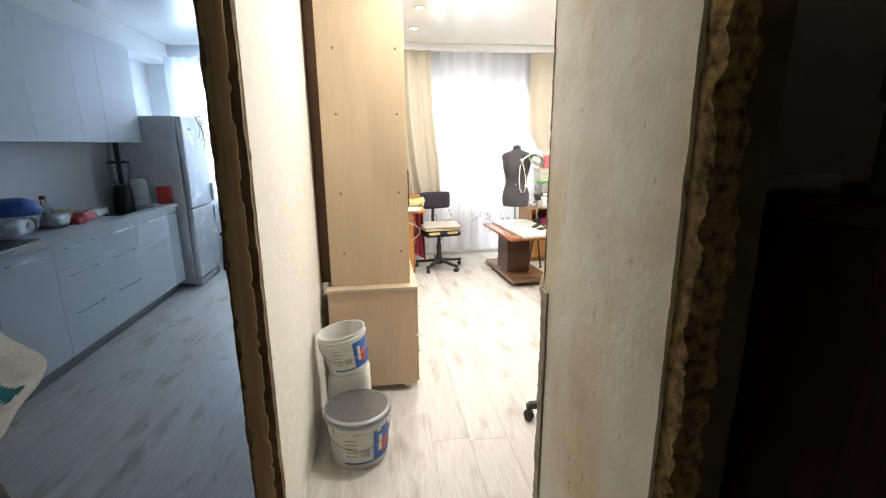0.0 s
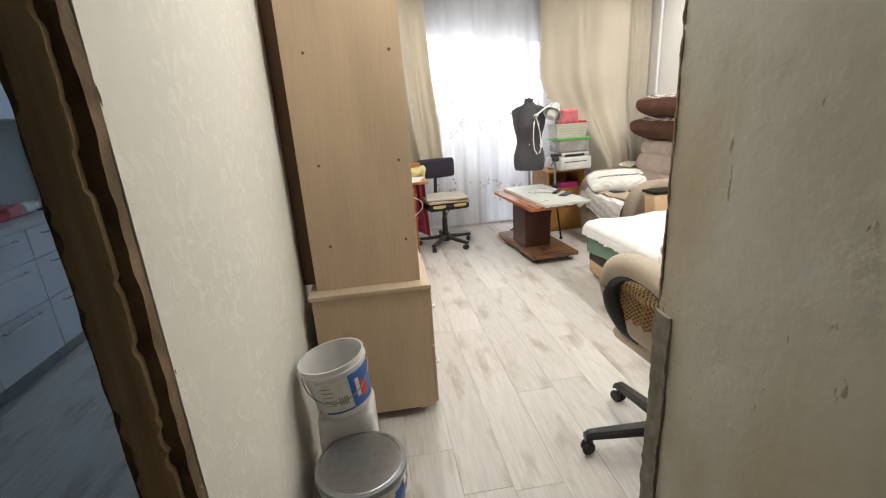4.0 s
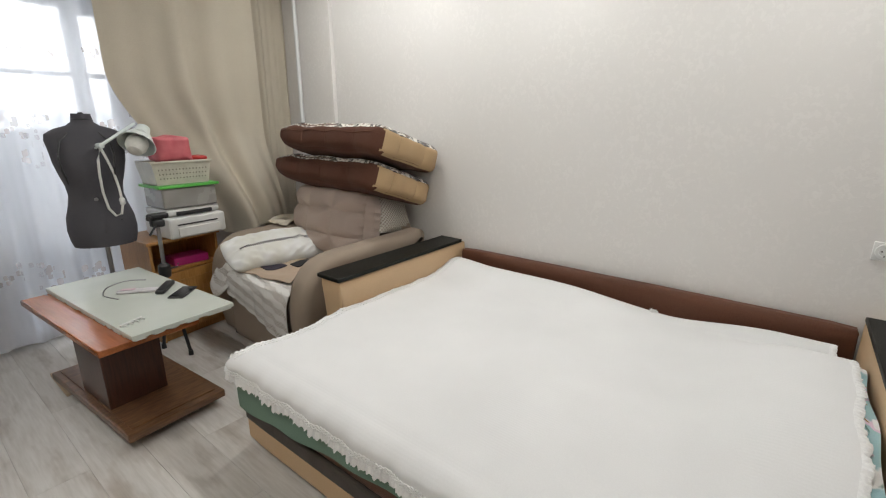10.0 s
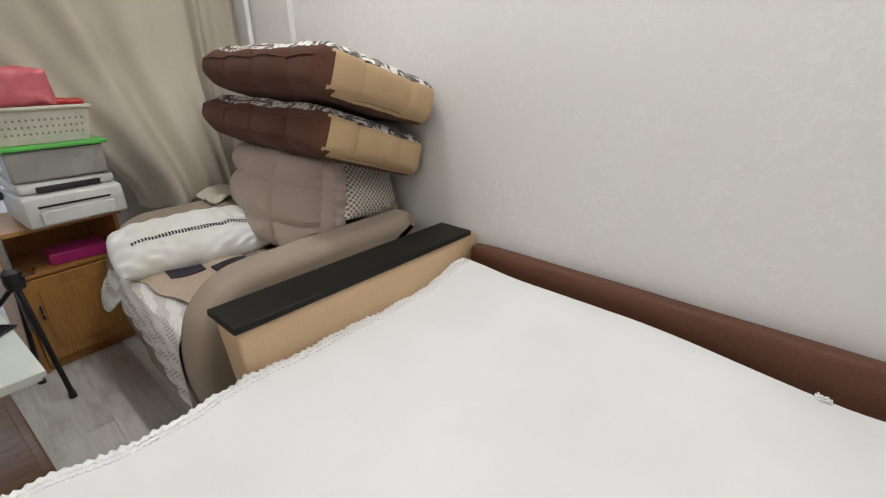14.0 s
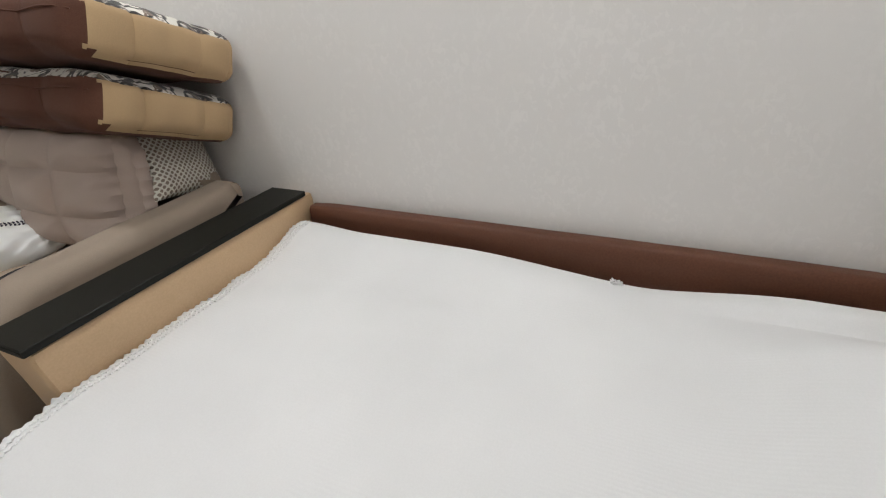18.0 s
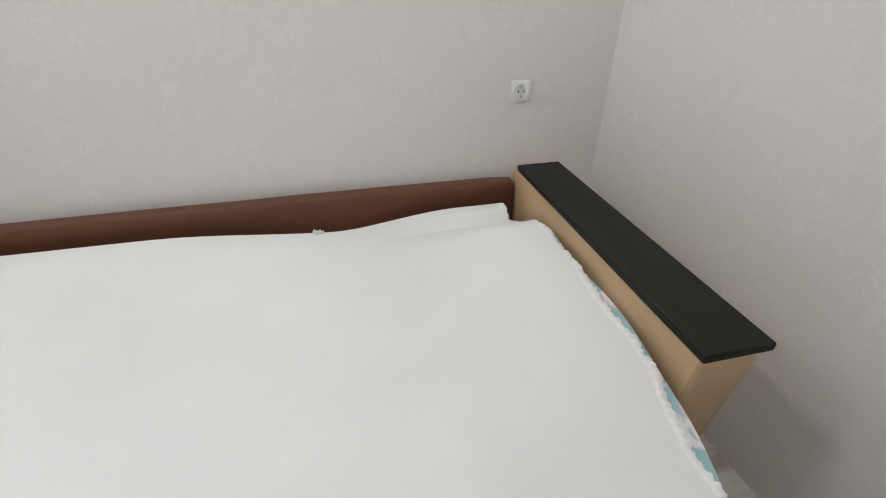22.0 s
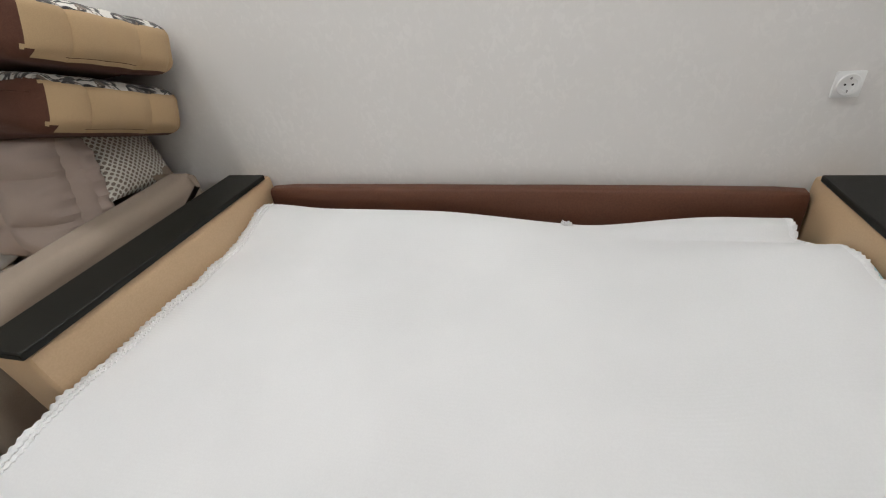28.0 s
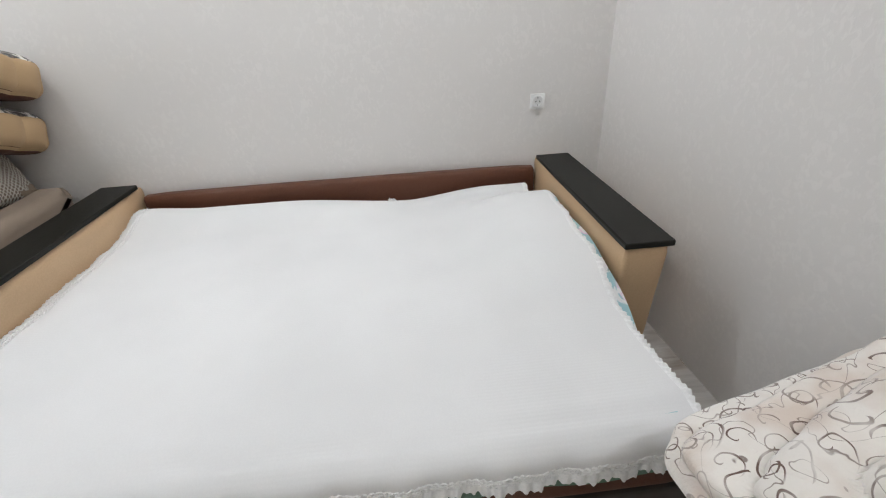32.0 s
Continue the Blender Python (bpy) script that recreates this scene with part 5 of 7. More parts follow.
# ---- the sewing chair ----


def star_base(parent, r, z, mat, n=5, turn=0.0, leg_h=0.03, w0=0.030, w1=0.020, arch=0.03):
    for k in range(n):
        a = math.radians(turn) + k * math.tau / n
        d = Vector((math.cos(a), math.sin(a), 0))
        s = Vector((-d.y, d.x, 0))
        bm = bmesh.new()
        rings = []
        for t in (0.0, 0.25, 0.5, 0.75, 0.92, 1.0):
            w = w0 + (w1 - w0) * t
            c = d * (0.03 + (r - 0.02) * t) + Vector((0, 0, z + arch * (1 - t) ** 1.5))
            hh = leg_h * (1 - 0.25 * t)
            rings.append([bm.verts.new(c + s * (w * x) + Vector((0, 0, hh * y))) for x, y in ((-1, -0.5), (-1, 0.2), (-0.6, 0.5), (0.6, 0.5), (1, 0.2), (1, -0.5))])
        for p, q in zip(rings, rings[1:]):
            for i in range(6):
                bm.faces.new((p[i], p[(i + 1) % 6], q[(i + 1) % 6], q[i]))
        bm.faces.new(rings[0])
        bm.faces.new(rings[-1])
        leg = part("leg", bm, mat, parent)
        cx = d * (r - 0.01)
        wheel = bmesh.new()
        for side in (-1, 1):
            lathe([(0.0, -0.009), (0.020, -0.009), (0.026, -0.004), (0.026, 0.004), (0.020, 0.009), (0.0, 0.009)], 18, wheel,
                  Matrix.Translation(cx + s * 0.012 * side + Vector((0, 0, 0.026))) @ Matrix.Rotation(a + 0.6, 4, "Z") @ Matrix.Rotation(math.pi / 2, 4, "X"))
        part("caster", wheel, mat, leg)
        part("caster_stem", tube([cx + Vector((0, 0, 0.03)), cx + Vector((0, 0, z))], 0.009, 10), mat, leg)
    part("hub", lathe([(0.0, z - 0.02), (0.045, z - 0.02), (0.048, z + 0.02), (0.032, z + arch + 0.05), (0.0, z + arch + 0.05)], 20), mat, parent)


sew = thing("swivel_chair", "small dark swivel chair with folded cushions on the seat", "chair", pose(1.05, 5.47, 0, 0, 0, 10))
star_base(sew, 0.29, 0.075, BLACK_PLASTIC, 5, 10)
part("gas_column", lathe([(0.0, 0.1), (0.028, 0.1), (0.028, 0.30), (0.02, 0.30), (0.02, 0.42), (0.0, 0.42)], 18), BLACK_PLASTIC, sew)
part("seat", soft((-0.215, -0.20, 0.415), (0.215, 0.20, 0.475), 0.028, 14, 0.004), BLACK_CLOTH, sew, "black padded seat")
for x0, x1 in ((-0.18, -0.05), (0.04, 0.17)):
    part("tie_flap", drape(lambda u, v, x0=x0, x1=x1: (x0 + (x1 - x0) * u, -0.206 - 0.004 * math.sin(u * 9), 0.478 - (0.022 + 0.010 * math.sin(u * 3)) * v), 10, 4, 0.004), OCHRE, sew, "ochre cloth flap")
part("backrest", soft((-0.20, 0.17, 0.70), (0.20, 0.215, 0.895), 0.021, 12, 0.006), NAVY_CLOTH, sew)
part("back_stem", tube([(0, 0.05, 0.41), (0, 0.24, 0.42), (0, 0.255, 0.50), (0, 0.225, 0.78)], 0.018, 10), BLACK_PLASTIC, sew)
part("seat_lever", tube([(0.05, -0.05, 0.40), (-0.05, -0.22, 0.385)], 0.006), BLACK_PLASTIC, sew)
for i, (z, c, g) in enumerate(((0.481, YELLOW, 0.0), (0.513, PILLOW_WHITE, 0.02))):
    tagged(link("seat_cushion", soft((-0.21, -0.19, z), (0.21 + g, 0.17, z + 0.03), 0.014, 14, 0.003, 0.006, 8, m=pose(1.05, 5.47, 0, 0, 0, 10 - 8 * i)), cloth("sand_cushion", (0.50, 0.42, 0.30)) if i == 0 else cloth("pale_cushion", (0.48, 0.44, 0.38))),
           "flat pale cushion folded on the swivel chair", "cushion", "seat cushions")

# ---- coffee table on a broad foot ----
table = thing("coffee_table", "cherry coffee table on a broad walnut foot", "coffee table", pose(1.693, 4.550, 0, 0, 0, 4.2) @ Matrix.Translation((-1.70, -4.624, 0)))
part("table_top", box((1.640, 4.549, 0.512), (2.03, 5.475, 0.5425), 0.006), CHERRY, table)
part("column", box((1.735, 4.885, 0.0945), (1.99, 5.20, 0.5115), 0.004), DARK_CHERRY, table)
part("foot_plate", box((1.70, 4.624, 0.048), (2.140, 5.54, 0.088), 0.008), WALNUT, table)
part("foot_plate_top", box((1.73, 4.66, 0.0885), (2.11, 5.51, 0.094), 0.003), WALNUT, table)
for x, y in ((1.78, 4.72), (2.08, 4.72), (1.78, 5.46), (2.08, 5.46)):
    c = part("caster", lathe([(0.0, -0.014), (0.018, -0.014), (0.022, -0.008), (0.022, 0.008), (0.018, 0.014), (0.0, 0.014)], 16, m=pose(x, y, 0.0225, 90, 0, 30)), BLACK_PLASTIC, table)
    part("caster_fork", tube([(x, y, 0.024), (x, y, 0.048)], 0.008, 8), METAL_GREY, table)


def chipped_slab(lo, hi, m):
    """A flat board whose lower edges are broken away in small chips."""
    bm = bmesh.new()
    ring = []
    for k in range(4):
        a = ((lo[0], lo[1]), (hi[0], lo[1]), (hi[0], hi[1]), (lo[0], hi[1]))
        p, q = Vector(a[k]), Vector(a[(k + 1) % 4])
        n = int((q - p).length / 0.012)
        ring += [p.lerp(q, i / n) for i in range(n)]
    mid = Vector(((lo[0] + hi[0]) / 2, (lo[1] + hi[1]) / 2))
    layers = []
    for z, pull in ((hi[2], 0.0015), (hi[2] - 0.0015, 0.0), (lo[2] + 0.008, 0.0), (lo[2], 1.0)):
        row = []
        for p in ring:
            chip = (0.001 + 0.016 * smooth((noise.noise((p.x * 30, p.y * 30, 3)) - 0.12) / 0.2)) if pull == 1.0 else pull
            q = p + (mid - p).normalized() * chip
            row.append(bm.verts.new(m @ Vector((q.x, q.y, z))))
        layers.append(row)
    n = len(ring)
    for a, b in zip(layers, layers[1:]):
        for i in range(n):
            bm.faces.new((a[i], a[(i + 1) % n], b[(i + 1) % n], b[i]))
    bm.faces.new(layers[0])
    bm.faces.new(layers[-1])
    return bm


tagged(link("pale_board", chipped_slab((1.7515, 4.522, 0.543), (2.185, 5.495, 0.568), m=pose(1.693, 4.550, 0, 0, 0, 4.2) @ Matrix.Translation((-1.70, -4.624, 0))), SEAGLASS), "pale grey-green board with chipped edges on the coffee table", "board")
tagged(link("remote_control", soft((-0.022, -0.085, 0), (0.022, 0.085, 0.022), 0.008, 8, m=pose(2.06, 4.93, 0.5685, 0, 0, -38)), BLACK_PLASTIC), "black remote control on the pale board", "remote control")
ph = thing("mobile_phone", "dark mobile phone lying on the pale board", "phone", pose(2.09, 4.80, 0.5685, 0, 0, -48))
part("body", soft((-0.037, -0.078, 0), (0.037, 0.078, 0.009), 0.004, 6), BLACK_PLASTIC, ph)
part("screen", box((-0.033, -0.072, 0.0091), (0.033, 0.072, 0.0098)), OLIVE, ph)
cable("earphone_cable", "pale thin cable curled on the pale board", [(1.86, 4.95, 0.569), (1.83, 5.06, 0.569), (1.88, 5.18, 0.569), (1.98, 5.22, 0.569), (2.05, 5.16, 0.569)], 0.003, METAL_GREY)
clip = thing("hair_clip", "small white toothed clip on the pale board", "clip", pose(1.80, 4.60, 0.5685, 0, 0, 20))
part("bar", tube([(-0.05, 0, 0.006), (0.05, 0.004, 0.006)], 0.005, 8), WHITE_PLASTIC, clip)
for x in (-0.04, -0.015, 0.012, 0.04):
    part("tooth", tube([(x, 0.0, 0.006), (x + 0.004, -0.022, 0.004)], 0.0035, 6), WHITE_PLASTIC, clip)
pk = thing("wrapped_packet", "narrow clear packet with white and pink print", "packet", pose(1.965, 4.985, 0.5685, 0, 0, 52))
part("wrap", soft((-0.022, -0.10, 0.0), (0.022, 0.10, 0.014), 0.006, 14, 0.0, 0.004, 40), stuff("packet_film", (0.74, 0.72, 0.72), (0.62, 0.58, 0.60), scale=40, rough=0.2), pk)
part("label_strip", box((-0.012, 0.02, 0.0165), (0.012, 0.085, 0.018), 0.0005), stuff("pink_print", (0.60, 0.42, 0.47), rough=0.4), pk)
tagged(link("wood_board", box((1.64, 5.30, 0.0), (1.86, 5.62, 0.02), 0.003), BEECH), "thin board leaning flat by the table foot", "board")

# ---- dressmaker's torso ----
torso = thing("dress_form", "charcoal jersey dressmaker torso on a metal stand", "dress form", pose(2.015, 5.575, 0.005, 0, 0, -18))
prof = [(0.0, 0.70, 0.0), (0.148, 0.70, 0.115), (0.158, 0.74, 0.122), (0.164, 0.80, 0.128), (0.158, 0.87, 0.118), (0.138, 0.94, 0.098), (0.126, 1.00, 0.088), (0.132, 1.06, 0.096), (0.150, 1.13, 0.116), (0.163, 1.19, 0.124), (0.170, 1.26, 0.108), (0.178, 1.31, 0.090), (0.172, 1.345, 0.076), (0.130, 1.372, 0.064), (0.075, 1.39, 0.054), (0.050, 1.41, 0.047), (0.045, 1.44, 0.044), (0.043, 1.455, 0.042), (0.0, 1.455, 0.0)]
bm = bmesh.new()
rings = []
for rx, z, ry in prof:
    z = 0.71 + (z - 0.70) * 0.955
    ring = []
    for k in range(36):
        a = k * math.tau / 36
        bust = 0.035 * math.exp(-((z - 1.145) / 0.055) ** 2) * max(0, -math.sin(a)) * abs(math.sin(2 * a)) ** 0.7
        ring.append(bm.verts.new((rx * math.cos(a), (ry + bust) * math.sin(a), z)))
    rings.append(ring)
for p, q in zip(rings, rings[1:]):
    for k in range(36):
        bm.faces.new((p[k], p[(k + 1) % 36], q[(k + 1) % 36], q[k]))
bmesh.ops.remove_doubles(bm, verts=bm.verts, dist=1e-5)
part("torso", bm, MANNEQUIN, torso)
part("neck_cap", lathe([(0.046, 1.398), (0.048, 1.405), (0.030, 1.413), (0.012, 1.418), (0.016, 1.430), (0.010, 1.438), (0.0, 1.439)], 24), BLACK_PLASTIC, torso)
part("pole", tube([(0, 0, 0.05), (0, 0, 0.72)], 0.012, 12), METAL_GREY, torso)
for k in range(4):
    a = k * math.pi / 2 + 0.5
    part("stand_leg", tube([(0, 0, 0.12), (0.12 * math.cos(a), 0.12 * math.sin(a), 0.09), (0.24 * math.cos(a), 0.24 * math.sin(a), 0.012)], 0.009, 8), METAL_GREY, torso)
part("seam_dial", lathe([(0.010, 0), (0.010, 0.006), (0.0, 0.008)], 12, m=pose(0.0, -0.092, 0.978, 90, 0, 0)), METAL_GREY, torso)
part("waist_tape", lathe([(0.1275, 0.973), (0.1285, 0.975), (0.1285, 0.981), (0.1275, 0.983)], 36, scale=(1.0, 0.70)), BLACK_PLASTIC, torso)

for sx in (-1, 1):
    part("strap", tube([(sx * 0.05, -0.052, 1.348), (sx * 0.105, -0.088, 1.292), (sx * 0.118, -0.125, 1.218), (sx * 0.112, -0.150, 1.153), (sx * 0.100, -0.118, 1.07)], 0.005, 6), BLACK_PLASTIC, torso, "thin black strap")
for a, z in ((0.02, 0.80), (0.10, 0.86), (-0.06, 0.90)):
    part("pin_slot", box((a - 0.006, -0.1275 + 0.03 * (z > 0.88), z - 0.003), (a + 0.006, -0.1175 + 0.03 * (z > 0.88), z + 0.003), 0.001), BLACK_PLASTIC, torso)

# ---- bedside cabinet with printer and boxes ----
night = thing("bedside_cabinet", "honey pine bedside cabinet with open shelf", "cabinet", pose(2.205, 5.535, 0.0, 0, 0, 7))
part("body_side", box((0.0, 0.0, 0.0), (0.018, 0.36, 0.657), 0.002), HONEY, night)
part("body_side", box((0.432, 0.0, 0.0), (0.45, 0.36, 0.657), 0.002), HONEY, night)
part("top", box((-0.015, -0.015, 0.658), (0.465, 0.37, 0.680), 0.004), HONEY, night)
part("back", box((0.018, 0.345, 0.03), (0.432, 0.358, 0.657)), HONEY, night)
part("shelf", box((0.018, 0.005, 0.46), (0.432, 0.345, 0.476)), HONEY, night)
part("plinth", box((0.018, 0.02, 0.0), (0.432, 0.345, 0.05)), HONEY, night)
door = part("door", box((0.02, -0.012, 0.055), (0.43, 0.006, 0.455), 0.004), HONEY, night)
part("door_panel", box((0.075, -0.018, 0.11), (0.375, -0.0125, 0.40), 0.004), HONEY, door)
part("handle", tube([(0.065, -0.013, 0.27), (0.060, -0.030, 0.285), (0.060, -0.030, 0.315), (0.065, -0.013, 0.33)], 0.005, 8), BLACK_PLASTIC, door)
tagged(link("magenta_box", box((2.36, 5.59, 0.478), (2.58, 5.74, 0.53), 0.006), stuff("magenta_plastic", (0.42, 0.02, 0.16), rough=0.4)), "magenta box in the cabinet shelf", "box")
pr = thing("printer", "white laser printer on the bedside cabinet", "printer", pose(2.325, 5.455, 0.681, 0, 0, 5))
part("body", box((0.0, 0.02, 0.0), (0.37, 0.34, 0.135), 0.02, 3), WHITE_PLASTIC, pr)
part("top_cover", box((0.01, 0.06, 0.136), (0.36, 0.335, 0.185), 0.02, 3), WHITE_PLASTIC, pr)
part("paper_tray", box((0.05, 0.012, 0.012), (0.32, 0.022, 0.070), 0.006), WHITE_PLASTIC, pr)
part("tray_slot", box((0.05, 0.016, 0.085), (0.31, 0.021, 0.093)), BLACK_PLASTIC, pr)
part("output_slot", box((0.07, 0.052, 0.142), (0.30, 0.06, 0.166), 0.003), BLACK_PLASTIC, pr)
part("button_panel", box((0.305, 0.065, 0.1855), (0.350, 0.16, 0.190), 0.003), METAL_GREY, pr)
crate = thing("storage_box", "clear plastic storage box with lime green lid", "box", pose(2.305, 5.515, 0.868, 0, 0, 3))
part("tub", box((0.02, 0.0, 0.0), (0.36, 0.25, 0.128), 0.012, 2), stuff("frosted_plastic", (0.40, 0.385, 0.36), scale=6, rough=0.25, dirt=0.3), crate, "cloudy transparent tub")
part("lid", box((0.0, -0.015, 0.129), (0.38, 0.265, 0.147), 0.006), GREEN_LID, crate)
bask = thing("plastic_basket", "cream perforated plastic basket on the storage box", "basket", pose(2.295, 5.525, 1.017, 0, 0, 2))


def flare(bm):
    for v in bm.verts:
        k = 0.87 + 0.13 * v.co.z / 0.147
        v.co.x, v.co.y = 0.18 + (v.co.x - 0.18) * k, 0.12 + (v.co.y - 0.12) * k
    return bm


bm = bmesh.new()
for lo, hi in (((0.0, 0.0, 0), (0.36, 0.012, 0.140)), ((0.0, 0.228, 0), (0.36, 0.24, 0.140)), ((0.0, 0.012, 0), (0.012, 0.228, 0.140)), ((0.348, 0.012, 0), (0.36, 0.228, 0.140)), ((0.012, 0.012, 0), (0.348, 0.228, 0.01))):
    box(lo, hi, bm=bm)
part("basket_body", flare(bm), stuff("cream_plastic", (0.68, 0.65, 0.55), rough=0.4), bask)
part("rim", box((-0.008, -0.008, 0.132), (0.368, 0.002, 0.147), 0.004), bpy.data.materials["cream_plastic"], bask)
for i in range(15):
    for j in range(3):
        part("slot", flare(box((0.028 + i * 0.0215, -0.0012, 0.035 + j * 0.027), (0.036 + i * 0.0215, 0.0004, 0.044 + j * 0.027))), stuff("basket_slot", (0.30, 0.28, 0.23)) if i == j == 0 else bpy.data.materials["basket_slot"], bask)
tagged(link("red_bag", soft((2.345, 5.555, 1.155), (2.565, 5.715, 1.310), 0.030, 22, 0.0, 0.018, 14), PINK_BAG), "rosy red bundle in clear wrap on the basket", "bag")
tagged(link("red_cloth", soft((2.525, 5.565, 1.150), (2.65, 5.695, 1.185), 0.014, 10, 0.0, 0.012, 20), RED), "red cloth hanging from the basket", "cloth")
dl = thing("desk_lamp", "white jointed desk lamp clipped to the torso, its cord looped", "lamp", pose(2.20, 5.50, 0))
part("shade", lathe([(0.028, 0.0), (0.034, 0.03), (0.060, 0.075), (0.078, 0.105), (0.074, 0.105), (0.055, 0.073), (0.028, 0.03), (0.02, 0.004)], 28, m=pose(0.07, -0.03, 1.36, 150, 38, 0) @ Matrix.Scale(1.22, 4)), LAMP_WHITE, dl)
part("bulb", lathe([(0.0, 0.05), (0.03, 0.06), (0.045, 0.09), (0.044, 0.12), (0.03, 0.145), (0.0, 0.155)], 20, m=pose(0.07, -0.03, 1.36, 150, 38, 0) @ Matrix.Scale(1.22, 4)), PAPER, dl, "unlit white bulb")
part("upper_arm", tube([(0.02, -0.055, 1.385), (-0.17, -0.10, 1.272)], 0.008, 8, bm=tube([(0.02, -0.035, 1.385), (-0.17, -0.08, 1.272)], 0.006, 8)), LAMP_WHITE, dl)
part("elbow", lathe([(0.0, -0.016), (0.014, -0.016), (0.016, 0.0), (0.014, 0.016), (0.0, 0.016)], 16, m=pose(-0.17, -0.09, 1.272, 90, 0, 20)), LAMP_WHITE, dl)
part("clip", tube([(-0.17, -0.09, 1.272), (-0.175, -0.055, 1.262), (-0.178, -0.025, 1.255)], 0.006, 8), LAMP_WHITE, dl)
loop = [(2.03, 1.262), (2.008, 1.20), (2.002, 1.12), (2.004, 1.03), (2.018, 0.935), (2.045, 0.89), (2.070, 0.90), (2.082, 0.957), (2.080, 1.04), (2.072, 1.12), (2.054, 1.195), (2.034, 1.255)]
part("cord", tube([(x - 2.20, -0.088 - 0.010 * math.sin(i * 1.1), z) for i, (x, z) in enumerate(loop)], 0.0065, 8), WHITE_PLASTIC, dl)
part("plug", soft((-0.130, -0.108, 0.95), (-0.105, -0.083, 0.99), 0.008, 6), WHITE_PLASTIC, dl)
# camera tripod
tri = thing("tripod", "black folding camera tripod beside the bedside cabinet", "tripod", pose(2.13, 5.36, 0))
part("head", soft((0.055, -0.03, 0.805), (0.125, 0.03, 0.85), 0.014, 8), BLACK_PLASTIC, tri)
part("clamp_plate", soft((0.045, -0.025, 0.852), (0.150, 0.025, 0.885), 0.010, 8), BLACK_PLASTIC, tri)
part("clamp_knob", lathe([(0.0, 0), (0.014, 0.0), (0.014, 0.022), (0.0, 0.022)], 14, m=pose(0.05, -0.02, 0.865, 90, 0, -40)), BLACK_PLASTIC, tri)
part("pan_handle", tube([(0.08, -0.02, 0.825), (0.02, -0.07, 0.78)], 0.006, 8), BLACK_PLASTIC, tri)
part("column", tube([(0.085, 0, 0.30), (0.09, 0, 0.81)], 0.011, 10), METAL_GREY, tri)
part("collar", lathe([(0.0, 0.50), (0.030, 0.50), (0.034, 0.53), (0.032, 0.57), (0.018, 0.585), (0.0, 0.585)], 16, m=Matrix.Translation((0.087, 0, 0))), BLACK_PLASTIC, tri)
part("crank", tube([(0.11, -0.02, 0.55), (0.15, -0.03, 0.555), (0.155, -0.03, 0.575)], 0.005, 8), BLACK_PLASTIC, tri)
for fx, fy in ((0.12, -0.10), (-0.28, 0.36), (0.05, 0.12)):
    lg = part("leg", tube([(0.087, 0, 0.52), (fx, fy, 0.018)], 0.010, 8), BLACK_PLASTIC, tri)
    part("rubber_foot", lathe([(0.0, 0), (0.015, 0), (0.013, 0.03), (0.0, 0.03)], 12, m=Matrix.Translation((fx, fy, 0))), BLACK_PLASTIC, lg)

# ---- armchair with stacked cushions ----
ac = thing("armchair", "taupe microfibre armchair with a rosy tufted back", "armchair", pose(0, 0, 0))


def side_arm(y0, y1, front=2.575, top=0.675, r=0.055):
    """Upholstered arm with a bowed front; both long edges are rounded by r."""
    outline = [(front + 0.05, 0.04), (front, 0.30), (front + 0.004, 0.46), (front + 0.05, 0.58), (front + 0.16, 0.665), (front + 0.34, top + 0.012), (3.42, top + 0.020), (3.50, top + 0.018)]
    ps = [Vector(p) for p in outline]
    fine = []
    for i in range(len(ps) - 1):
        p0, p1, p2, p3 = ps[max(i - 1, 0)], ps[i], ps[i + 1], ps[min(i + 2, len(ps) - 1)]
        for k in range(8):
            t = k / 8
            fine.append(0.5 * ((2 * p1) + (p2 - p0) * t + (2 * p0 - 5 * p1 + 4 * p2 - p3) * t * t + (3 * p1 - p0 - 3 * p2 + p3) * t ** 3))
    fine += [ps[-1], Vector((3.515, top + 0.008)), Vector((3.520, top - 0.02)), Vector((3.520, 0.04))]
    n = len(fine)
    ins = []
    for i, p in enumerate(fine):
        d = (fine[min(i + 1, n - 1)] - fine[max(i - 1, 0)]).normalized()
        ins.append(Vector((d.y, -d.x)))
    bm = bmesh.new()
    steps = [(y0 + r * (1 - math.cos(a)), r * (1 - math.sin(a))) for a in [math.pi / 2 * k / 8 for k in range(9)]]
    steps += [(y1 - (y - y0), d) for y, d in reversed(steps)]
    rows = []
    for y, d in steps:
        rows.append([bm.verts.new((p.x + q.x * d, y + 0.004 * noise.noise((p.x * 5, p.y * 5, y * 5)), max(0.04, p.y + q.y * d) + 0.003 * noise.noise((p.x * 7, p.y * 7, 3)))) for p, q in zip(fine, ins)])
    for a, b in zip(rows, rows[1:]):
        for i in range(n - 1):
            bm.faces.new((a[i], a[i + 1], b[i + 1], b[i]))
        bm.faces.new((a[n - 1], a[0], b[0], b[n - 1]))
    bm.faces.new(rows[0])
    bm.faces.new(rows[-1])
    return bm


part("arm", side_arm(4.405, 4.575, 2.51), TAUPE, ac)
part("arm", side_arm(5.27, 5.49, 2.52, 0.665, 0.07), TAUPE, ac)
part("base", soft((2.548, 4.56, 0.012), (3.52, 5.29, 0.30), 0.03, 10), TAUPE, ac)
part("seat", soft((2.548, 4.585, 0.26), (3.30, 5.275, 0.45), 0.04, 14, 0.003), TAUPE, ac)
part("back_frame", soft((3.455, 4.585, 0.06), (3.58, 5.26, 0.72), 0.04, 10), TAUPE, ac)


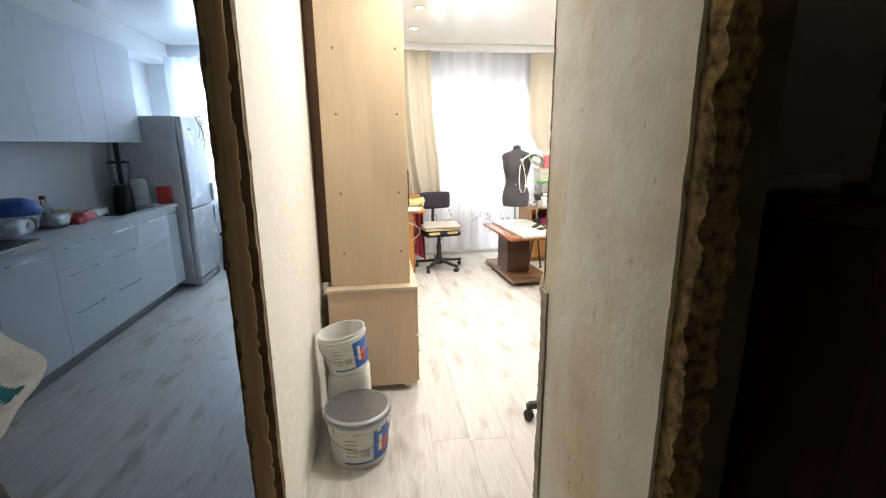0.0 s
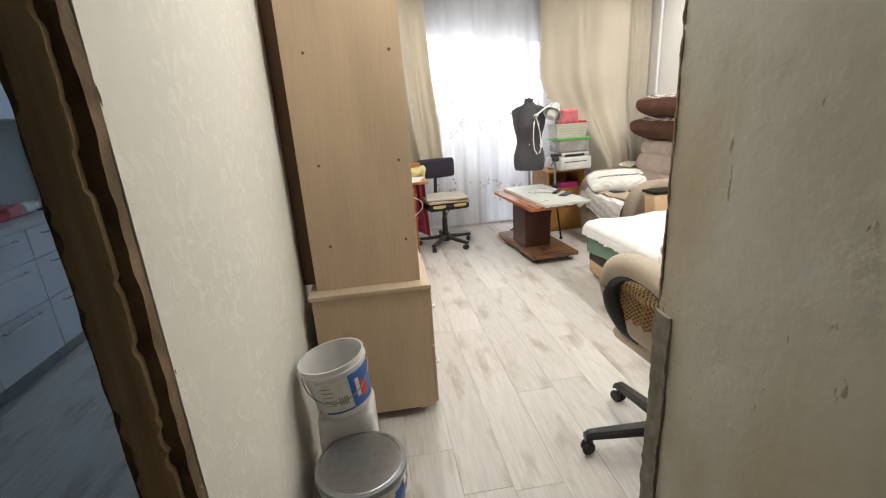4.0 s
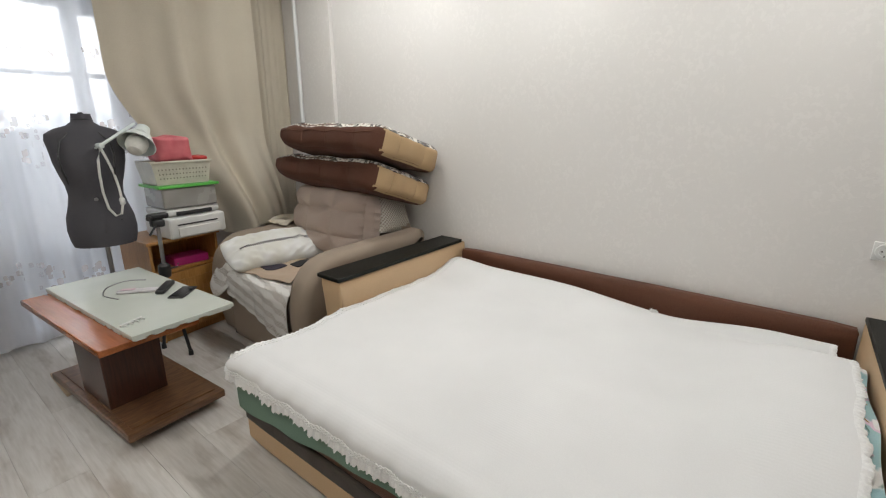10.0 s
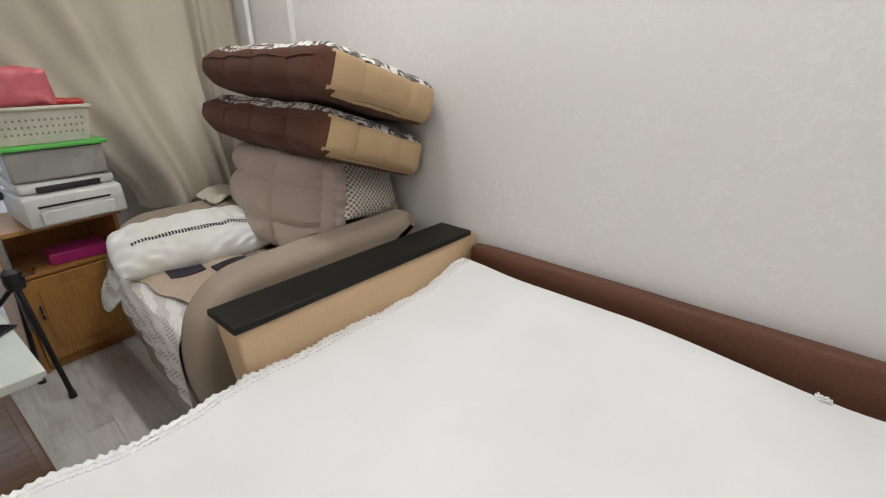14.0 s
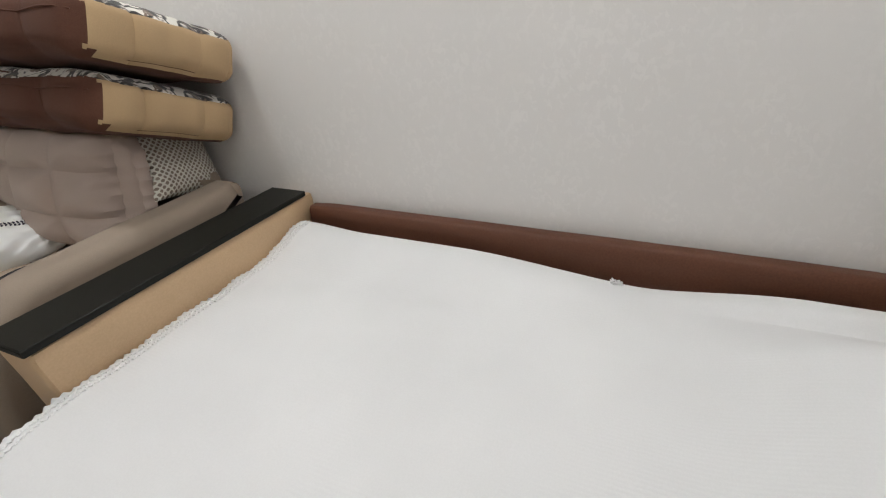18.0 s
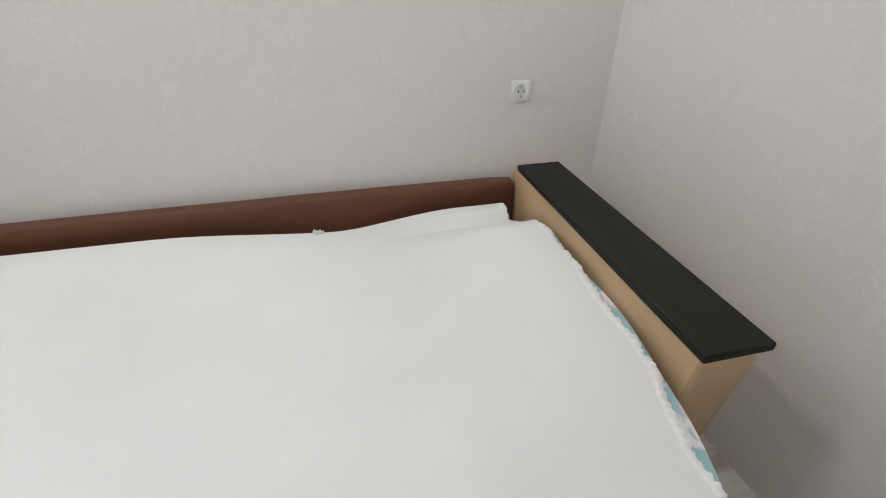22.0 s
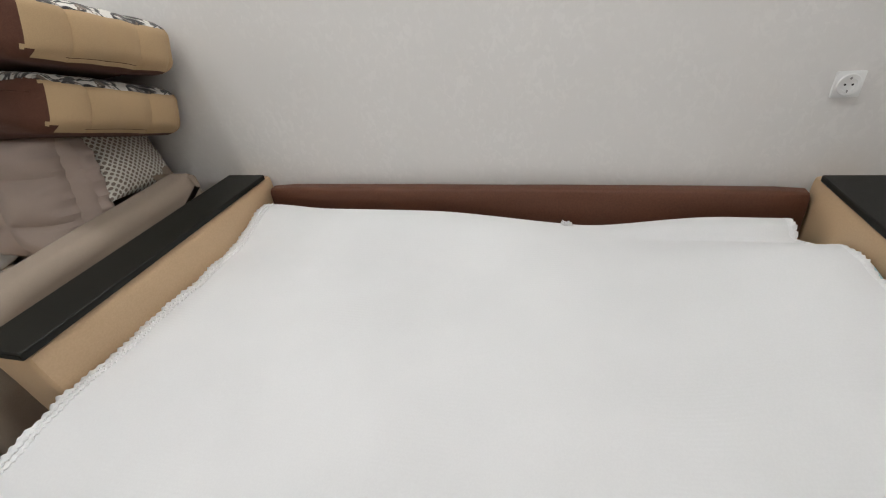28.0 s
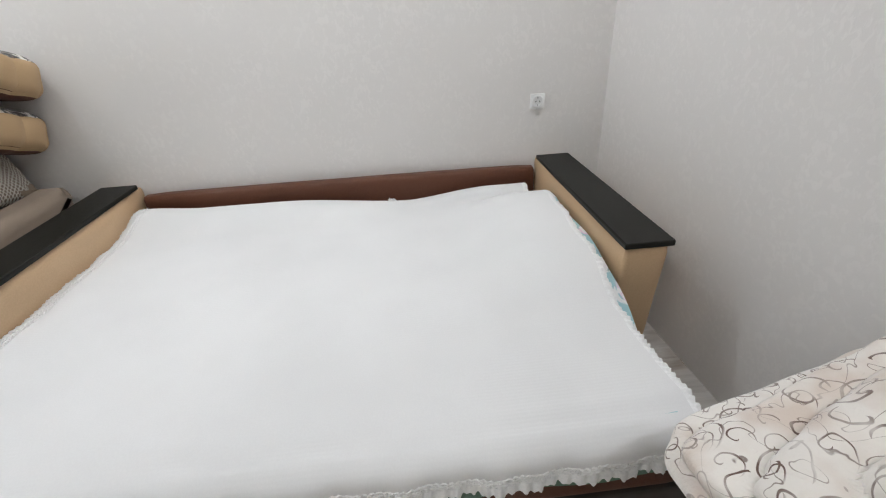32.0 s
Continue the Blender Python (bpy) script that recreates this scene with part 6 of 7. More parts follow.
def pinch(p):
    # the cover is drawn together in pleats down both sides
    side = smooth((abs(p.x) - 0.26) / 0.10)
    return Vector((p.x - math.copysign(0.010 * abs(math.sin(p.y * 62 + 2 * p.z)) * side, p.x), p.y, p.z + math.copysign(0.018 * math.cos(p.x * 4.5), p.z)))


part("back_cushion", soft((-0.385, -0.265, -0.125), (0.385, 0.265, 0.125), 0.124, 64, 0.05, 0.006, 6, m=Matrix.Translation((3.235, 5.02, 0.725)) @ Matrix.Rotation(-math.pi / 2, 4, "Z") @ Matrix.Rotation(radians(79), 4, "X"), tuft=(3, 3, 0.045), shape=pinch), PINK_TAUPE, ac, "rosy tufted back cushion")
for x in (2.60, 3.45):
    for y in (4.45, 5.33):
        part("foot", lathe([(0.02, 0), (0.024, 0.05)], 12, m=Matrix.Translation((x, y, 0))), BLACK_PLASTIC, ac)


def throw(u, v):
    # over the seat, down the front in a long point beside the near arm
    y = 4.572 + 0.66 * v
    seat_run = 0.68
    drop = 0.13 + 0.20 * (1 - v) ** 1.3
    s = u * (seat_run + drop)
    ripple = 0.010 * noise.noise((s * 5, y * 6, 1)) + 0.004 * noise.noise((s * 17, y * 15, 2))
    if s < seat_run:
        return (3.215 - s, y, 0.470 + ripple + 0.012 * smooth((s - 0.55) / 0.1) - 0.012 * smooth((s - 0.64) / 0.04))
    k = s - seat_run
    return (2.527 - 0.014 * smooth(k / 0.05) - 0.010 * abs(math.sin(y * 30)) * smooth(k / 0.1) + ripple * 0.5, y, 0.468 - k)


tagged(link("seat_throw", drape(throw, 90, 60, 0.005, cloth_size=(0.95, 0.66)), CROCHET), "cream crochet throw over the armchair seat", "throw")
tagged(link("crochet_doily", drape(lambda u, v: (2.49 + 0.10 * u - 0.035 * math.sin(v * 2.6), 5.19 + 0.19 * v, 0.49 - 0.17 * (1 - u) * (0.6 + 0.4 * math.sin(v * 3.1)) + 0.01 * noise.noise((u * 6, v * 6, 8)) + 0.05 * u * v), 26, 22, 0.005, cloth_size=(0.22, 0.2)), CROCHET), "cream crochet doily bunched beside the far arm", "doily")


def mat_at(u, v):
    # a limp square lying askew, its near edge pushed up along the arm
    a, b, c, d = Vector((2.545, 5.13)), Vector((2.62, 4.70)), Vector((3.08, 4.66)), Vector((3.06, 5.20))
    p = a.lerp(b, u).lerp(d.lerp(c, u), v)
    wave = 0.012 * noise.noise((u * 4, v * 4, 4)) + 0.005 * math.sin(v * 11 + u * 3)
    return Vector((p.x + 0.012 * math.sin(u * 9), p.y + 0.012 * math.sin(v * 10), 0.502 + wave + 0.045 * smooth((u - 0.72) / 0.28) * smooth(v * 3) - 0.012 * smooth((0.08 - v) / 0.08)))


tagged(link("patchwork_mat", drape(mat_at, 40, 40, 0.007), cloth("tan_mat", (0.50, 0.385, 0.29), weave=180, bump=0.5)), "tan knitted mat with dark patches on the seat", "mat")
for i, (u0, v0, su, sv) in enumerate(((0.10, 0.16, 0.30, 0.27), (0.40, 0.47, 0.17, 0.33), (0.36, 0.80, 0.22, 0.12))):
    tagged(link("patch", drape(lambda u, v, u0=u0, v0=v0, su=su, sv=sv: mat_at(u0 + su * u, v0 + sv * v) + Vector((0, 0, 0.0065)), 12, 12, 0.005), (NAVY_CLOTH, cloth("black_knit_patch", (0.016, 0.014, 0.016)), cloth("grey_patch", (0.20, 0.17, 0.15)))[i]), ("navy knitted patch on the mat", "black knitted patch on the mat", "grey knitted patch on the mat")[i], "patch", "mat patches")
pil = thing("pillow", "white pillow with a dark stitched stripe against the arm", "pillow", Matrix.Translation((2.825, 5.165, 0.577)) @ Matrix.Rotation(radians(-8), 4, "Z") @ Matrix.Rotation(radians(27), 4, "X"))
bm, pil_at = pillow_mesh(0.62, 0.29, 0.185, 84, 0.009, 3.0, -0.03)
part("pillow_body", bm, PILLOW_WHITE, pil)
bm = bmesh.new()
for k in range(40):
    u = -0.74 + k * 0.0395
    for dv, sl in ((-0.05, 0.6), (0.07, -0.6)):
        p = pil_at(u, -0.16 + dv, 1) + Vector((0, 0, 0.002))
        q = pil_at(u + 0.016, -0.16 + dv + 0.07 * sl, 1) + Vector((0, 0, 0.002))
        tube([p, q], 0.0030, 5, bm)
    tube([pil_at(u, -0.205, 1) + Vector((0, 0, 0.001)), pil_at(u + 0.006, -0.105, 1) + Vector((0, 0, 0.001))], 0.0010, 5, bm)
part("stitched_stripe", bm, NAVY_CLOTH, pil, "dark ladder-stitched stripe")
bm, _ = pillow_mesh(0.36, 0.30, 0.12, 26, 0.006, 8.0)
cp = link("crochet_pillow", bm, CROCHET_FLAT)
cp.matrix_basis = Matrix.Translation((3.44, 4.665, 0.785)) @ Matrix.Rotation(radians(12), 4, "Z") @ Matrix.Rotation(radians(66), 4, "X") @ Matrix.Rotation(radians(-14), 4, "Z")
tagged(cp, "cream crocheted cushion leaning on the wall", "cushion")
tagged(link("bunched_cloth", drape(lambda u, v: (2.98 + 0.49 * u, 5.29 + 0.20 * v + 0.02 * math.sin(u * 9), 0.694 + 0.02 * noise.noise((u * 7, v * 5, 9)) + 0.03 * abs(math.sin(v * 5 + u * 2)) * u + 0.05 * v * u), 36, 24, 0.006, cloth_size=(0.45, 0.2)), CURTAIN), "beige curtain cloth bunched over the far arm", "cloth")


def seat_pad(z, dx, dy, tilt, yaw, label):
    """Cushion with brown front, tan sides and a printed top."""
    m = Matrix.Translation((3.36 + dx, 4.955 + dy, z)) @ Matrix.Rotation(radians(yaw), 4, "Z") @ Matrix.Rotation(radians(tilt), 4, "Y")
    t = thing("sofa_cushion", label, "cushion", m, "stacked sofa cushions")

    def bend(p):
        # rounded far end, bulging pads between the stitching
        k = smooth((p.y - 0.26) / 0.40)
        p.z += 0.004 * math.sin(p.y * 19 + 1) + (0.060 * k * k if p.z < 0 else -0.016 * k * k)
        if p.y < -0.40:
            p.y += 0.020 * (1 - abs(math.sin(p.x * 23 + 0.8 * math.sin(p.x * 9) + 0.4)) ** 0.5) * smooth((-0.40 - p.y) / 0.1)
        if p.x < -0.15:
            p.x += 0.08 * smooth((p.y - 0.48) / 0.17) ** 2 - 0.016 * abs(math.sin((p.y + 0.28) / 0.26 * math.pi)) ** 0.6
        return p

    def cover(pick):
        bm = soft((-0.275, -0.518, -0.090), (0.262, 0.660, 0.086), 0.050, 36, 0.024, 0.004, 8)
        bmesh.ops.recalc_face_normals(bm, faces=bm.faces)
        bmesh.ops.delete(bm, geom=[f for f in bm.faces if not pick(f.normal, f.calc_center_median())], context="FACES")
        for v in bm.verts:
            v.co = bend(v.co.copy())
        return bm

    def kind(n, c):
        if n.z > 0.62:
            return "top"
        if n.z < (-0.90 if c.y < -0.46 and c.x > -0.22 else -0.62):
            return "low"
        return "front" if n.x < -0.45 or c.y > 0.51 else "side"
    part("front_cover", cover(lambda n, c: kind(n, c) == "front"), BROWN_CLOTH, t, "brown front")
    part("side_cover", cover(lambda n, c: kind(n, c) == "side"), TAN_CLOTH, t, "tan quilted side")
    part("top_cover", cover(lambda n, c: kind(n, c) == "top"), PRINT, t, "black and white printed top")
    part("bottom_cover", cover(lambda n, c: kind(n, c) == "low"), BROWN_CLOTH, t)
    bm = cover(lambda n, c: kind(n, c) == "front")
    skin = [v.co.copy() for v in bm.verts]
    bm.free()

    def on_front(y, z):
        near = sorted(skin, key=lambda p: (p.y - y) ** 2 + (p.z - z) ** 2)[:3]
        return Vector((sum(p.x for p in near) / 3 - 0.001, y, z))
    part("piping", tube([on_front(-0.49 + i * 0.036, 0.026 + 0.004 * math.sin(i * 0.8)) for i in range(30)], 0.0032, 6), BROWN_CLOTH, t)
    for y in (-0.28, -0.02, 0.24):
        part("seam", tube([on_front(y + 0.006 * math.sin(z * 40), z) for z in (-0.055, -0.03, -0.005, 0.02, 0.05)], 0.0022, 6), BROWN_CLOTH, t)
    return t


seat_pad(1.012, 0.0, -0.005, 19, -1.5, "brown and tan sofa cushion stacked on the armchair")
seat_pad(1.232, 0.01, -0.075, 17, -2.5, "brown and tan sofa cushion on top of the stack")

# ---- leather office chair with the fleece blanket ----
FACE = 4.0
oc = thing("office_chair", "cream leather office chair with looped black arms", "chair", pose(1.51, 2.19, 0, 0, 0, FACE))
# in its own frame the chair faces +y
hub = Matrix.Rotation(radians(-FACE), 4, "Z") @ Vector((-0.04, 0.10, 0))
base = part("star_centre", lathe([(0.0, 0.075), (0.05, 0.075), (0.05, 0.12), (0.03, 0.16), (0.0, 0.16)], 20, m=Matrix.Translation(hub)), BLACK_PLASTIC, oc)
for k in range(5):
    a = radians(170 - FACE) + k * math.tau / 5
    d = Vector((math.cos(a), math.sin(a), 0))
    s = Vector((-d.y, d.x, 0))
    bm = bmesh.new()
    rings = []
    for t in (0.0, 0.2, 0.4, 0.6, 0.8, 0.94, 1.0):
        w = 0.034 - 0.012 * t
        c = hub + d * (0.03 + 0.33 * t) + Vector((0, 0, 0.118 - 0.030 * t - (0.012 if t == 1 else 0)))
        rings.append([bm.verts.new(c + s * (w * x) + Vector((0, 0, 0.036 * y * (1 - 0.2 * t)))) for x, y in ((-1, -0.5), (-1, 0.1), (-0.6, 0.45), (0.6, 0.45), (1, 0.1), (1, -0.5))])
    for p, q in zip(rings, rings[1:]):
        for i in range(6):
            bm.faces.new((p[i], p[(i + 1) % 6], q[(i + 1) % 6], q[i]))
    bm.faces.new(rings[0])
    bm.faces.new(rings[-1])
    leg = part("leg", bm, BLACK_PLASTIC, oc)
    wheel = bmesh.new()
    cx = hub + d * 0.345
    for side in (-1, 1):
        lathe([(0.0, -0.010), (0.022, -0.010), (0.028, -0.004), (0.028, 0.004), (0.022, 0.010), (0.0, 0.010)], 18, wheel,
              Matrix.Translation(cx + s * 0.014 * side + Vector((0, 0, 0.028))) @ Matrix.Rotation(a + 0.3, 4, "Z") @ Matrix.Rotation(math.pi / 2, 4, "X"))
    part("caster", wheel, BLACK_PLASTIC, leg)
    part("caster_stem", tube([cx + Vector((0, 0, 0.03)), cx + Vector((0, 0, 0.085))], 0.010, 10), BLACK_PLASTIC, leg)
part("gas_column", tube([hub + Vector((0, 0, 0.12)), hub + Vector((0.02, -0.08, 0.52))], 0.026, 14), BLACK_PLASTIC, oc)
part("seat", soft((-0.245, -0.22, 0.51), (0.20, 0.29, 0.65), 0.06, 16, 0.02, 0.004, 7), CREAM_LEATHER, oc)
part("seat_shell", soft((-0.24, -0.20, 0.47), (0.24, 0.27, 0.53), 0.03, 10, 0.0, 0.003, 7), CREAM_LEATHER, oc)


def wing(x, y):
    """The back curves forward at its sides and narrows at the top."""
    return Vector((x, y + 0.030 * (x / 0.25) ** 2, 0))


def back_slab(profile, thick, half, n=20, edge=0.02):
    """A padded sheet along a profile of (y, z), rounded all round."""
    fine = []
    ps = [Vector((0, a, b)) for a, b in profile]
    for i in range(len(ps) - 1):
        p0, p1, p2, p3 = ps[max(i - 1, 0)], ps[i], ps[i + 1], ps[min(i + 2, len(ps) - 1)]
        for k in range(6):
            t = k / 6
            fine.append(0.5 * ((2 * p1) + (p2 - p0) * t + (2 * p0 - 5 * p1 + 4 * p2 - p3) * t * t + (3 * p1 - p0 - 3 * p2 + p3) * t ** 3))
    fine.append(ps[-1])
    m = len(fine) - 1
    bm = bmesh.new()
    for side in (1, -1):
        g = []
        for i, p in enumerate(fine):
            d = (fine[min(i + 1, m)] - fine[max(i - 1, 0)]).normalized()
            q = Vector((0, -d.z, d.y)) * -1
            row = []
            for j in range(n + 1):
                u = math.copysign(abs(2 * j / n - 1) ** 0.7, 2 * j / n - 1)
                e = max(abs(2 * i / m - 1) ** 7, abs(u) ** 9)
                h = thick / 2 * max(0.0, 1 - e) ** 0.5 + 0.004 * noise.noise((u * 3, p.z * 9, side))
                w = half * u * (1 - 0.10 * smooth((p.z - 1.1) / 0.2))
                row.append(bm.verts.new(p + wing(w, 0) + q * (h * side)))
            g.append(row)
        for a, b in zip(g, g[1:]):
            for j in range(n):
                bm.faces.new((a[j], a[j + 1], b[j + 1], b[j]))
    bmesh.ops.remove_doubles(bm, verts=bm.verts, dist=0.0045)
    return bm


PAD = [(-0.235, 1.025), (-0.285, 1.13), (-0.345, 1.225), (-0.40, 1.27), (-0.455, 1.285)]
part("back_pad", back_slab(PAD, 0.062, 0.245), CREAM_LEATHER, oc, "cream leather head pad")
part("lower_pad", back_slab([(-0.10, 0.66), (-0.15, 0.78), (-0.20, 0.90), (-0.275, 1.04)], 0.085, 0.225), CREAM_LEATHER, oc)
shell = [(-0.10, 0.50), (-0.12, 0.66), (-0.185, 0.84), (-0.26, 0.98), (-0.300, 1.085), (-0.338, 1.18), (-0.385, 1.235), (-0.450, 1.255), (-0.468, 1.20), (-0.45, 1.0), (-0.40, 0.78), (-0.33, 0.58), (-0.26, 0.49)]
bm = prism([(a, b) for a, b in shell], -0.238, 0.238, "x", 0.035)
part("back_shell", bm, CREAM_LEATHER, oc, "broad suede-covered chair back")
# welts along the pad and gathered folds of leather beside it
for sx in (-1, 1):
    for dy, dz in ((0.020, 0.012), (-0.026, -0.016)):
        part("welt", tube(curved([wing(sx * (0.247 - 0.020 * smooth((b - 1.1) / 0.2)), a) + Vector((0, dy, b + dz)) for a, b in PAD]), 0.006, 8), CREAM_LEATHER, oc)
    for k, (r0, r1, dz) in enumerate(((0.010, 0.026, 0.0), (0.012, 0.024, -0.050), (0.008, 0.018, -0.095))):
        part("leather_fold", tube(curved([(sx * 0.236, -0.318, 1.075 + dz * 0.35), (sx * 0.242, -0.265, 0.995 + dz * 0.7), (sx * 0.240, -0.20, 0.905 + dz), (sx * 0.228, -0.15, 0.82 + dz)]), spread_out([r0, (r0 + r1) / 2, r1, r1 * 0.7]), 20), CREAM_LEATHER, oc)
    for dz in (0.0, 0.016):
        part("seam", tube([(sx * 0.2385, -0.43, 0.98 + dz), (sx * 0.2390, -0.36, 0.86 + dz), (sx * 0.2385, -0.27, 0.74 + dz)], 0.003, 6), CREAM_LEATHER, oc)
for sx in (-1, 1):
    x = 0.215 if sx > 0 else -0.272
    drop = Vector((0, 0, -0.09 if sx > 0 else 0.0))
    loop = [(x, -0.17, 0.56), (x + sx * 0.004, -0.20, 0.64), (x + sx * 0.008, -0.15, 0.735), (x + sx * 0.008, -0.02, 0.805), (x + sx * 0.008, 0.11, 0.80), (x + sx * 0.006, 0.205, 0.735), (x, 0.215, 0.65), (x - sx * 0.02, 0.165, 0.575), (x - sx * 0.05, 0.10, 0.53)]
    frame_arm = part("arm_loop", tube(curved([Vector(p) + drop for p in loop]), spread_out([0.022, 0.026, 0.026, 0.024, 0.026, 0.030, 0.032, 0.030, 0.020]), 16), BLACK_PLASTIC, oc, "black plastic arm loop")
    pad = [(x + sx * 0.005, -0.27, 0.675), (x + sx * 0.010, -0.19, 0.762), (x + sx * 0.012, -0.06, 0.828), (x + sx * 0.012, 0.08, 0.838), (x + sx * 0.010, 0.18, 0.800), (x + sx * 0.008, 0.228, 0.730), (x + sx * 0.006, 0.240, 0.665)]
    part("arm_pad", tube(curved([Vector(p) + drop for p in pad]), spread_out([0.024, 0.036, 0.042, 0.044, 0.043, 0.036, 0.022]), 20), CREAM_LEATHER, oc, "padded cream arm")
CROCHET_OCHRE = openwork("ochre_crochet", (0.54, 0.37, 0.20), (0.22, 0.13, 0.06), 0.014, 0.09, "Object", full=True)
CROCHET_FLAP = openwork("ochre_crochet_flap", (0.44, 0.285, 0.15), (0.17, 0.095, 0.045), 0.012, 0.09, "UV", full=True)
sc = thing("seat_cover", "ochre crocheted cover with tassels on the office chair seat", "seat cover", pose(1.51, 2.19, 0, 0, 0, FACE))
part("cover_top", soft((-0.235, -0.17, 0.65), (0.185, 0.295, 0.75), 0.045, 30, 0.012, 0.022, 9), CROCHET_OCHRE, sc)
part("cover_flap", drape(lambda u, v: (-0.238 - 0.018 * math.sin(u * 3.0) + 0.006 * math.sin(v * 40), -0.10 + 0.33 * v, 0.70 - 0.13 * u * (0.9 + 0.10 * abs(math.sin(v * 14)))), 12, 30, 0.006, cloth_size=(0.13, 0.33)), CROCHET_FLAP, sc)
for i in range(22):
    y = -0.09 + i * 0.0148
    z = 0.70 - 0.13 * (0.9 + 0.10 * abs(math.sin((y + 0.10) / 0.33 * 14)))
    part("tassel", tube([(-0.244, y, z + 0.004), (-0.246 + 0.004 * math.sin(i * 2.1), y + 0.004 * math.sin(i), z - 0.020)], [0.003, 0.004], 5), CROCHET_OCHRE, sc)


def crumple(p):
    # long soft folds lie over one another, highest against the backrest
    crest = 0.945 + 0.13 * smooth((0.18 - p.y) / 0.36) - 0.58 * max(0.0, p.x + 0.01)
    q = Vector((p.x, p.y, 0.66 + (p.z - 0.66) / 0.20 * (max(0.74, crest) - 0.66)))
    q.y += 0.075 * smooth((p.x - 0.04) / 0.2) * smooth((p.y + 0.1) / 0.25)
    w = noise.noise_vector(q * 4.0 + Vector((3, 1, 7)))
    run = q.z * 92 + q.y * 20 - q.x * 9 + 3.4 * w.x + 1.6 * noise.noise(q * 9)
    fold = abs(math.sin(run / 2)) ** 0.7
    cross = noise.noise((q.x * 14, q.y * 14, q.z * 5))
    out = Vector((p.x - 0.06, p.y, (p.z - 0.76) * 1.6))
    out = out.normalized() if out.length > 1e-6 else Vector((0, 0, 1))
    droop = Vector((-0.05, 0.0, -0.02)) * smooth((0.80 - q.z) / 0.12) * smooth(1 - abs(p.y + 0.03) / 0.16) * (1 if p.x < 0 else 0)
    return q + w * 0.020 + out * (0.030 * (fold - 0.72) + 0.008 * cross) + droop


tagged(link("fleece_blanket", soft((-0.135, -0.250, 0.66), (0.350, 0.180, 0.86), 0.075, 90, 0.02, shape=crumple, m=pose(1.51, 2.19, 0, 0, 0, FACE)), SCROLL), "cream fleece blanket with brown scrolls heaped on the chair", "blanket")

# ---- wall socket, floor lamp ----
sock = thing("wall_socket", "white square wall socket above the armrest", "socket", pose(XE, 2.155, 0.912, 0, -90, 0))
part("plate", box((-0.037, -0.037, 0), (0.037, 0.037, 0.010), 0.004), SOCKET_WHITE, sock)
part("insert", lathe([(0.0, 0.0108), (0.0185, 0.0108), (0.0195, 0.0140), (0.029, 0.0140), (0.031, 0.0103)], 28), SOCKET_WHITE, sock)
for y in (-0.0095, 0.0095):
    part("pin_hole", lathe([(0.0, 0.0118), (0.0032, 0.0118), (0.0032, 0.0105)], 10, m=Matrix.Translation((0, y, 0))), BLACK_PLASTIC, sock)
for x in (-0.0185, 0.0185):
    part("earth_clip", box((x - 0.0035, -0.002, 0.0105), (x + 0.0035, 0.002, 0.0145), 0.0005), METAL_GREY, sock)
flp = thing("floor_lamp", "white lamp with a wide round shade, switched off", "lamp", pose(0, 0, 0))
LH = Matrix.Translation((1.450, 1.878, 1.318)) @ Vector((-0.955, -0.27, 0.07)).to_track_quat("Z", "Y").to_matrix().to_4x4()
part("shade", lathe([(0.024, -0.055), (0.030, -0.045), (0.034, -0.02), (0.062, 0.008), (0.068, 0.014), (0.066, 0.017), (0.058, 0.010), (0.032, -0.012), (0.028, -0.04)], 36, m=LH @ Matrix.Scale(0.9, 4)), WHITE_PLASTIC, flp)
part("bulb", lathe([(0.014, -0.04), (0.022, -0.02), (0.030, 0.0), (0.026, 0.016), (0.0, 0.022)], 24, m=LH), stuff("frosted_grey_bulb", (0.42, 0.43, 0.40), rough=0.25), flp, "grey unlit bulb")
part("bulb_ring", lathe([(0.024, 0.0215), (0.026, 0.0215), (0.026, 0.018), (0.024, 0.018)], 24, m=LH), METAL_GREY, flp)
part("neck", tube([LH @ Vector((0, 0, -0.05)), (1.56, 1.86, 1.40), (1.74, 1.81, 1.385), (1.84, 1.80, 1.30)], 0.008, 10), WHITE_PLASTIC, flp)
part("pole", tube([(1.84, 1.80, 1.31), (1.84, 1.80, 0.02)], 0.009, 12), WHITE_PLASTIC, flp)
part("foot", lathe([(0.0, 0.0), (0.075, 0.0), (0.073, 0.018), (0.012, 0.03), (0.0, 0.03)], 28, m=Matrix.Translation((1.84, 1.815, 0))), WHITE_PLASTIC, flp)

# ---- kitchen ----
KX = -1.68
units = [(2.35, 2.85, 1), (2.85, 3.326, 1), (3.326, 3.83, 3), (3.83, 4.34, 3), (4.34, 4.90, 2), (4.90, 5.12, 1)]
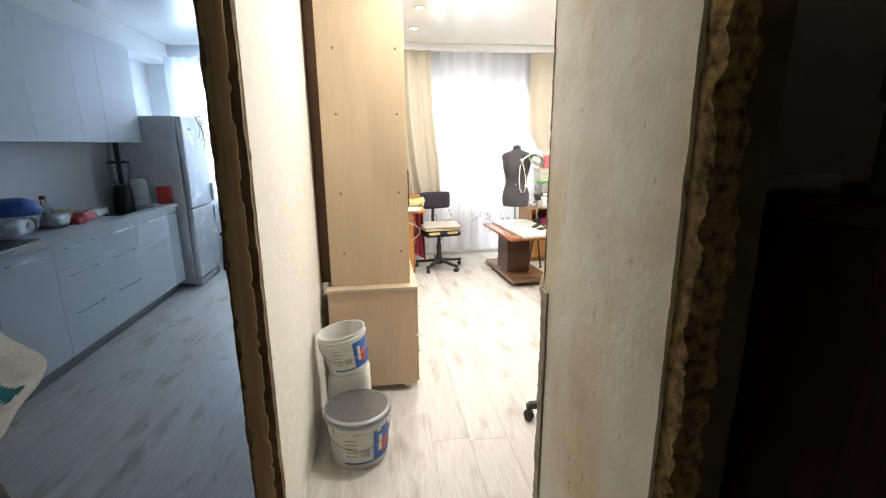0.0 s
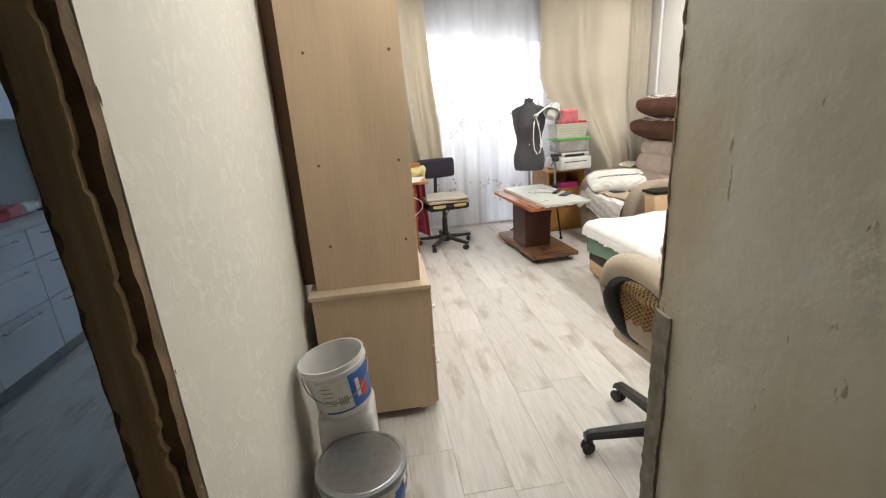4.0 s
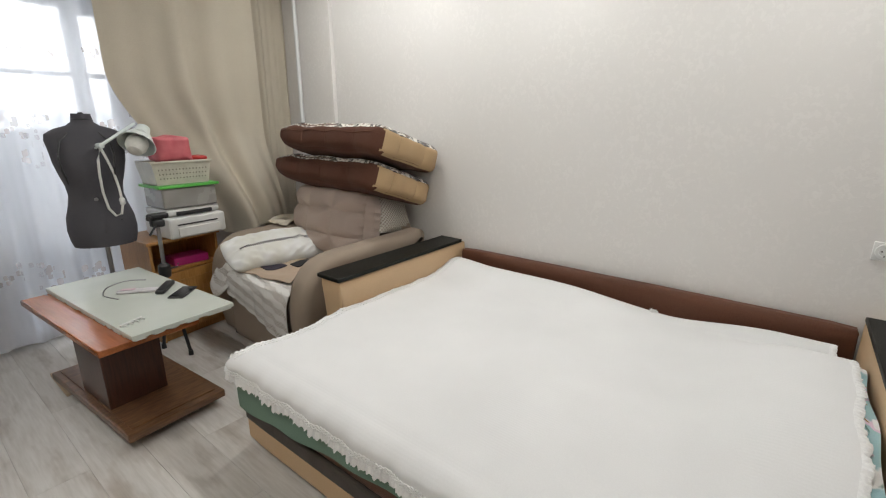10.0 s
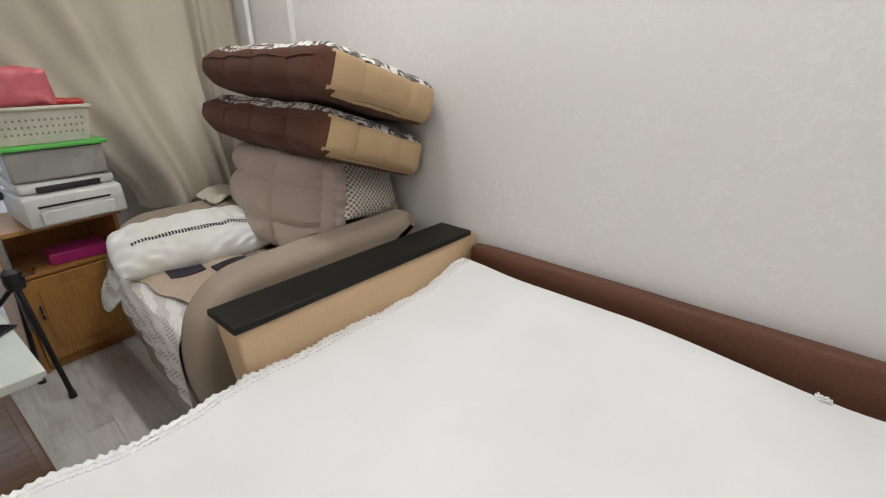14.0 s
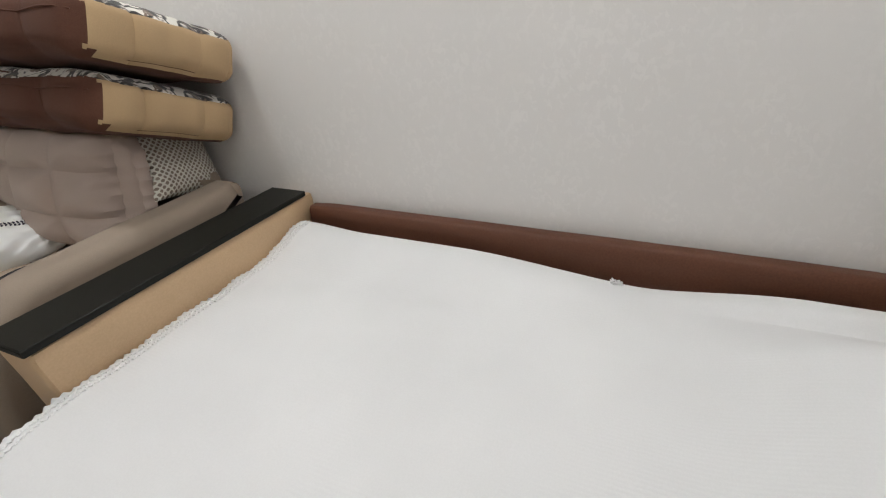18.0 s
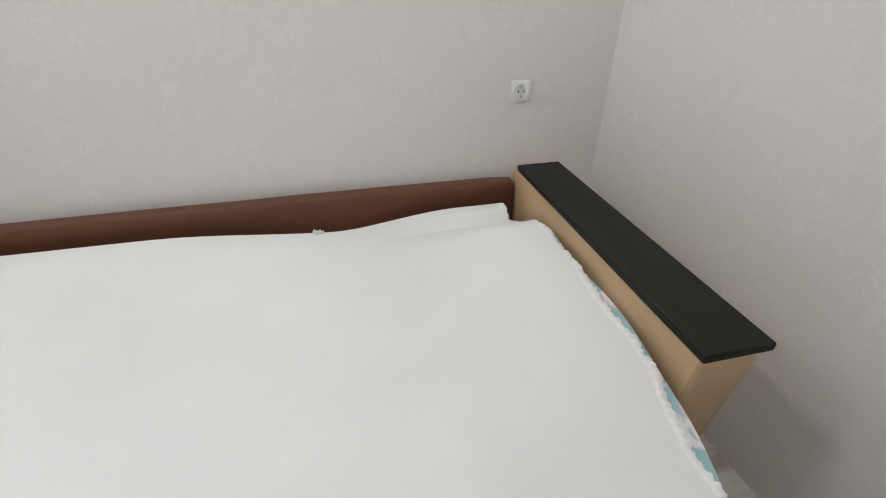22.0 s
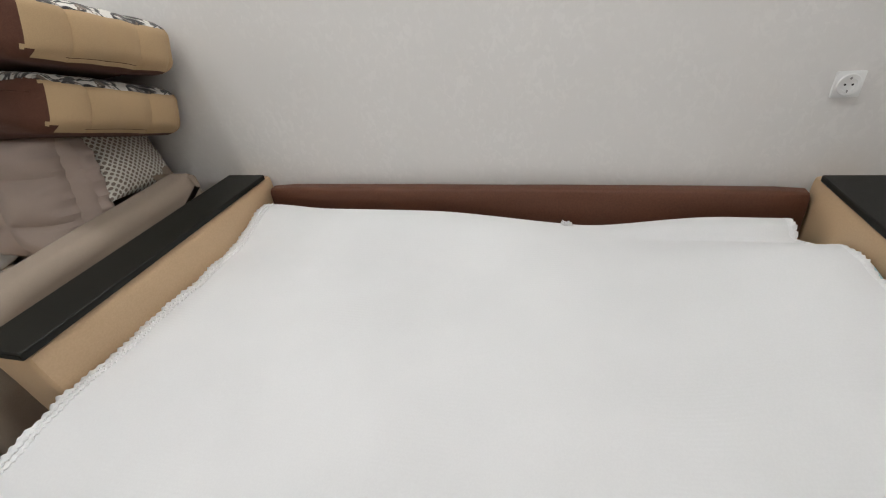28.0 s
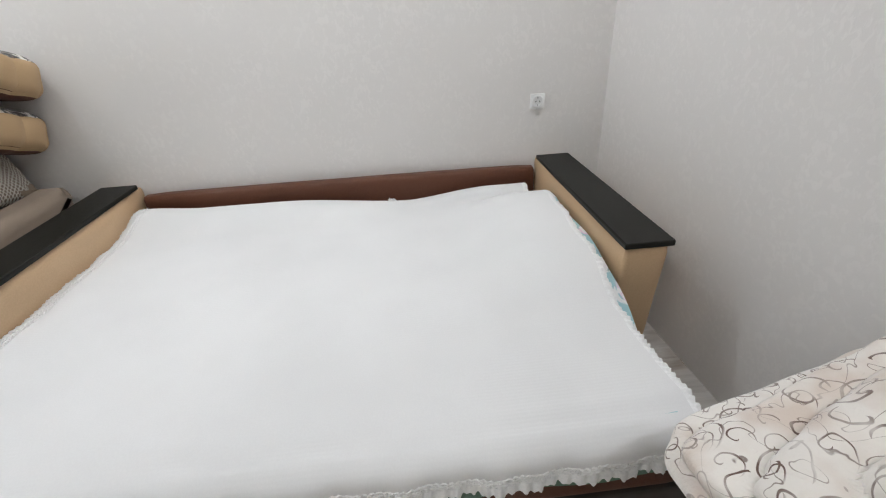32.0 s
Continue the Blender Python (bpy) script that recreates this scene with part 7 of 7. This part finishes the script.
for i, (y0, y1, n) in enumerate(units):
    u = thing("kitchen_cabinet", "pale blue-grey kitchen base cabinet with %s" % ("one door" if n == 1 else "%d drawers" % n), "cabinet", group="kitchen base cabinets")
    part("body", box((-2.24, y0 + 0.002, 0.10), (KX - 0.02, y1 - 0.002, 0.868), 0.001), FRAME_WHITE, u)
    part("plinth", box((-2.20, y0 + 0.002, 0.0), (KX - 0.06, y1 - 0.002, 0.098)), METAL_GREY, u)
    zs = {1: [(0.105, 0.864)], 2: [(0.105, 0.60), (0.604, 0.864)], 3: [(0.105, 0.42), (0.424, 0.68), (0.684, 0.864)]}[n]
    for z0, z1 in zs:
        d = part("front", box((KX - 0.018, y0 + 0.003, z0), (KX, y1 - 0.003, z1), 0.002), KITCHEN_FRONT, u)
        a, b = y0 + 0.5 * (y1 - y0) - 0.28 * (y1 - y0), y0 + 0.5 * (y1 - y0) + 0.28 * (y1 - y0)
        part("handle", tube([(KX, a, z1 - 0.045), (KX + 0.026, a, z1 - 0.045), (KX + 0.026, b, z1 - 0.045), (KX, b, z1 - 0.045)], 0.005, 8), CHROME, d)
for i, (y0, y1) in enumerate(((2.75, 3.25), (3.25, 3.75), (3.75, 4.254), (4.254, 4.584), (4.584, 5.13))):
    u = thing("wall_cabinet", "pale blue-grey handleless kitchen wall cabinet", "cabinet", group="kitchen wall cabinets")
    part("body", box((-2.245, y0 + 0.0005, 1.504), (-1.925, y1 - 0.0005, 2.36), 0.0005), KITCHEN_FRONT, u)
    part("door", box((-1.923, y0 + 0.0012, 1.500), (-1.905, y1 - 0.0012, 2.362), 0.001), KITCHEN_FRONT, u)
top = thing("worktop", "light grey kitchen worktop", "worktop")
part("slab", box((-2.245, 2.3, 0.869), (KX + 0.02, 5.128, 0.907), 0.004), COUNTER, top)
structure("splashback", box((-2.249, 2.3, 0.908), (-2.243, 5.13, 1.498)), WALL_KITCHEN, "pale splashback panel", "splashback")
tagged(link("hob", box((-2.15, 4.27, 0.9075), (-1.74, 4.86, 0.914), 0.003), OLIVE), "black glass hob in the worktop", "hob")
tagged(link("sink", box((-2.06, 2.45, 0.9075), (-1.70, 3.285, 0.918), 0.006), BLACK_PLASTIC), "black sink set in the worktop", "sink")
fr = thing("fridge", "white fridge freezer at the end of the worktop", "fridge")
part("cabinet", box((-2.235, 5.16, 0.03), (-1.60, 5.76, 1.755), 0.012), FRIDGE_WHITE, fr)
d1 = part("door_upper", soft((-1.598, 5.16, 0.835), (-1.53, 5.76, 1.755), 0.025, 8), FRIDGE_WHITE, fr)
d2 = part("door_lower", soft((-1.598, 5.16, 0.09), (-1.53, 5.76, 0.827), 0.025, 8), FRIDGE_WHITE, fr)
part("plinth", box((-1.64, 5.18, 0.0), (-1.545, 5.74, 0.078), 0.012), FRIDGE_WHITE, fr)
part("badge", box((-1.5305, 5.27, 1.615), (-1.5285, 5.36, 1.64), 0.001), METAL_GREY, d1)
for z0 in (0.60, 0.86):
    part("handle", soft((-1.531, 5.70, z0), (-1.505, 5.735, z0 + 0.20), 0.010, 6), FRIDGE_WHITE, d1 if z0 > 0.8 else d2)
vine = bmesh.new()
for k in range(16):
    x0, y0 = -1.56 + random.uniform(-0.05, 0.03), 5.46 + random.uniform(0, 0.28)
    tube([(x0, y0, 1.762), (x0 + 0.06, y0 + 0.01, 1.77 + random.uniform(-0.02, 0.04)), (x0 + 0.10 + random.uniform(-0.02, 0.03), y0 + 0.02, 1.65 + random.uniform(-0.1, 0.05)), (x0 + 0.10 + random.uniform(-0.03, 0.04), y0, 1.42 + random.uniform(-0.12, 0.12))], 0.0025, 5, vine)
tagged(link("dry_vine", vine, stuff("dry_stems", (0.05, 0.05, 0.04))), "dark dry trailing stems hanging from the fridge", "plant")
# things on the worktop
blend = thing("blender_jug", "dark kitchen blender with glass jug", "blender", pose(-2.06, 4.96, 0.9085))
part("motor_base", lathe([(0.0, 0.0), (0.09, 0.0), (0.092, 0.03), (0.075, 0.16), (0.06, 0.20), (0.0, 0.20)], 24), BLACK_PLASTIC, blend)
part("jug", lathe([(0.055, 0.201), (0.075, 0.28), (0.088, 0.40), (0.085, 0.40), (0.072, 0.285), (0.05, 0.21)], 24), CLEAR, blend, "smoky glass jug")
part("jug_lid", lathe([(0.0, 0.425), (0.05, 0.425), (0.088, 0.415), (0.09, 0.401), (0.0, 0.401)], 24), BLACK_PLASTIC, blend)
part("spindle", tube([(0.0, 0.0, 0.21), (0.0, 0.0, 0.62)], 0.02, 10), BLACK_PLASTIC, blend)
tagged(link("kettle", lathe([(0.0, 0.0), (0.075, 0.0), (0.078, 0.02), (0.066, 0.19), (0.05, 0.215), (0.0, 0.22)], 24, m=Matrix.Translation((-1.955, 5.035, 0.9085)) @ Matrix.Scale(1.15, 4)), WHITE_PLASTIC), "white kettle on the worktop", "kettle")
tagged(link("red_packet", box((-1.80, 5.03, 0.9085), (-1.69, 5.11, 1.075), 0.004), stuff("red_carton", (0.62, 0.05, 0.03), rough=0.5)), "bright red packet by the fridge", "packet")
bl = thing("water_filter_jug", "clear water jug with a broad blue lid", "jug", pose(-2.085, 3.66, 0.9085))
part("body", lathe([(0.0, 0.0), (0.115, 0.0), (0.13, 0.02), (0.145, 0.11), (0.14, 0.11), (0.0, 0.10)], 28), CLEAR, bl)
part("lid", lathe([(0.0, 0.225), (0.06, 0.220), (0.115, 0.195), (0.148, 0.15), (0.152, 0.125), (0.146, 0.111), (0.0, 0.111)], 32), stuff("blue_plastic", (0.04, 0.13, 0.46), (0.03, 0.10, 0.40), rough=0.3), bl)
bt = thing("bottle", "plastic bottle with red cap", "bottle", pose(-2.03, 3.86, 0.9085))
part("body", lathe([(0.0, 0.0), (0.04, 0.0), (0.042, 0.12), (0.018, 0.16), (0.016, 0.19), (0.0, 0.19)], 20), CLEAR, bt)
part("cap", lathe([(0.0, 0.215), (0.018, 0.215), (0.019, 0.191), (0.0, 0.191)], 16), RED, bt)
MILKY = stuff("clear_film", (0.62, 0.66, 0.70), scale=12, rough=0.12, bump=0.9, bscale=30)
for i, (x, y, s, mat, lab, cat) in enumerate(((-2.00, 4.00, 0.075, TAN_CLOTH, "brown paper food bag", "bag"), (-1.90, 4.05, 0.06, PINK_BAG, "pink food packet in clear film", "packet"), (-1.92, 4.22, 0.055, PAPER, "crumpled white food bag", "bag"), (-1.86, 3.90, 0.045, RED, "small red packet", "packet"), (-1.95, 4.34, 0.05, stuff("pale_pink_film", (0.60, 0.42, 0.40), rough=0.3), "pale pink wrapped packet", "packet"), (-1.93, 3.78, 0.075, MILKY, "clear crumpled bag", "bag"), (-1.98, 3.45, 0.085, MILKY, "clear crumpled bag", "bag"))):
    tagged(link("food_packet", soft((x - s, y - s * 1.3, 0.9085), (x + s, y + s * 1.3, 0.9085 + s * 1.2), s * 0.4, 10, 0, s * 0.25, 18), mat), lab + " on the worktop", cat, "food on the worktop")
for y in (3.52, 3.60):
    tagged(link("tin_can", lathe([(0.0, 0.0), (0.036, 0.0), (0.036, 0.07), (0.0, 0.07)], 20, m=pose(-1.96, y, 0.946, 60, 0, 40)), METAL_GREY), "small metal tin lying on the worktop", "tin")

# radiator and sill under the kitchen window
rad = thing("radiator", "white ribbed radiator under the kitchen window", "radiator", pose(-1.45, 6.10, 0.0))
for i in range(11):
    part("rib", soft((i * 0.08, 0.0, 0.14), (0.068 + i * 0.08, 0.085, 0.66), 0.026, 6), FRAME_WHITE, rad)
part("top_pipe", tube([(-0.05, 0.042, 0.62), (0.90, 0.042, 0.62)], 0.014, 10), FRAME_WHITE, rad)
part("low_pipe", tube([(-0.05, 0.042, 0.18), (0.90, 0.042, 0.18)], 0.014, 10), FRAME_WHITE, rad)
for x in (0.10, 0.75):
    part("foot", box((x, 0.02, 0.0), (x + 0.03, 0.065, 0.145), 0.004), FRAME_WHITE, rad)
stool = thing("stool", "dark blue stool beside the fridge", "stool", pose(-1.38, 5.93, 0.0))
part("seat", soft((-0.15, -0.14, 0.42), (0.15, 0.14, 0.46), 0.015, 8), stuff("dark_blue_paint", (0.03, 0.06, 0.10), rough=0.5), stool)
for sx in (-1, 1):
    for sy in (-1, 1):
        part("leg", tube([(sx * 0.12, sy * 0.11, 0.42), (sx * 0.14, sy * 0.13, 0.0)], 0.013, 8), bpy.data.materials["dark_blue_paint"], stool)

# ---- passage: sack on a box, storeroom clutter ----
tagged(link("storage_chest", box((-1.1, 0.60, 0.0), (-0.36, 1.15, 0.70), 0.01), ROUGH_WOOD), "worn wooden chest standing in the passage", "chest")
tagged(link("black_bag", soft((-0.95, 0.92, 0.701), (-0.34, 1.16, 0.868), 0.08, 24, 0.01, 0.014, 9), BLACK_CLOTH), "black bag lying on the chest", "bag")
tagged(link("white_slat", box((-0.22, -0.012, -0.004), (0.22, 0.012, 0.004), 0.002, m=pose(-0.42, 0.79, 0.83, 0, 10, 8)), WHITE_PLASTIC), "white plastic slat leaning on the black bag", "slat")
tagged(link("carton", box((-0.62, 0.64, 0.701), (-0.34, 0.775, 0.775), 0.004), stuff("brown_card", (0.34, 0.21, 0.10), (0.28, 0.17, 0.08), scale=12, rough=0.8)), "brown card box on the chest", "box")
sack = thing("woven_sack", "crumpled glossy white plastic sack with a teal stripe", "sack", pose(0, 0, 0))
SACK_RIM = [(-0.110, 1.160), (-0.150, 1.200), (-0.185, 1.243), (-0.235, 1.268), (-0.36, 1.295), (-0.54, 1.27), (-0.66, 1.14), (-0.64, 0.96), (-0.46, 0.874), (-0.335, 0.905), (-0.255, 0.965), (-0.205, 1.030), (-0.152, 1.098)]
SACK_MID = Vector((-0.42, 1.10))


def sack_rim(a):
    """The sack's outline: a closed curve through its corners."""
    n = len(SACK_RIM)
    f = (a % 1.0) * n
    i, t = int(f) % n, f - int(f)
    p0, p1, p2, p3 = (Vector(SACK_RIM[(i + d) % n]) for d in (-1, 0, 1, 2))
    return 0.5 * ((2 * p1) + (p2 - p0) * t + (2 * p0 - 5 * p1 + 4 * p2 - p3) * t * t + (3 * p1 - p0 - 3 * p2 + p3) * t ** 3)


def sack_point(a, t, side):
    r = sack_rim(a)
    p = SACK_MID + (r - SACK_MID) * t
    y = 0.945 + side * 0.085 * max(0.0, 1 - t ** 3.0) ** 0.75
    c = Vector((p.x, y, p.y))
    crush = abs(noise.noise(c * 11)) ** 0.7 * 0.040 + abs(noise.noise(c * 27 + Vector((4, 1, 2)))) ** 0.7 * 0.020 + noise.noise(c * 70) * 0.003
    seam = 0.010 * math.sin(t * 30) * smooth((t - 0.80) / 0.15)
    return c + Vector((noise.noise(c * 17) * 0.006, side * (seam * 0.5 - crush) * min(1.0, (1 - t) * 14), noise.noise(c * 15 + Vector((9, 0, 0))) * 0.006))


def sack_sheet(stripe):
    bm = bmesh.new()
    na, nt = 168, 44
    line = Vector((0.66, -0.75))
    off = Vector((0.75, 0.66))
    for side in (-1, 1):
        g = [[None] * (nt + 1) for _ in range(na)]
        for i in range(na):
            for j in range(nt + 1):
                g[i][j] = sack_point(i / na, 0.02 + 0.98 * (j / nt) ** 0.8, side)
        vs = {}

        def vert(i, j):
            if (i, j) not in vs:
                vs[(i, j)] = bm.verts.new(g[i][j])
            return vs[(i, j)]
        for i in range(na):
            for j in range(nt):
                q = ((i, j), ((i + 1) % na, j), ((i + 1) % na, j + 1), (i, j + 1))
                c = sum((g[a][b] for a, b in q), Vector()) / 4
                d = Vector((c.x + 0.205, c.z - 1.170))
                on = abs(d.dot(off)) < 0.016 and d.dot(line) < 0.075 and side < 0
                if on == stripe:
                    bm.faces.new([vert(a, b) for a, b in q])
    return bm


WOVEN = cloth("woven_polypropylene", (0.88, 0.87, 0.85), (0.80, 0.79, 0.77), weave=260, rough=0.22, bump=0.7, wrinkle=38, translucent=0.6)
part("sack_body", sack_sheet(False), WOVEN, sack)
part("stripe", sack_sheet(True), cloth("teal_print", (0.02, 0.36, 0.46), weave=260, rough=0.3, translucent=0.25), sack, "teal stripe")
# The cabinet's near-black wood stands in for the storeroom's shade.
cab = thing("store_cabinet", "dark red wooden cabinet, storeroom shade put into its near-black colour", "cabinet")
part("body", box((1.12, 0.35, 0.0), (1.9, 1.20, 1.335), 0.01), SHADE_DARK_RED, cab)
part("top", box((1.10, 0.33, 1.336), (1.92, 1.22, 1.365), 0.006), SHADE_DARK_RED, cab)
tagged(link("green_box", box((1.22, 0.45, 1.366), (1.55, 0.95, 1.525), 0.01), stuff("dark_green_card", (0.05, 0.055, 0.042), rough=0.7)), "dark green box on the cabinet", "box")
tagged(link("orange_box", box((1.24, 0.55, 1.526), (1.55, 0.98, 1.75), 0.01), stuff("rust_card", (0.22, 0.075, 0.022), rough=0.7)), "rust orange box on the stack", "box")
tagged(link("paper_roll", tube([(1.12, 1.05, 1.386), (1.20, 0.98, 1.386)], 0.020, 12), stuff("grey_paper", (0.20, 0.18, 0.15), rough=0.8)), "short pale roll lying on the cabinet", "roll")

# ---- embroidery on the tulle ----
flowers = bmesh.new()
rng = random.Random(5)


def sprig(cx, cz, s):
    u = (cx - 0.75) / 1.87
    y = net(u, 0.5)[1] - 0.004
    for k in range(5):
        a = rng.uniform(0, math.tau)
        r = s * rng.uniform(0.3, 1.0)
        px, pz = cx + r * math.cos(a), cz + r * math.sin(a)
        w = s * rng.uniform(0.22, 0.40)
        vs = [flowers.verts.new((px + w * math.cos(b) * (1 if j % 2 else 0.7), y, pz + w * math.sin(b))) for j, b in enumerate([i * math.tau / 8 for i in range(8)])]
        flowers.faces.new(vs)


for i in range(17):
    sprig(0.98 + i * 0.088 + rng.uniform(-0.02, 0.02), 1.79 + rng.uniform(-0.03, 0.03), 0.035)
for i in range(60):
    sprig(rng.uniform(0.98, 2.5), 1.1 + 0.35 * rng.random() ** 0.8, 0.05)
for i in range(30):
    sprig(rng.uniform(0.98, 2.6), 0.45 + rng.uniform(-0.10, 0.12), 0.06)
fl = link("embroidery", flowers, PETAL, tulle, "pale pink embroidered flowers")
fl["kind"] = "stuff"

# ---- laminate boards, last ----


def boards(floor_name, label, x0, x1, y0, y1, w, length, seed):
    r = random.Random(seed)
    owner = thing(floor_name, label, "floor")
    owner["kind"] = "structure"
    cache = {}
    x = x0
    row = 0
    while x < x1 - 0.01:
        wx = min(w, x1 - x)
        y = y0 - r.uniform(0.1, length - 0.15)
        while y < y1 - 0.01:
            a, b = max(y, y0), min(y + length, y1)
            if b - a > 0.02:
                key = (round(wx, 3), round(b - a, 3))
                if key not in cache:
                    bm = box((0.0003, 0.0003, -0.0100), (wx - 0.0003, b - a - 0.0003, 0.0), 0.0008, 1)
                    me = bpy.data.meshes.new("plank")
                    bm.to_mesh(me)
                    bm.free()
                    me.materials.append(FLOOR)
                    cache[key] = me
                ob = new("plank", cache[key])
                ob.parent = owner
                ob.location = (x, a, 0.0)
            y += length
        x += wx
        row += 1


boards("floor_room", "whitewashed oak laminate boards of the room", 0.009, XE, 1.684, YN, 0.193, 1.29, 3)
boards("floor_kitchen", "whitewashed oak laminate boards of the kitchen", -2.25, -0.088, 1.684, YN, 0.193, 1.29, 4)
